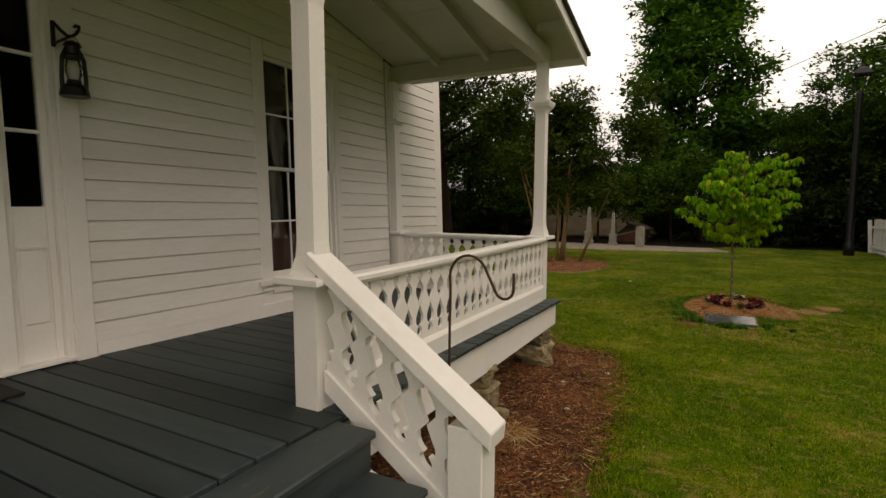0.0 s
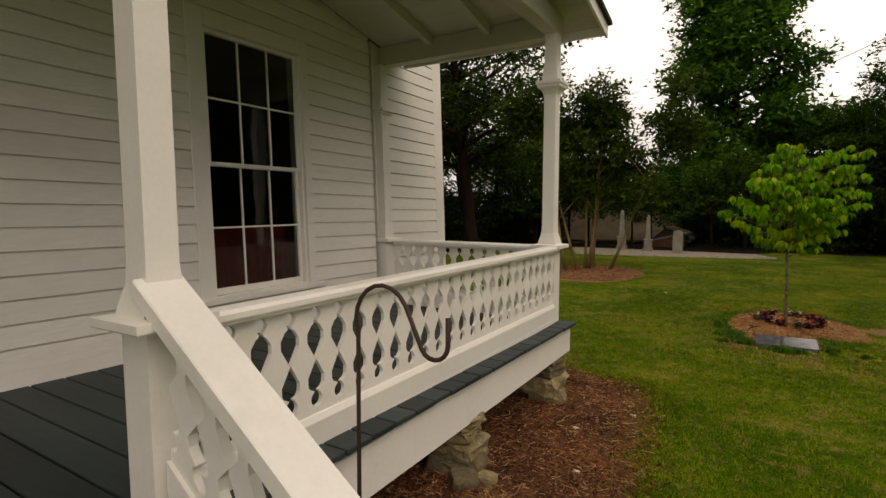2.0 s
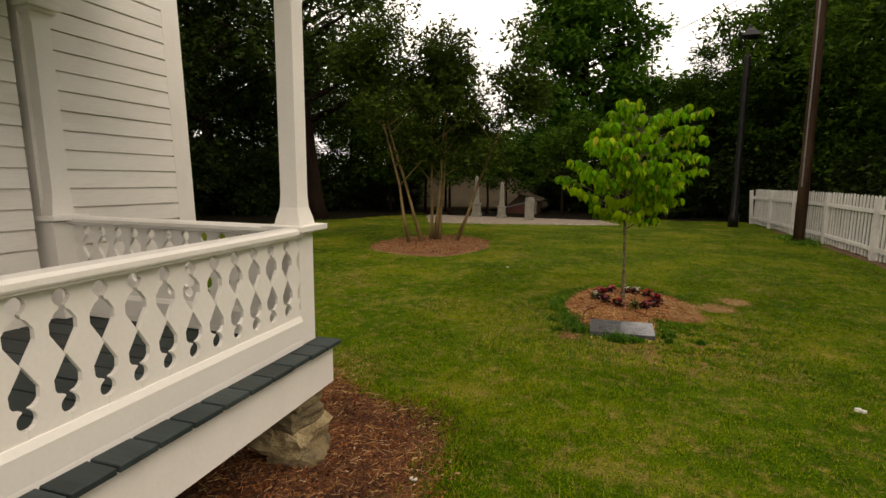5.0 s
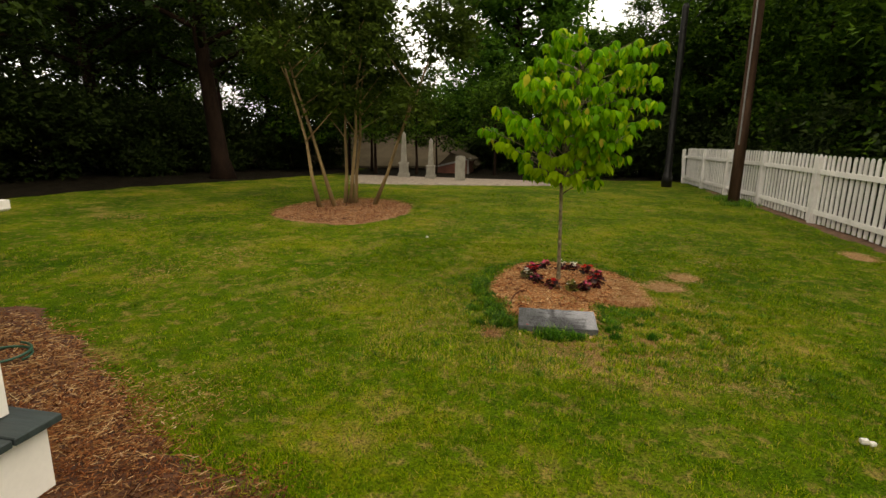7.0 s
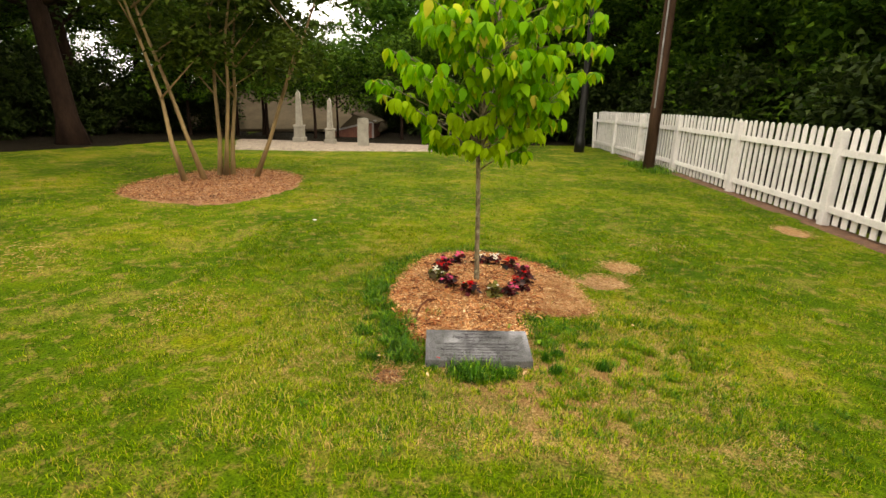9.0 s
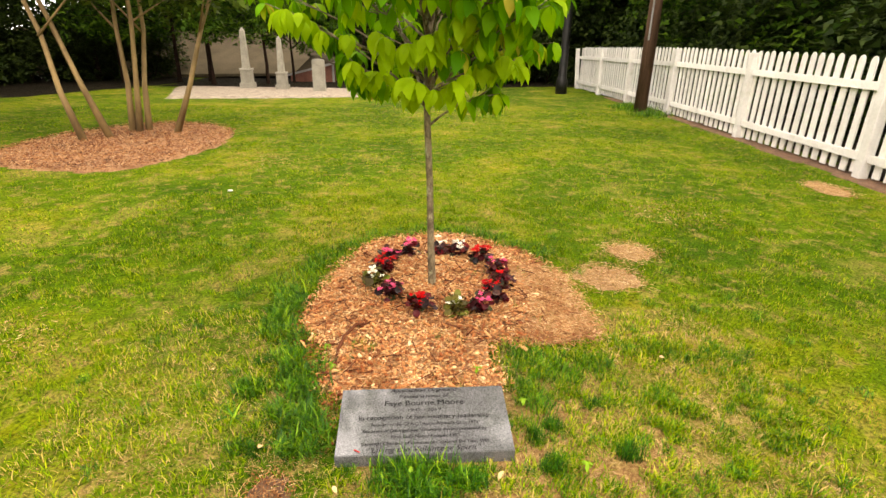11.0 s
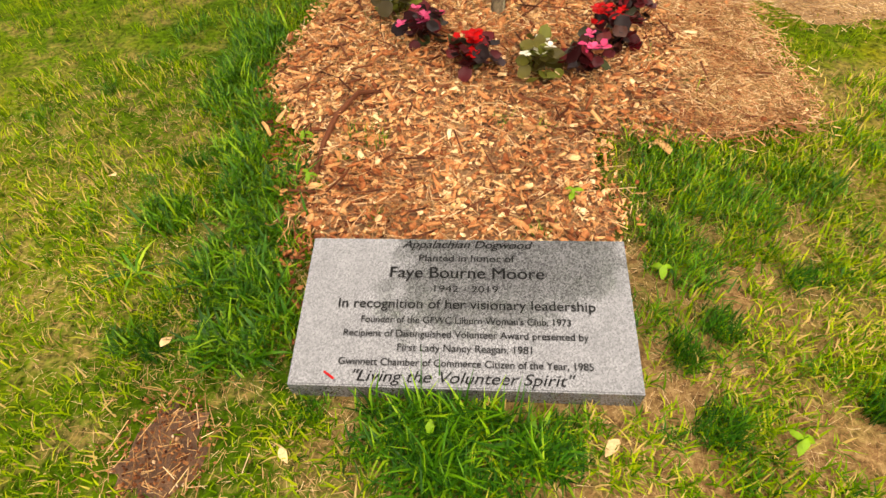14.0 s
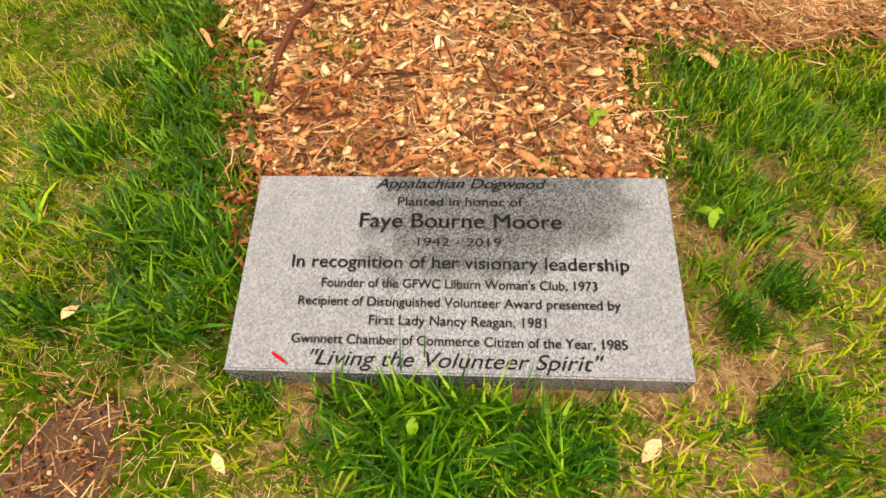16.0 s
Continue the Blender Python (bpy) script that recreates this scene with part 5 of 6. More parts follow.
def dogwood():
    """The young dogwood: a thin trunk forking low, tiers of limbs, drooping whorls of leaves at the twig ends."""
    ox, oy = -0.03, 10.71
    t = thing("dogwood_tree", "young dogwood with bright green drooping leaves in mulch", "tree", at=(ox, oy, gz(ox, oy)))
    g0 = gz(ox, oy)
    r = random.Random(9)
    bm = bmesh.new()
    leader = [(0.005, 0, -0.05), (0.0, 0, 0.0), (-0.012, 0, 0.35), (-0.02, 0.0, 0.7), (-0.04, 0, 1.15), (-0.03, 0.0, 1.5), (0.02, 0.02, 1.9), (0.1, 0.03, 2.37), (0.15, 0.02, 2.82)]
    tube(bm, leader, [0.034, 0.027, 0.022, 0.0205, 0.0195, 0.015, 0.011, 0.008, 0.003], 9)
    part("trunk", bm, YOUNG_BARK, t, smooth=True)
    whorls = []

    def at_height(z):
        for a, b in zip(leader, leader[1:]):
            if a[2] <= z <= b[2]:
                return Vector(a).lerp(Vector(b), (z - a[2]) / (b[2] - a[2]))
        return Vector(leader[-1])
    # how far the crown reaches at each height, towards -x and +x
    TZ = (1.2, 1.45, 1.7, 1.95, 2.12, 2.3, 2.6, 2.85, 3.05)
    TL, TR = (0.35, 0.5, 0.82, 1.0, 0.92, 0.55, 0.52, 0.36, 0.12), (0.42, 0.52, 0.78, 1.16, 1.1, 0.85, 0.88, 0.72, 0.35)
    limbs = []
    n = 52
    for i in range(n):
        tip = 1.25 + 1.6 * ((i + r.random()) / n) ** 0.9
        a = i * 2.399 + r.uniform(-0.3, 0.3)
        side = 0.5 + 0.5 * math.cos(a)
        reach = (np.interp(tip, TZ, TL) * (1 - side) + np.interp(tip, TZ, TR) * side) * r.uniform(0.72, 1.04)
        rise = r.uniform(0.35, 0.75)
        z = max(1.04 + 0.2 * r.random(), tip - rise * reach)
        limbs.append((z, a, reach, (tip - z) / reach))
    limbs += [(1.12 + 0.07 * k, -1.05 - 0.13 * k, 0.78 + 0.03 * (k % 4), 0.75 + 0.05 * (k % 3)) for k in range(9)]
    for z, a, reach, rise in limbs:
        bm = bmesh.new()
        s = at_height(z)
        pts = []
        for f in (0, 0.25, 0.5, 0.75, 1.0):
            bend = 0.18 * math.sin(f * 3 + a)
            pts.append(s + Vector((reach * f * math.cos(a + bend * 0.4), reach * f * math.sin(a + bend * 0.4), reach * rise * f ** 0.8 - 0.05 * f * f)))
        tube(bm, pts, [0.009, 0.007, 0.005, 0.0035, 0.0015], 6)
        for f in (0.4, 0.52, 0.64, 0.75, 0.84, 0.92, 1.0):
            p = pts[0].lerp(pts[-1], f) if f == 1 else pts[int(f * 4)].lerp(pts[int(f * 4) + 1], f * 4 - int(f * 4))
            for side in ((-1, 1) if f < 1 else (0,)):
                if f < 0.6 and r.random() < 0.4:
                    continue
                b = a + side * r.uniform(0.6, 1.2)
                ln = r.uniform(0.08, 0.2) if side else 0.02
                e = p + Vector((ln * math.cos(b), ln * math.sin(b), ln * r.uniform(0.1, 0.6)))
                if side:
                    tube(bm, [p, e], [0.004, 0.0015], 5)
                whorls.append((e, b))
        part("limb", bm, YOUNG_BARK, t, smooth=True)
    meshes = [mesh_of(leaf_mesh(ln, k), DOGLEAF) for k, ln in enumerate((0.1, 0.115, 0.132, 0.15))]
    for me in meshes:
        me.shade_smooth()
    crown = part("crown", bmesh.new(), DOGLEAF, t)
    bulk_v, bulk_f, singles, count = [], [], 0, 0
    for p, b in whorls:
        for k in range(r.choice((4, 5, 5, 6))):
            yaw = b + k * 6.283 / 4.5 + r.uniform(-0.5, 0.5)
            droop = r.uniform(0.25, 1.0)
            m = Matrix.Translation(p) @ Euler((r.uniform(-0.4, 0.4), droop, yaw)).to_matrix().to_4x4()
            me = r.choice(meshes)
            if singles < 300 and p.y < -0.15:
                leaf = part("leaf", me, None, crown)
                leaf.matrix_local = m
                singles += 1
                continue
            base = len(bulk_v)
            bulk_v += [tuple(m @ v.co) for v in me.vertices]
            bulk_f += [tuple(base + q for q in f.vertices) for f in me.polygons]
    me = bpy.data.meshes.new("mesh")
    me.from_pydata(bulk_v, [], bulk_f)
    me.materials.append(DOGLEAF)
    me.shade_smooth()
    crown.data = me
    crown["kind"] = "stuff"


dogwood()


# ---- begonias round the tree ----
def begonia(x, y, seed, petal, dark, blooms):
    r = random.Random(seed)
    b = thing("begonia", "small begonia with " + {"r": "red", "p": "pink", "w": "white"}[petal] + " flowers and " + ("dark bronze" if dark else "green-bronze") + " leaves", "flower", "begonias round the tree", (x, y, gz(x, y) + 0.008))
    b.scale = (1.0, 1.0, 1.05)
    bm = bmesh.new()
    for k in range(40):
        a, d, h = r.uniform(0, 6.28), r.uniform(0.01, 0.08), r.uniform(0.015, 0.1)
        c = Vector((d * math.cos(a), d * math.sin(a), h))
        s = r.uniform(0.014, 0.029)
        tilt = Euler((r.uniform(-0.7, 0.7), r.uniform(-0.7, 0.7), a)).to_matrix()
        mid = bm.verts.new(c)
        rim = [bm.verts.new(c + tilt @ Vector((s * math.cos(q) * 1.2, s * math.sin(q), 0.008 + 0.004 * math.cos(3 * q)))) for q in np.linspace(0, 2 * math.pi, 9)[:-1]]
        for i in range(8):
            bm.faces.new((mid, rim[i], rim[(i + 1) % 8]))
    part("foliage", bm, BEGLEAF if dark else BEGGREEN, b, "dark bronze leaves" if dark else "green leaves", smooth=True)
    for k in range(4):
        a = r.uniform(0, 6.28)
        part("stem", tube(bmesh.new(), [(0, 0, -0.01), (0.03 * math.cos(a), 0.03 * math.sin(a), 0.05)], [0.003, 0.002], 5), BEGLEAF, b)
    pm = {"r": REDPETAL, "p": PINKPETAL, "w": WHITEPETAL}[petal]
    for k in range(max(1, int(blooms * (1.2 if petal == "r" else 0.8)))):
        bm = bmesh.new()
        a, d, h = r.uniform(0, 6.28), r.uniform(0.0, 0.075), r.uniform(0.075, 0.13)
        c = Vector((d * math.cos(a), d * math.sin(a), h))
        s = r.uniform(0.018, 0.029)
        for q in range(5):
            yaw, t = q * 1.257 + a, Euler((r.uniform(-0.3, 0.3), r.uniform(-0.5, 0.3), q * 1.257 + a)).to_matrix()
            w = [bm.verts.new(c + t @ Vector(v) * s) for v in ((0, 0, 0), (0.5, 0.45, 0.15), (1.0, 0.3, 0.2), (1.05, -0.3, 0.2), (0.5, -0.45, 0.15))]
            bm.faces.new(w)
        part("blossom", bm, pm, b)


for i, (x, y, p, dk, bl) in enumerate(((-0.34, 11.12, "p", True, 9), (-0.2, 11.28, "p", True, 8), (-0.37, 10.92, "r", True, 9), (-0.41, 10.72, "w", False, 8), (-0.29, 10.53, "p", True, 7), (-0.1, 10.37, "r", True, 8), (0.11, 10.36, "w", False, 5), (0.25, 10.38, "p", True, 5),
                                       (0.37, 10.53, "r", True, 9), (0.43, 10.72, "r", True, 1), (0.42, 10.92, "p", True, 5), (0.33, 11.14, "r", True, 9), (0.16, 11.28, "w", True, 12), (0.02, 11.3, "w", True, 6))):
    begonia(x, y, 100 + i, p, dk, bl)


# ---- picket fence, pole, lamp ----
def fence_x(y):
    return 5.42 + 0.006 * (y - 14)


def picket_fence():
    f = thing("picket_fence", "white picket fence with rounded tips, weathered at the foot", "fence")
    post = boxed(-0.065, 0.065, -0.065, 0.065, -0.2, 1.42, bevel=0.008)
    post = mesh_of(post, FENCE)
    ys = [28.3, 25.5, 22.75, 19.93, 16.92, 14.0, 11.05, 8.1]
    for i, y in enumerate(ys):
        o = part("post", post, None, f)
        o.location = (fence_x(y), y, gz(fence_x(y), y))
        o.rotation_euler = (0.0, 0, 0) if i else (-0.07, -0.05, 0)
    for ya, yb in zip(ys[1:], ys):
        for h, th in ((0.21, 0.1), (1.06, 0.1)):
            bm = bmesh.new()
            za, zb = gz(5.4, ya) + h, gz(5.4, yb) + h
            xa, xb = fence_x(ya) + 0.0, fence_x(yb) + 0.0
            vs = [bm.verts.new(v) for v in ((xa - 0.02, ya, za), (xa + 0.02, ya, za), (xa + 0.02, ya, za + th), (xa - 0.02, ya, za + th), (xb - 0.02, yb, zb), (xb + 0.02, yb, zb), (xb + 0.02, yb, zb + th), (xb - 0.02, yb, zb + th))]
            for q in ((0, 1, 2, 3), (7, 6, 5, 4), (0, 4, 5, 1), (1, 5, 6, 2), (2, 6, 7, 3), (3, 7, 4, 0)):
                bm.faces.new([vs[k] for k in q])
            part("rail", bm, FENCE, f)
    bm = bmesh.new()
    prism(bm, [(-0.052, 0.03), (0.052, 0.03), (0.052, 1.38), (0.045, 1.42), (0.025, 1.45), (0.0, 1.46), (-0.025, 1.45), (-0.045, 1.42), (-0.052, 1.38)], "x", 0.022, 0.042)
    pk = mesh_of(bm, FENCE)
    y, r = 7.9, random.Random(3)
    while y < 28.2:
        o = part("picket", pk, None, f)
        o.location = (fence_x(y), y, gz(5.4, y) + r.uniform(-0.012, 0.012))
        o.rotation_euler = (r.uniform(-0.01, 0.01), 0, 0)
        y += 0.19


picket_fence()


def utility_pole():
    x, y = 4.98, 20.4
    p = thing("utility_pole", "dark brown wooden utility pole beside the fence", "pole", at=(x, y, gz(x, y)))
    part("shaft", tube(bmesh.new(), [(0, 0, -0.2), (0.0, 0, 2.2), (-0.06, 0, 8.0), (-0.08, 0, 9.5)], [0.15, 0.145, 0.125, 0.12], 14), POLE, p, smooth=True)
    part("conduit", tube(bmesh.new(), [(-0.1, -0.14, 1.6), (-0.11, -0.135, 4.5), (-0.14, -0.12, 8.0)], 0.02, 6), GREYROD, p, "pale grey conduit strip")
    part("cable", tube(bmesh.new(), [(0.35, 0, 8.0), (-3, 10, 8.4), (-7, 22, 9.6)], 0.015, 5), IRON, p, "thin black overhead cable")
    part("cable", tube(bmesh.new(), [(0.3, 0, 7.2), (-0.4, 3.5, 5.9), (-0.8, 5.6, 5.4)], 0.012, 5), IRON, p, "thin black overhead cable")


utility_pole()


def street_lamp():
    x, y = 4.28, 25.6
    s = thing("street_lamp", "tall black lamp post with a four-sided lantern", "street lamp", at=(x, y, gz(x, y)))
    s.scale = (1.2, 1.2, 1.125)
    bm = bmesh.new()
    lathe(bm, [(0.16, -0.1), (0.16, 0.35), (0.14, 0.42), (0.115, 0.5), (0.105, 3.0), (0.095, 5.6), (0.1, 5.65), (0.06, 5.75)], 14)
    part("post", bm, IRON, s, smooth=True)
    bm = bmesh.new()
    lathe(bm, [(0.07, 5.75), (0.1, 5.8), (0.19, 6.25), (0.21, 6.27)], square=True)
    part("lantern_glass", bm, LAMPGLASS, s)
    bm = bmesh.new()
    lathe(bm, [(0.26, 6.27), (0.27, 6.3), (0.14, 6.48), (0.05, 6.55), (0.02, 6.68)], square=True)
    part("lantern_hood", bm, IRON, s)
    for a in range(4):
        c, d = math.cos(a * math.pi / 2 + math.pi / 4), math.sin(a * math.pi / 2 + math.pi / 4)
        part("lantern_rib", tube(bmesh.new(), [(0.14 * c, 0.14 * d, 5.79), (0.285 * c, 0.285 * d, 6.28)], 0.012, 5), IRON, s)


street_lamp()

# ---- the small graveyard ----
gravel = patch("gravel_bed", [(-7.0, 22.0), (-4.5, 22.5), (-1.5, 23.5), (0.2, 24.3), (-0.6, 26.2), (-8.6, 26.2)], GRAVEL, 0.05, "pale gravel bed of a small graveyard", "gravel bed", 0.15)


def obelisk(x, y, h, w, label, seed):
    o = thing("obelisk", label, "gravestone", "gravestones", (x, y, gz(x, y) + 0.03))
    part("plinth", boxed(-w * 0.95, w * 0.95, -w * 0.95, w * 0.95, 0, h * 0.1, bevel=0.01), MARBLE, o)
    bm = bmesh.new()
    lathe(bm, [(w * 0.75, h * 0.1), (w * 0.72, h * 0.3), (w * 0.85, h * 0.31), (w * 0.8, h * 0.34)], square=True)
    part("die", bm, MARBLE, o)
    bm = bmesh.new()
    lathe(bm, [(w * 0.48, h * 0.34), (w * 0.3, h * 0.94), (0.01, h)], square=True)
    part("shaft", bm, MARBLE, o)


obelisk(-6.0, 25.6, 1.85, 0.22, "weathered pale marble obelisk on a block base", 1)
obelisk(-4.8, 25.3, 1.6, 0.2, "weathered grey marble obelisk, shorter, on a block base", 2)
hs = thing("headstone", "upright weathered grey marble headstone", "gravestone", "gravestones", (-3.5, 24.7, gz(-3.5, 24.7) + 0.03))
bm = bmesh.new()
prism(bm, [(-0.19, 0.0), (0.19, 0.0), (0.185, 0.9), (0.16, 0.95), (0.0, 0.97), (-0.16, 0.95), (-0.185, 0.9)], "y", -0.08, 0.08)
part("slab", bm, MARBLE, hs)


def far_buildings():
    b = thing("low_building", "low red-walled building under a broad tan-brown roof", "building", at=(-11, 31, -0.9))
    part("wall", boxed(-8.0, 6.4, 0.5, 7.0, -0.5, 0.3, bevel=0), BRICKRED, b)
    bm = bmesh.new()
    low = [bm.verts.new(v) for v in ((-8.6, 0, 0.3), (7.3, 0, 0.72), (7.3, 7.6, 0.72), (-8.6, 7.6, 0.3))]
    under = [bm.verts.new((v.co.x, v.co.y, v.co.z - 0.12)) for v in low]
    top = [bm.verts.new(v) for v in ((-8.6, 3.8, 2.3), (5.0, 3.8, 2.2))]
    bm.faces.new((low[0], low[1], top[1], top[0]))
    bm.faces.new((low[1], low[2], top[1]))
    bm.faces.new((low[2], low[3], top[0], top[1]))
    bm.faces.new((low[3], low[0], top[0]))
    bm.faces.new(under[::-1])
    for i in range(4):
        bm.faces.new((under[i], under[(i + 1) % 4], low[(i + 1) % 4], low[i]))
    part("roof", bm, ROOFTIN, b)
    part("chimney", boxed(-3, -2.4, 3.3, 3.9, 1.6, 2.6), BRICKRED, b)
    s = thing("wooden_shed", "small red-brown shed with a pale raked roof edge", "shed", at=(-4.6, 29.6, -0.85))
    wall = part("wall", prism(bmesh.new(), [(-1.0, 0.0), (0.72, 0.0), (0.72, 1.04), (-1.0, 0.6)], "y", 0, 2.0), BRICKRED, s)
    for k in range(9):
        part("batten", boxed(-0.92 + k * 0.19, -0.89 + k * 0.19, -0.015, -0.001, 0.02, 0.6 + k * 0.048, bevel=0), BRICKRED, wall)
    part("roof", prism(bmesh.new(), [(-0.25, 1.35), (0.9, 1.0), (0.9, 1.06), (-0.25, 1.41)], "y", -0.15, 2.4), ROOFTIN, s, "tan weathered roof slope")
    part("rake_board", prism(bmesh.new(), [(-1.12, 0.58), (0.86, 1.09), (0.86, 1.17), (-1.12, 0.66)], "y", -0.12, -0.07), GREYROD, s, "pale raked edge board")
    part("gable", prism(bmesh.new(), [(-1.0, 0.6), (0.72, 1.04), (-0.2, 1.34)], "y", 0.3, 2.0), ROOFTIN, s)
    part("post", boxed(0.66, 0.74, -0.09, -0.02, 0, 1.05), GREY, s)


far_buildings()

# ---- small things on the ground ----
for i, (dx, dy, s) in enumerate(((0, 0, 0.036), (0.035, -0.02, 0.028))):
    sc = part("paper_scrap", rough_stone(s * 1.3, s, s * 0.8, 70 + i), PALE)
    sc.location = (1.79 + dx, 7.78 + dy, gz(1.79, 7.78) + 0.03)
    tagged(sc, "crumpled cream paper scrap on the grass", "scrap", "paper scraps")
for i, (x, y) in enumerate(((-1.55, 3.55), (-1.35, 5.6), (-1.7, 5.0), (-1.45, 4.2), (-2.2, 13.1))):
    sc = part("paper_scrap", rough_stone(0.05, 0.03, 0.012, 80 + i), PALE)
    sc.location = (x, y, gz(x, y) + 0.022)
    tagged(sc, "small pale scrap lying on mulch", "scrap", "paper scraps")
hose = [(-4.5 + 0.2 * math.cos(a), 7.6 + 0.2 * math.sin(a), gz(-4.5, 7.6) + 0.025 + 0.006 * a) for a in np.linspace(0, 8, 40)]
tagged(part("garden_hose", tube(bmesh.new(), hose, 0.011, 6), HOSE, smooth=True), "coiled green garden hose on the mulch", "hose")


# ---- loose litter, chips and grass ----
MARK = [(-0.46, 9.24), (0.325, 9.27), (0.31, 9.66), (-0.46, 9.62)]
def value_noise(x, y, scale, seed):
    """Smooth random field between 0 and 1."""
    rng = np.random.default_rng(seed)
    tab = rng.random((64, 64))
    u, v = x * scale + 100, y * scale + 100
    i, j = np.floor(u).astype(int), np.floor(v).astype(int)
    f, g = u - i, v - j
    f, g = f * f * (3 - 2 * f), g * g * (3 - 2 * g)
    t = lambda a, b: tab[a % 64, b % 64]
    return (t(i, j) * (1 - f) + t(i + 1, j) * f) * (1 - g) + (t(i, j + 1) * (1 - f) + t(i + 1, j + 1) * f) * g


def scatter_chips(name, ring, count, lengths, widths, material, seed, label, lift=0.012, tilt=0.35, thick=0.003, fray=0.03, tail=1.0, corners=0):
    rng = np.random.default_rng(seed)
    xs, ys = np.array(ring).T
    x, y = rng.uniform(xs.min(), xs.max(), count * 3), rng.uniform(ys.min(), ys.max(), count * 3)
    ok = inside(ring, x, y)
    x, y = x[ok][:count], y[ok][:count]
    x, y = x + rng.normal(0, fray, len(x)), y + rng.normal(0, fray, len(x))
    keep = ~inside(MARK, x, y) & (rng.random(len(x)) < np.where((x > 0.6 + 0.1 * np.sin(y * 9)) & (y < 11.2), tail, 1.0))
    x, y = x[keep], y[keep]
    n = len(x)
    ln, wd = rng.uniform(*lengths, n) * rng.uniform(0.5, 1, n), rng.uniform(*widths, n)
    a, ti, ro = rng.uniform(0, 6.283, n), rng.normal(0, tilt, n), rng.normal(0, tilt, n)
    ax = np.stack([np.cos(a) * np.cos(ti), np.sin(a) * np.cos(ti), np.sin(ti)], -1)
    side = np.stack([-np.sin(a) * np.cos(ro), np.cos(a) * np.cos(ro), np.sin(ro)], -1)
    nor = np.cross(ax, side)
    c = np.stack([x, y, ground_z(x, y) + lift + rng.uniform(0.001, 0.012, n) + np.abs(ax[:, 2]) * ln * 0.35], -1)
    # each piece is a splinter with an outline of its own; thin stalks are three-sided
    corners = corners or (3 if widths[1] < 0.006 else 4)
    if corners == 3:
        v = []
        for su in (-1, 1):
            for sv, up in ((-1, 0), (1, 0), (0, 1.6)):
                v.append(c + ax * (ln * su / 2)[:, None] + side * (wd * sv / 2)[:, None] + nor * thick * up)
        f = np.array([[0, 3, 5, 2], [2, 5, 4, 1]])
    else:
        outline = ((-0.85, -1), (0.1, -1), (1.0, -0.5), (0.85, 0.9), (-0.15, 1), (-1.0, 0.45)) if corners == 6 else ((-1, -1), (1, -1), (1, 1), (-1, 1))
        ring_v = [(su * rng.uniform(0.55, 1.0, n), sv * rng.uniform(0.35, 1.0, n)) for su, sv in outline]
        v = [c + ax * (ln * su / 2)[:, None] + side * (wd * sv / 2)[:, None] + nor * thick * sz / 2 for sz in (-1, 1) for su, sv in ring_v]
        top = [[6, 7, 8, 9], [9, 10, 11, 6]] if corners == 6 else [[4, 5, 6, 7]]
        f = np.array(top + [[i, (i + 1) % corners, (i + 1) % corners + corners, i + corners] for i in range(corners)])
    v = np.stack(v, 1).reshape(-1, 3)
    faces = (f[None] + (np.arange(n) * 2 * corners)[:, None, None]).reshape(-1)
    return tagged(part(name, raw_mesh(v, faces, 4, material)), label, "mulch", kind="stuff")


scatter_chips("wood_chips", DOG_RING, 17000, (0.008, 0.034), (0.005, 0.016), CHIPS, 1, "fine tan and reddish wood chips in the tree's bed", tail=0.3, corners=6)
scatter_chips("wood_chips", DOG_RING, 4200, (0.02, 0.055), (0.009, 0.024), CHIPS, 7, "larger pale wood chips in the tree's bed", 0.018, 0.3, 0.005, tail=0.12, corners=6)
scatter_chips("wood_chips", DOG_RING, 300, (0.05, 0.09), (0.014, 0.03), CHIPS, 71, "broad pale slivers of wood on the bed", 0.022, 0.25, 0.006, tail=0.0, corners=6)
scatter_chips("shredded_bark", DOG_RING, 6500, (0.025, 0.085), (0.0012, 0.003), FIBRE, 8, "brown shredded fibres matted among the chips", 0.018, 0.22, 0.0015)
scatter_chips("dark_twigs", DOG_RING, 420, (0.06, 0.17), (0.003, 0.008), DARKBITS, 72, "dark red-brown bits of twig on the chips", 0.02, 0.2, 0.005, tail=0.6)
scatter_chips("dry_straw", DOG_RING, 4500, (0.03, 0.09), (0.0008, 0.0016), STRAW, 2, "thin dry stalks among the chips", 0.02, 0.2, 0.0015)
TAIL = [(0.6, 10.2), (0.95, 10.25), (0.92, 10.7), (0.9, 11.1), (0.66, 11.0)]
scatter_chips("dry_straw", TAIL, 5500, (0.015, 0.055), (0.0015, 0.0032), FIBRE, 74, "pinkish dry shreds thinning out over bare soil", 0.016, 0.2, 0.0015, 0.05)
scatter_chips("dry_straw", TAIL, 4000, (0.02, 0.06), (0.001, 0.002), STRAW, 75, "thin pale stalks thinning out over bare soil", 0.02, 0.2, 0.0012, 0.05)
LEFT_EDGE = [(-0.5, 9.4), (-0.46, 9.4), (-0.5, 9.75), (-0.62, 10.15), (-0.78, 10.3), (-0.84, 10.5), (-0.86, 10.35), (-0.66, 9.95), (-0.56, 9.6)]
scatter_chips("red_chips", LEFT_EDGE, 520, (0.015, 0.05), (0.005, 0.016), REDCHIPS, 73, "reddish bark chips along the bed's edge under grass", 0.012, 0.4)
scatter_chips("wood_chips", MYR_RING, 5000, (0.03, 0.09), (0.003, 0.008), FIBRE, 9, "tan chips under the stems", 0.034)
scatter_chips("wood_chips", MYR_RING, 8000, (0.02, 0.06), (0.005, 0.016), BEDCHIPS, 3, "brown chips under the stems", 0.03)
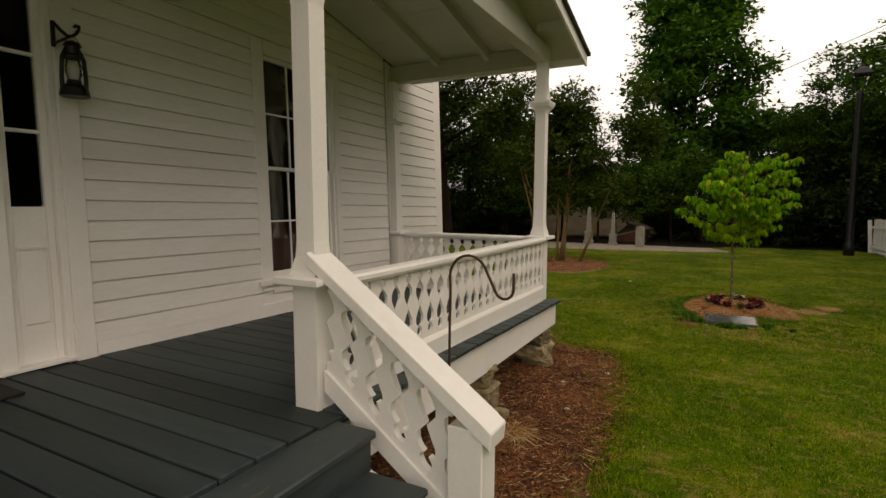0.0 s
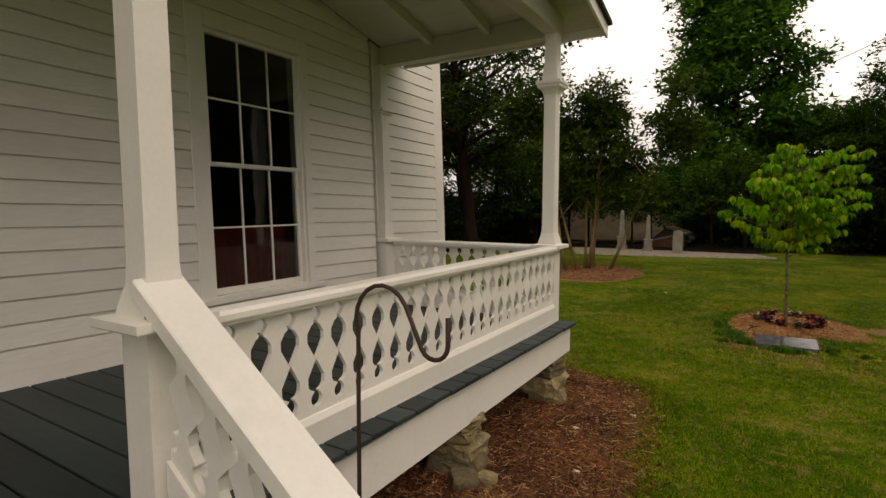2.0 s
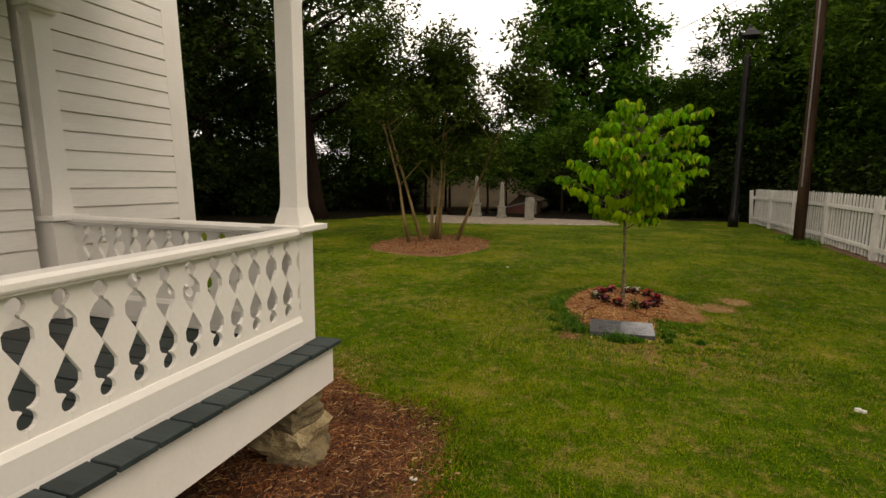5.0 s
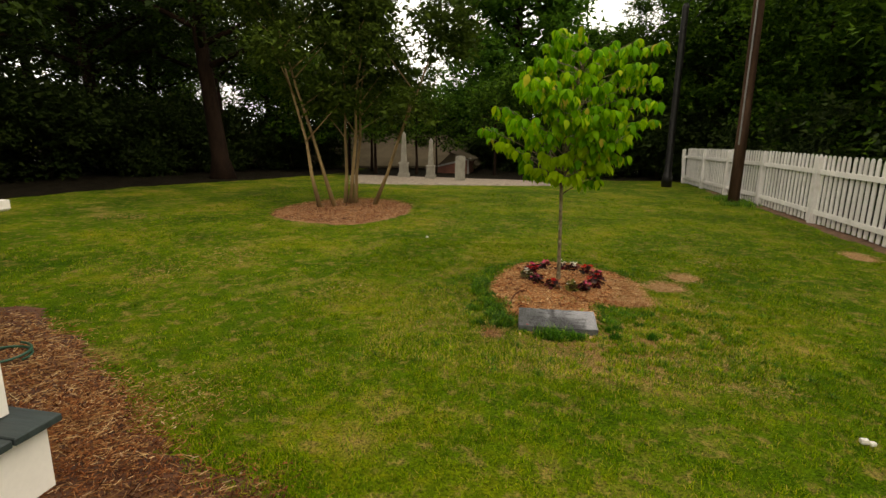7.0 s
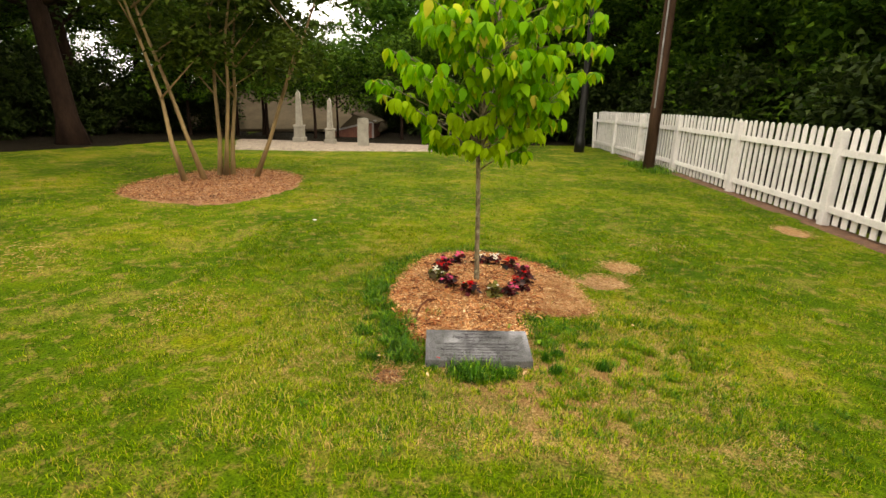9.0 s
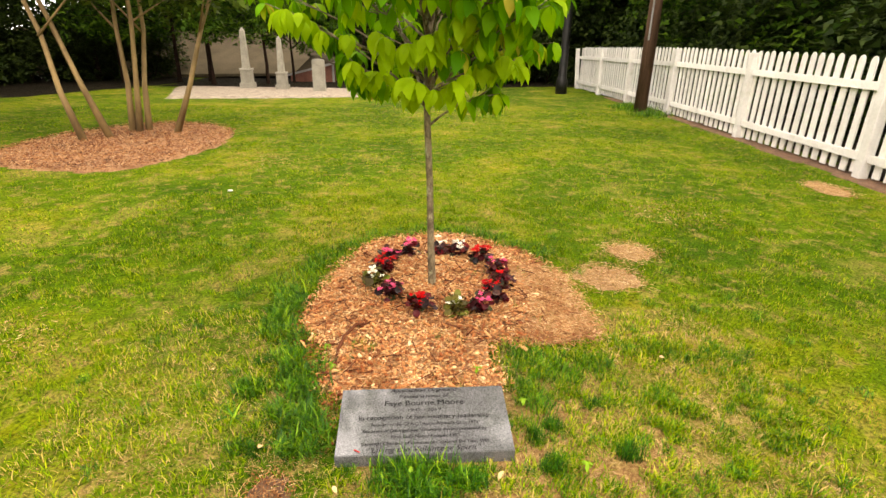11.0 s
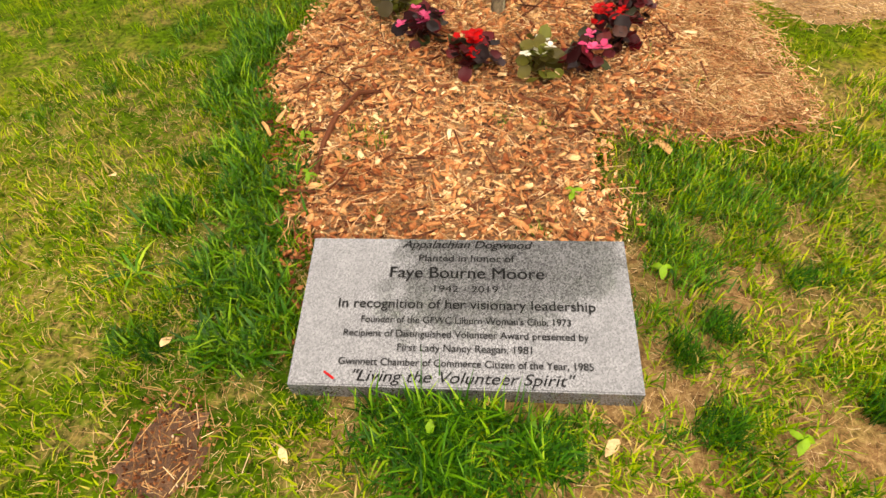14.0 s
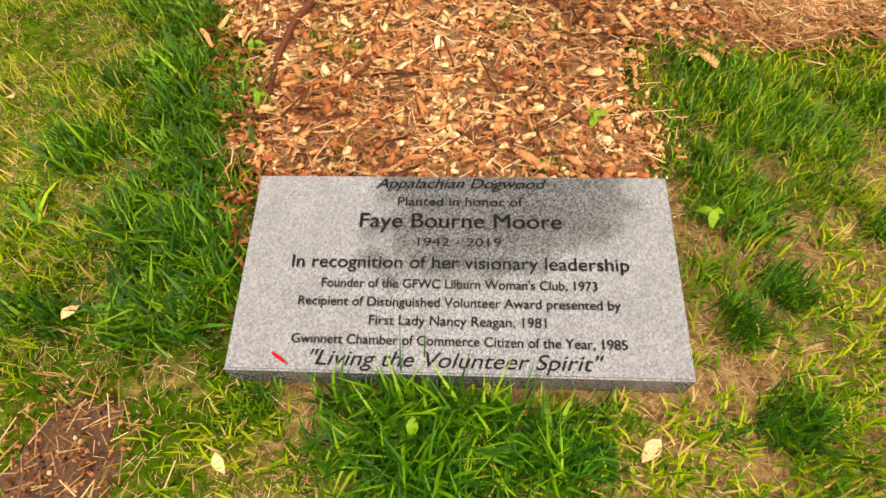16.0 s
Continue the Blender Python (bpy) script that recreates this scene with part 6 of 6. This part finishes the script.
NEAR_BED = [(-2.6, 1.8), (-0.95, 2.0), (-1.0, 4.0), (-1.15, 5.4), (-1.45, 6.6), (-2.2, 6.7), (-3.4, 7.5), (-3.6, 6.0), (-2.6, 5.8)]
scatter_chips("bed_litter", NEAR_BED, 14000, (0.012, 0.06), (0.004, 0.017), BEDCHIPS, 4, "brown bark litter beside the porch", fray=0.09)
scatter_chips("shredded_bark", NEAR_BED, 9000, (0.03, 0.1), (0.0014, 0.0036), BEDCHIPS, 44, "red-brown shredded bark matted beside the porch", 0.018, 0.2, 0.002, 0.1)
scatter_chips("dry_straw", NEAR_BED, 2600, (0.04, 0.12), (0.0015, 0.003), STRAW, 5, "thin dry stalks on the mulch by the porch", 0.016, 0.15, 0.002)
FAR_BED = [(-6.0, 8.55), (-4.6, 8.25), (-3.2, 7.35), (-2.3, 6.7), (-3.2, 6.4), (-4.3, 7.25), (-6.0, 7.4)]
scatter_chips("bed_litter", FAR_BED, 7000, (0.012, 0.06), (0.004, 0.015), BEDCHIPS, 41, "brown bark litter past the porch corner", fray=0.12)
scatter_chips("dry_straw", FAR_BED, 3000, (0.04, 0.12), (0.0012, 0.0026), STRAW, 42, "thin dry stalks past the porch corner", 0.014, 0.15, 0.002, 0.12)
scatter_chips("bed_litter", NEAR_BED, 5000, (0.008, 0.035), (0.003, 0.01), BEDCHIPS, 43, "litter strewn past the bed's edge into grass", fray=0.22)
for ring in BARE_RINGS[:7]:
    scatter_chips("dry_straw", ring, 1600, (0.015, 0.05), (0.001, 0.002), STRAW, 6, "thin dry stalks on bare ground", 0.006, 0.15, 0.0012, 0.05)
scatter_chips("soil_crumbs", SOIL_RING, 450, (0.002, 0.009), (0.002, 0.008), BEDCHIPS, 17, "crumbs of brown soil", 0.004, 0.4, 0.006, 0.02)
scatter_chips("dry_straw", SOIL_RING, 160, (0.02, 0.07), (0.001, 0.0018), STRAW, 18, "a few dry stalks on bare soil", 0.01, 0.2, 0.0012, 0.05)
for i, (x, y, ra, rb, n) in enumerate(((-8.7, 13.5, 0.7, 0.35, 700), (-5.1, 10.2, 0.4, 0.5, 700), (-4.6, 10.9, 0.35, 0.5, 600), (-4.9, 11.4, 0.4, 0.3, 500), (-2.75, 7.3, 0.55, 0.4, 1600), (-2.5, 10.1, 0.5, 0.35, 800), (-2.3, 14.6, 0.45, 0.5, 700), (2.3, 12.5, 0.5, 0.4, 600))):
    spot = [(x + ra * math.cos(a), y + rb * math.sin(a)) for a in np.linspace(0, 2 * math.pi, 9)[:-1]]
    scatter_chips("dry_straw", spot, n // 2, (0.02, 0.05), (0.0016, 0.003), STRAW, 90 + i, "dry tan stalks lying in the mown lawn", 0.006, 0.2, 0.0015, 0.12)
bx, by = -1.68, 3.32
rs = random.Random(6)
bm = bmesh.new()
for k in range(260):
    a = rs.uniform(0, 6.28)
    ln = rs.uniform(0.14, 0.4)
    p = Vector((rs.uniform(-0.05, 0.05), rs.uniform(-0.05, 0.05), 0.0))
    e = p + Vector((ln * math.cos(a), ln * math.sin(a), rs.uniform(0.01, 0.08)))
    md = p.lerp(e, 0.5) + Vector((0, 0, rs.uniform(0.03, 0.08)))
    tube(bm, [p, md, e], [0.0045, 0.004, 0.0015], 4)
dead = part("dead_clump", bm, STRAW)
dead.location, dead.scale = (bx, by, gz(bx, by) + 0.01), (0.75, 0.75, 0.6)
tagged(dead, "flattened clump of dead tan leaf blades", "dead plant")

HOUSE_RING = [(-12.3, -9.2), (-2.0, -9.2), (-2.0, 1.5), (-1.0, 1.5), (-2.0, 6.0), (-4.2, 7.2), (-12.3, 7.2)]
GRAVE_RING = [(-7.0, 22.0), (-4.5, 22.5), (-1.5, 23.5), (0.2, 24.3), (-0.6, 26.2), (-8.6, 26.2)]


def blades(name, x, y, height, width, material, seed, label, lean=0.5, litter=0.0, simple=False):
    """Bent blades of grass at the given places; simple: one pointed sliver each."""
    rng = np.random.default_rng(seed)
    n = len(x)
    h = np.broadcast_to(height, (n,)) * rng.uniform(0.5, 1.25, n)
    w = width * rng.uniform(0.7, 1.3, n)
    a = rng.uniform(0, 6.283, n)
    dx, dy = np.cos(a), np.sin(a)
    ln = np.abs(rng.normal(lean, 0.35, n))
    flat = rng.random(n) < litter
    ln[flat] = rng.uniform(1.2, 2.0, flat.sum())
    up = h / np.sqrt(1 + ln ** 2)
    out = up * ln
    z = ground_z(x, y) - 0.004
    sx, sy = -dy * w / 2, dx * w / 2
    b0 = np.stack([x - sx, y - sy, z], -1)
    b1 = np.stack([x + sx, y + sy, z], -1)
    mx, my, mz = x + dx * out * 0.38, y + dy * out * 0.38, z + up * 0.62
    m0 = np.stack([mx - sx * 0.8, my - sy * 0.8, mz], -1)
    m1 = np.stack([mx + sx * 0.8, my + sy * 0.8, mz], -1)
    tp = np.stack([x + dx * out, y + dy * out, z + up * 0.95], -1)
    if simple:
        return tagged(part(name, raw_mesh(np.stack([b0, b1, tp], 1).reshape(-1, 3), np.arange(n * 3), 3, material)), label, "grass", kind="stuff")
    v = np.stack([b0, b1, m1, m0, tp], 1).reshape(-1, 3)
    f = np.array([[0, 1, 2], [0, 2, 3], [3, 2, 4]])
    faces = (f[None] + (np.arange(n) * 5)[:, None, None]).reshape(-1)
    return tagged(part(name, raw_mesh(v, faces, 3, material)), label, "grass", kind="stuff")


def lawn_points(x0, x1, y0, y1, clumps, each, spread_r, seed, thin=0.5, scale=2.2, hole=None):
    """Places for blades on the lawn, in small clumps, thinned in patches and kept off beds and stone."""
    rng = np.random.default_rng(seed)
    n = int((x1 - x0) * (y1 - y0) * clumps)
    cx, cy = rng.uniform(x0, x1, n), rng.uniform(y0, y1, n)
    f = 0.6 * value_noise(cx, cy, scale, 3) + 0.4 * value_noise(cx, cy, scale * 3.1, 4)
    ok = rng.random(n) < np.clip((f - thin + 0.32) * 2.4, 0.12, 1)
    if hole:
        ok &= ~((cx > hole[0]) & (cx < hole[1]) & (cy > hole[2]) & (cy < hole[3]))
    x = np.repeat(cx[ok], each)
    y = np.repeat(cy[ok], each)
    x, y = x + rng.normal(0, spread_r, len(x)), y + rng.normal(0, spread_r, len(y))
    keep = np.ones(len(x), bool)
    for ring, soft in ((DOG_RING, 0.02), (MYR_RING, 0.06), (PORCH_RING, 0.12), (MARK, 0.0), (HOUSE_RING, 0.0), (GRAVE_RING, 0.05), (SOIL_RING, 0.04), (FOOT_RING, 0.05)):
        keep &= ~inside(ring, x + rng.normal(0, 1, len(x)) * soft, y + rng.normal(0, 1, len(x)) * soft)
    for i, ring in enumerate(BARE_RINGS):
        keep &= ~inside(ring, x + rng.normal(0, 0.03, len(x)), y + rng.normal(0, 0.03, len(x))) | (rng.random(len(x)) < (0.12 if i < 2 else 0.45 if i < 7 else 0.6))
    return x[keep], y[keep]


NEAR = (-1.75, 1.75, 8.35, 10.5)
MIDDLE = (-2.8, 3.0, 7.2, 13.0)
blades("grass", *lawn_points(-1.4, 4.6, 2.5, 7.2, 330, 12, 0.03, 5, 0.46, 1.6), 0.036, 0.0042, BLADES, 17, "mown green lawn grass by the porch", 0.85, 0.08)
ep = np.array(PORCH_RING)
er = np.random.default_rng(50)
ek = er.integers(0, len(ep), 3600)
et = er.random((3600, 1))
ec = np.repeat((ep[ek] * (1 - et) + ep[(ek + 1) % len(ep)] * et) + er.normal(0, 0.13, (3600, 2)), 10, axis=0)
ec = ec + er.normal(0, 0.022, ec.shape)
ec = ec[(ec[:, 0] > -1.75 - 0.9 * (ec[:, 1] - 6.2).clip(0)) & (ec[:, 1] > 2.0)]
blades("grass", ec[:, 0], ec[:, 1], 0.05, 0.0045, BLADES, 51, "ragged grass along the bed's edge", 0.9, 0.15)
LEFT, RIGHT = (-1.75, -0.45, 8.35, 10.5), (-0.45, 1.75, 8.35, 10.5)
blades("grass", *lawn_points(*LEFT, 700, 13, 0.02, 1, 0.44, 3.5), 0.048, 0.0038, TURF, 11, "short green lawn grass", 0.9, 0.15)
blades("grass", *lawn_points(*RIGHT, 850, 14, 0.015, 6, 0.59, 5.0), 0.046, 0.0042, TURF, 14, "short green lawn grass in thin clumps", 0.9, 0.15)
blades("dry_thatch", *lawn_points(*LEFT, 900, 12, 0.05, 8, 0.45, 3.0), 0.045, 0.0016, STRAW, 15, "tangled dry tan thatch between the grass", 3.2, 0.0, True)
blades("dry_thatch", *lawn_points(*RIGHT, 1150, 12, 0.05, 9, 0.2, 3.0), 0.05, 0.0018, STRAW, 16, "tangled dry tan thatch between the grass", 3.2, 0.0, True)
blades("grass", *lawn_points(*MIDDLE, 380, 13, 0.022, 2, 0.44, hole=NEAR), 0.04, 0.004, BLADES, 12, "mown green lawn grass", 0.85, 0.1)
blades("grass", *lawn_points(-8.0, 5.3, 2.5, 20.5, 72, 13, 0.035, 3, 0.42, 1.4, hole=MIDDLE), 0.042, 0.0075, BLADES, 13, "mown green lawn grass further off", 0.85, 0.08, True)


def tufts(spots, per, spread_r, height, width, seed, label):
    rng = np.random.default_rng(seed)
    px, py = [], []
    for cx, cy, s in spots:
        n = int(per * s)
        px.append(cx + rng.normal(0, spread_r * s, n))
        py.append(cy + rng.normal(0, spread_r * s, n))
    x, y = np.concatenate(px), np.concatenate(py)
    ok = ~inside(MARK, x, y)
    blades("grass_tuft", x[ok], y[ok], height, width, LUSH, seed, label, 0.85)


rt = random.Random(8)
rim = [(0.95 * math.cos(a) * rt.uniform(0.92, 1.15), 10.85 + 1.08 * math.sin(a) * rt.uniform(0.95, 1.1), rt.uniform(0.6, 1.1)) for a in np.linspace(0.5, 3.5, 44)]


def thick_grass(blobs, density, height, width, material, seed, label, lean=0.75):
    """Thick grass within soft oval patches (x, y, half width, half depth), growing ragged at the rims."""
    rng = np.random.default_rng(seed)
    px, py = [], []
    for cx, cy, ra, rb in blobs:
        n = int(density * math.pi * ra * rb)
        a, d = rng.uniform(0, 6.283, n), np.sqrt(rng.random(n)) * rng.uniform(0.7, 1.25, n)
        px.append(cx + ra * d * np.cos(a))
        py.append(cy + rb * d * np.sin(a))
    x, y = np.concatenate(px), np.concatenate(py)
    clump = 0.55 * value_noise(x, y, 9.0, 61) + 0.45 * value_noise(x, y, 24.0, 62)
    ok = ~inside(MARK, x, y) & (clump > 0.3) & (rng.random(len(x)) < np.where(inside(DOG_RING, x, y), 0.25, 1.0))
    h = height * np.interp(clump[ok], [0.3, 0.7], [0.55, 1.2])
    blades("grass_tuft", x[ok], y[ok], h, width, material, seed, label, lean)


EDGE_LEFT = [(-0.6, 9.42, 0.13, 0.13), (-0.66, 9.62, 0.14, 0.16), (-0.68, 9.86, 0.15, 0.17), (-0.78, 10.12, 0.15, 0.15), (-0.93, 10.36, 0.11, 0.16), (-0.95, 10.6, 0.1, 0.2), (-0.93, 9.75, 0.08, 0.07), (-0.86, 9.34, 0.06, 0.04)]
EDGE_RIGHT = [(0.52, 9.97, 0.16, 0.12), (0.44, 9.8, 0.09, 0.14), (0.66, 9.86, 0.12, 0.09), (0.5, 9.63, 0.08, 0.07), (0.85, 9.95, 0.1, 0.06), (0.46, 10.09, 0.1, 0.05)]
FRONT = [(-0.1, 9.215, 0.2, 0.03), (-0.07, 9.15, 0.19, 0.06), (-0.06, 9.09, 0.14, 0.04), (0.13, 9.16, 0.08, 0.05)]
thick_grass(EDGE_LEFT, 22000, 0.066, 0.0048, LUSH, 21, "lush dark green grass at the bed's edge")
thick_grass(EDGE_LEFT, 2200, 0.1, 0.008, LUSH, 31, "broad coarse green blades at the bed's edge", 1.1)
thick_grass(EDGE_RIGHT, 14000, 0.058, 0.0042, LUSH, 22, "lush green grass beside the marker")
thick_grass(FRONT, 16000, 0.075, 0.0042, NEEDLE, 25, "dark green grass at the marker's foot", 0.7)
thick_grass(FRONT, 7000, 0.085, 0.0048, LUSH, 24, "long dark green grass before the marker", 0.8)
thick_grass([(-0.13, 9.226, 0.17, 0.014), (0.03, 9.222, 0.06, 0.012)], 15000, 0.13, 0.005, LUSH, 38, "long blades leaning over the marker's edge", 0.65)
thick_grass(FRONT, 1500, 0.13, 0.006, LUSH, 34, "long arching blades before the marker", 1.0)
NEEDLES = [(-0.41, 9.2, 0.045, 0.04), (0.17, 9.2, 0.06, 0.045), (0.47, 9.24, 0.05, 0.05), (0.52, 9.49, 0.05, 0.05), (0.43, 9.4, 0.04, 0.04), (-0.8, 9.33, 0.05, 0.035), (-0.6, 9.5, 0.05, 0.04), (0.75, 9.62, 0.05, 0.04), (0.82, 9.3, 0.05, 0.04), (0.72, 10.15, 0.05, 0.04), (-0.95, 10.0, 0.05, 0.05)]
thick_grass(NEEDLES, 42000, 0.07, 0.0026, NEEDLE, 35, "tight dark tufts of fine grass", 0.55)
clumps_r = [(rt.uniform(0.36, 1.75), rt.uniform(8.5, 10.2), rt.uniform(0.025, 0.075), rt.uniform(0.02, 0.06)) for _ in range(150)]
thick_grass(clumps_r, 8000, 0.05, 0.0042, LUSH, 36, "clumps of green grass standing in thatch", 0.8)
thick_grass([(q[0] + 0.02, q[1], q[2] * 1.3, q[3] * 1.3) for q in clumps_r], 8000, 0.05, 0.0042, BLADES, 37, "yellow-green clumps standing in thatch", 0.9)
tufts(rim, 70, 0.05, 0.07, 0.0042, 23, "taller green grass round the mulch rim")
tufts([(rt.uniform(-1.9, 2.2), rt.uniform(8.3, 11.8), rt.uniform(0.4, 0.9)) for _ in range(130)], 70, 0.03, 0.055, 0.0034, 25, "scattered green tufts in the lawn")
thick_grass([(-0.43, 10.11, 0.065, 0.05), (-0.38, 10.06, 0.04, 0.03)], 52000, 0.07, 0.0034, LUSH, 26, "small green tuft growing in the mulch", 0.7)
tufts([(rt.uniform(4.6, 5.2), rt.uniform(19.5, 22.5), 2.0) for _ in range(8)], 70, 0.1, 0.16, 0.012, 27, "tall weeds at the fence foot")


def crabgrass(x, y, seed):
    """A coarse grass plant: broad arching blades from one crown."""
    r = random.Random(seed)
    bm = bmesh.new()
    for k in range(12):
        a, ln, w = r.uniform(0, 6.28), r.uniform(0.06, 0.14), r.uniform(0.003, 0.0055)
        c, s = math.cos(a), math.sin(a)
        prev = None
        for f in (0, 0.25, 0.5, 0.75, 1.0):
            d, z, ww = ln * f * 0.9, ln * (0.75 * f - 0.62 * f * f), w * (1 - 0.9 * f ** 2)
            row = (bm.verts.new((c * d - s * ww, s * d + c * ww, z)), bm.verts.new((c * d + s * ww, s * d - c * ww, z)))
            if prev:
                bm.faces.new((prev[0], prev[1], row[1], row[0]))
            prev = row
    o = part("coarse_grass", bm, LUSH)
    o.location = (x, y, gz(x, y))
    tagged(o, "coarse broad-bladed green grass plant in the lawn", "grass plant", "coarse grass plants")


for i, (x, y) in enumerate(((-0.62, 9.45), (-0.56, 9.33), (-0.66, 9.38), (-0.2, 9.18), (-0.05, 9.17), (0.1, 9.19), (-0.95, 9.55))):
    crabgrass(x, y, 300 + i)


def fallen_leaf(x, y, size, material, yaw, seed, label, lift=0.03):
    bm = leaf_mesh(size, seed)
    o = part("fallen_leaf", bm, material)
    o.location = (x, y, gz(x, y) + lift)
    o.rotation_euler = (0.2, -0.15, yaw)
    tagged(o, label, "leaf", "fallen leaves")


for i, (x, y, s) in enumerate(((1.22, 10.0, 0.045), (-0.77, 9.33, 0.045), (-1.16, 9.88, 0.05), (0.26, 9.2, 0.05), (-0.42, 9.13, 0.04))):
    fallen_leaf(x, y, s, STRAW, i * 1.3, i, "small dry tan leaf lying in the grass")
for i, (x, y) in enumerate(((0.06, 10.1), (0.9, 10.16))):
    fallen_leaf(x, y, 0.1, BEDCHIPS, 0.6 + i, 20 + i, "brown curled dead leaf on the mulch", 0.03)
petal = part("red_petal_scrap", boxed(-0.015, 0.015, -0.0025, 0.0025, 0.0, 0.002, bevel=0.0008), REDPETAL)
petal.location, petal.rotation_euler = (-0.345, 9.275, -0.31), (0.17, 0.0, -0.55)
tagged(petal, "thin red scrap lying on the marker", "scrap")
def on_bed(points, lift):
    return [(x, y, gz(x, y) + h + lift) for x, y, h in points]


tw = part("twig", tube(bmesh.new(), on_bed([(-0.53, 9.82, 0.0), (-0.545, 9.93, 0.012), (-0.55, 10.05, 0.016), (-0.53, 10.17, 0.022), (-0.47, 10.25, 0.03), (-0.4, 10.26, 0.02), (-0.36, 10.24, 0.0)], 0.016), [0.003, 0.006, 0.009, 0.01, 0.009, 0.006, 0.003], 7), DARKBITS)
tagged(tw, "dark reddish crooked root lying on the mulch", "twig")


def seedling(x, y, seed):
    """A small weed: a stem with a few pairs of pointed leaves."""
    r = random.Random(seed)
    w = thing("seedling", "small bright green weed seedling in the bed", "weed", "weed seedlings", (x, y, gz(x, y) + 0.015))
    part("stem", tube(bmesh.new(), [(0, 0, -0.01), (0.004, 0.002, 0.03), (0.006, 0.0, 0.05)], [0.0018, 0.0015, 0.001], 5), LUSH, w)
    for k in range(6):
        leaf = part("leaf", mesh_of(leaf_mesh(r.uniform(0.022, 0.04), seed * 10 + k), LUSH), None, w)
        leaf.location, leaf.rotation_euler = (0.004, 0, 0.018 + 0.005 * k), (0, r.uniform(-0.4, 0.2), k * 2.2 + r.uniform(-0.3, 0.3))


for i, (x, y) in enumerate(((0.2, 9.87), (-0.56, 9.9), (-0.62, 10.08), (-0.12, 9.2), (0.6, 9.22), (0.4, 9.62))):
    seedling(x, y, 500 + i)
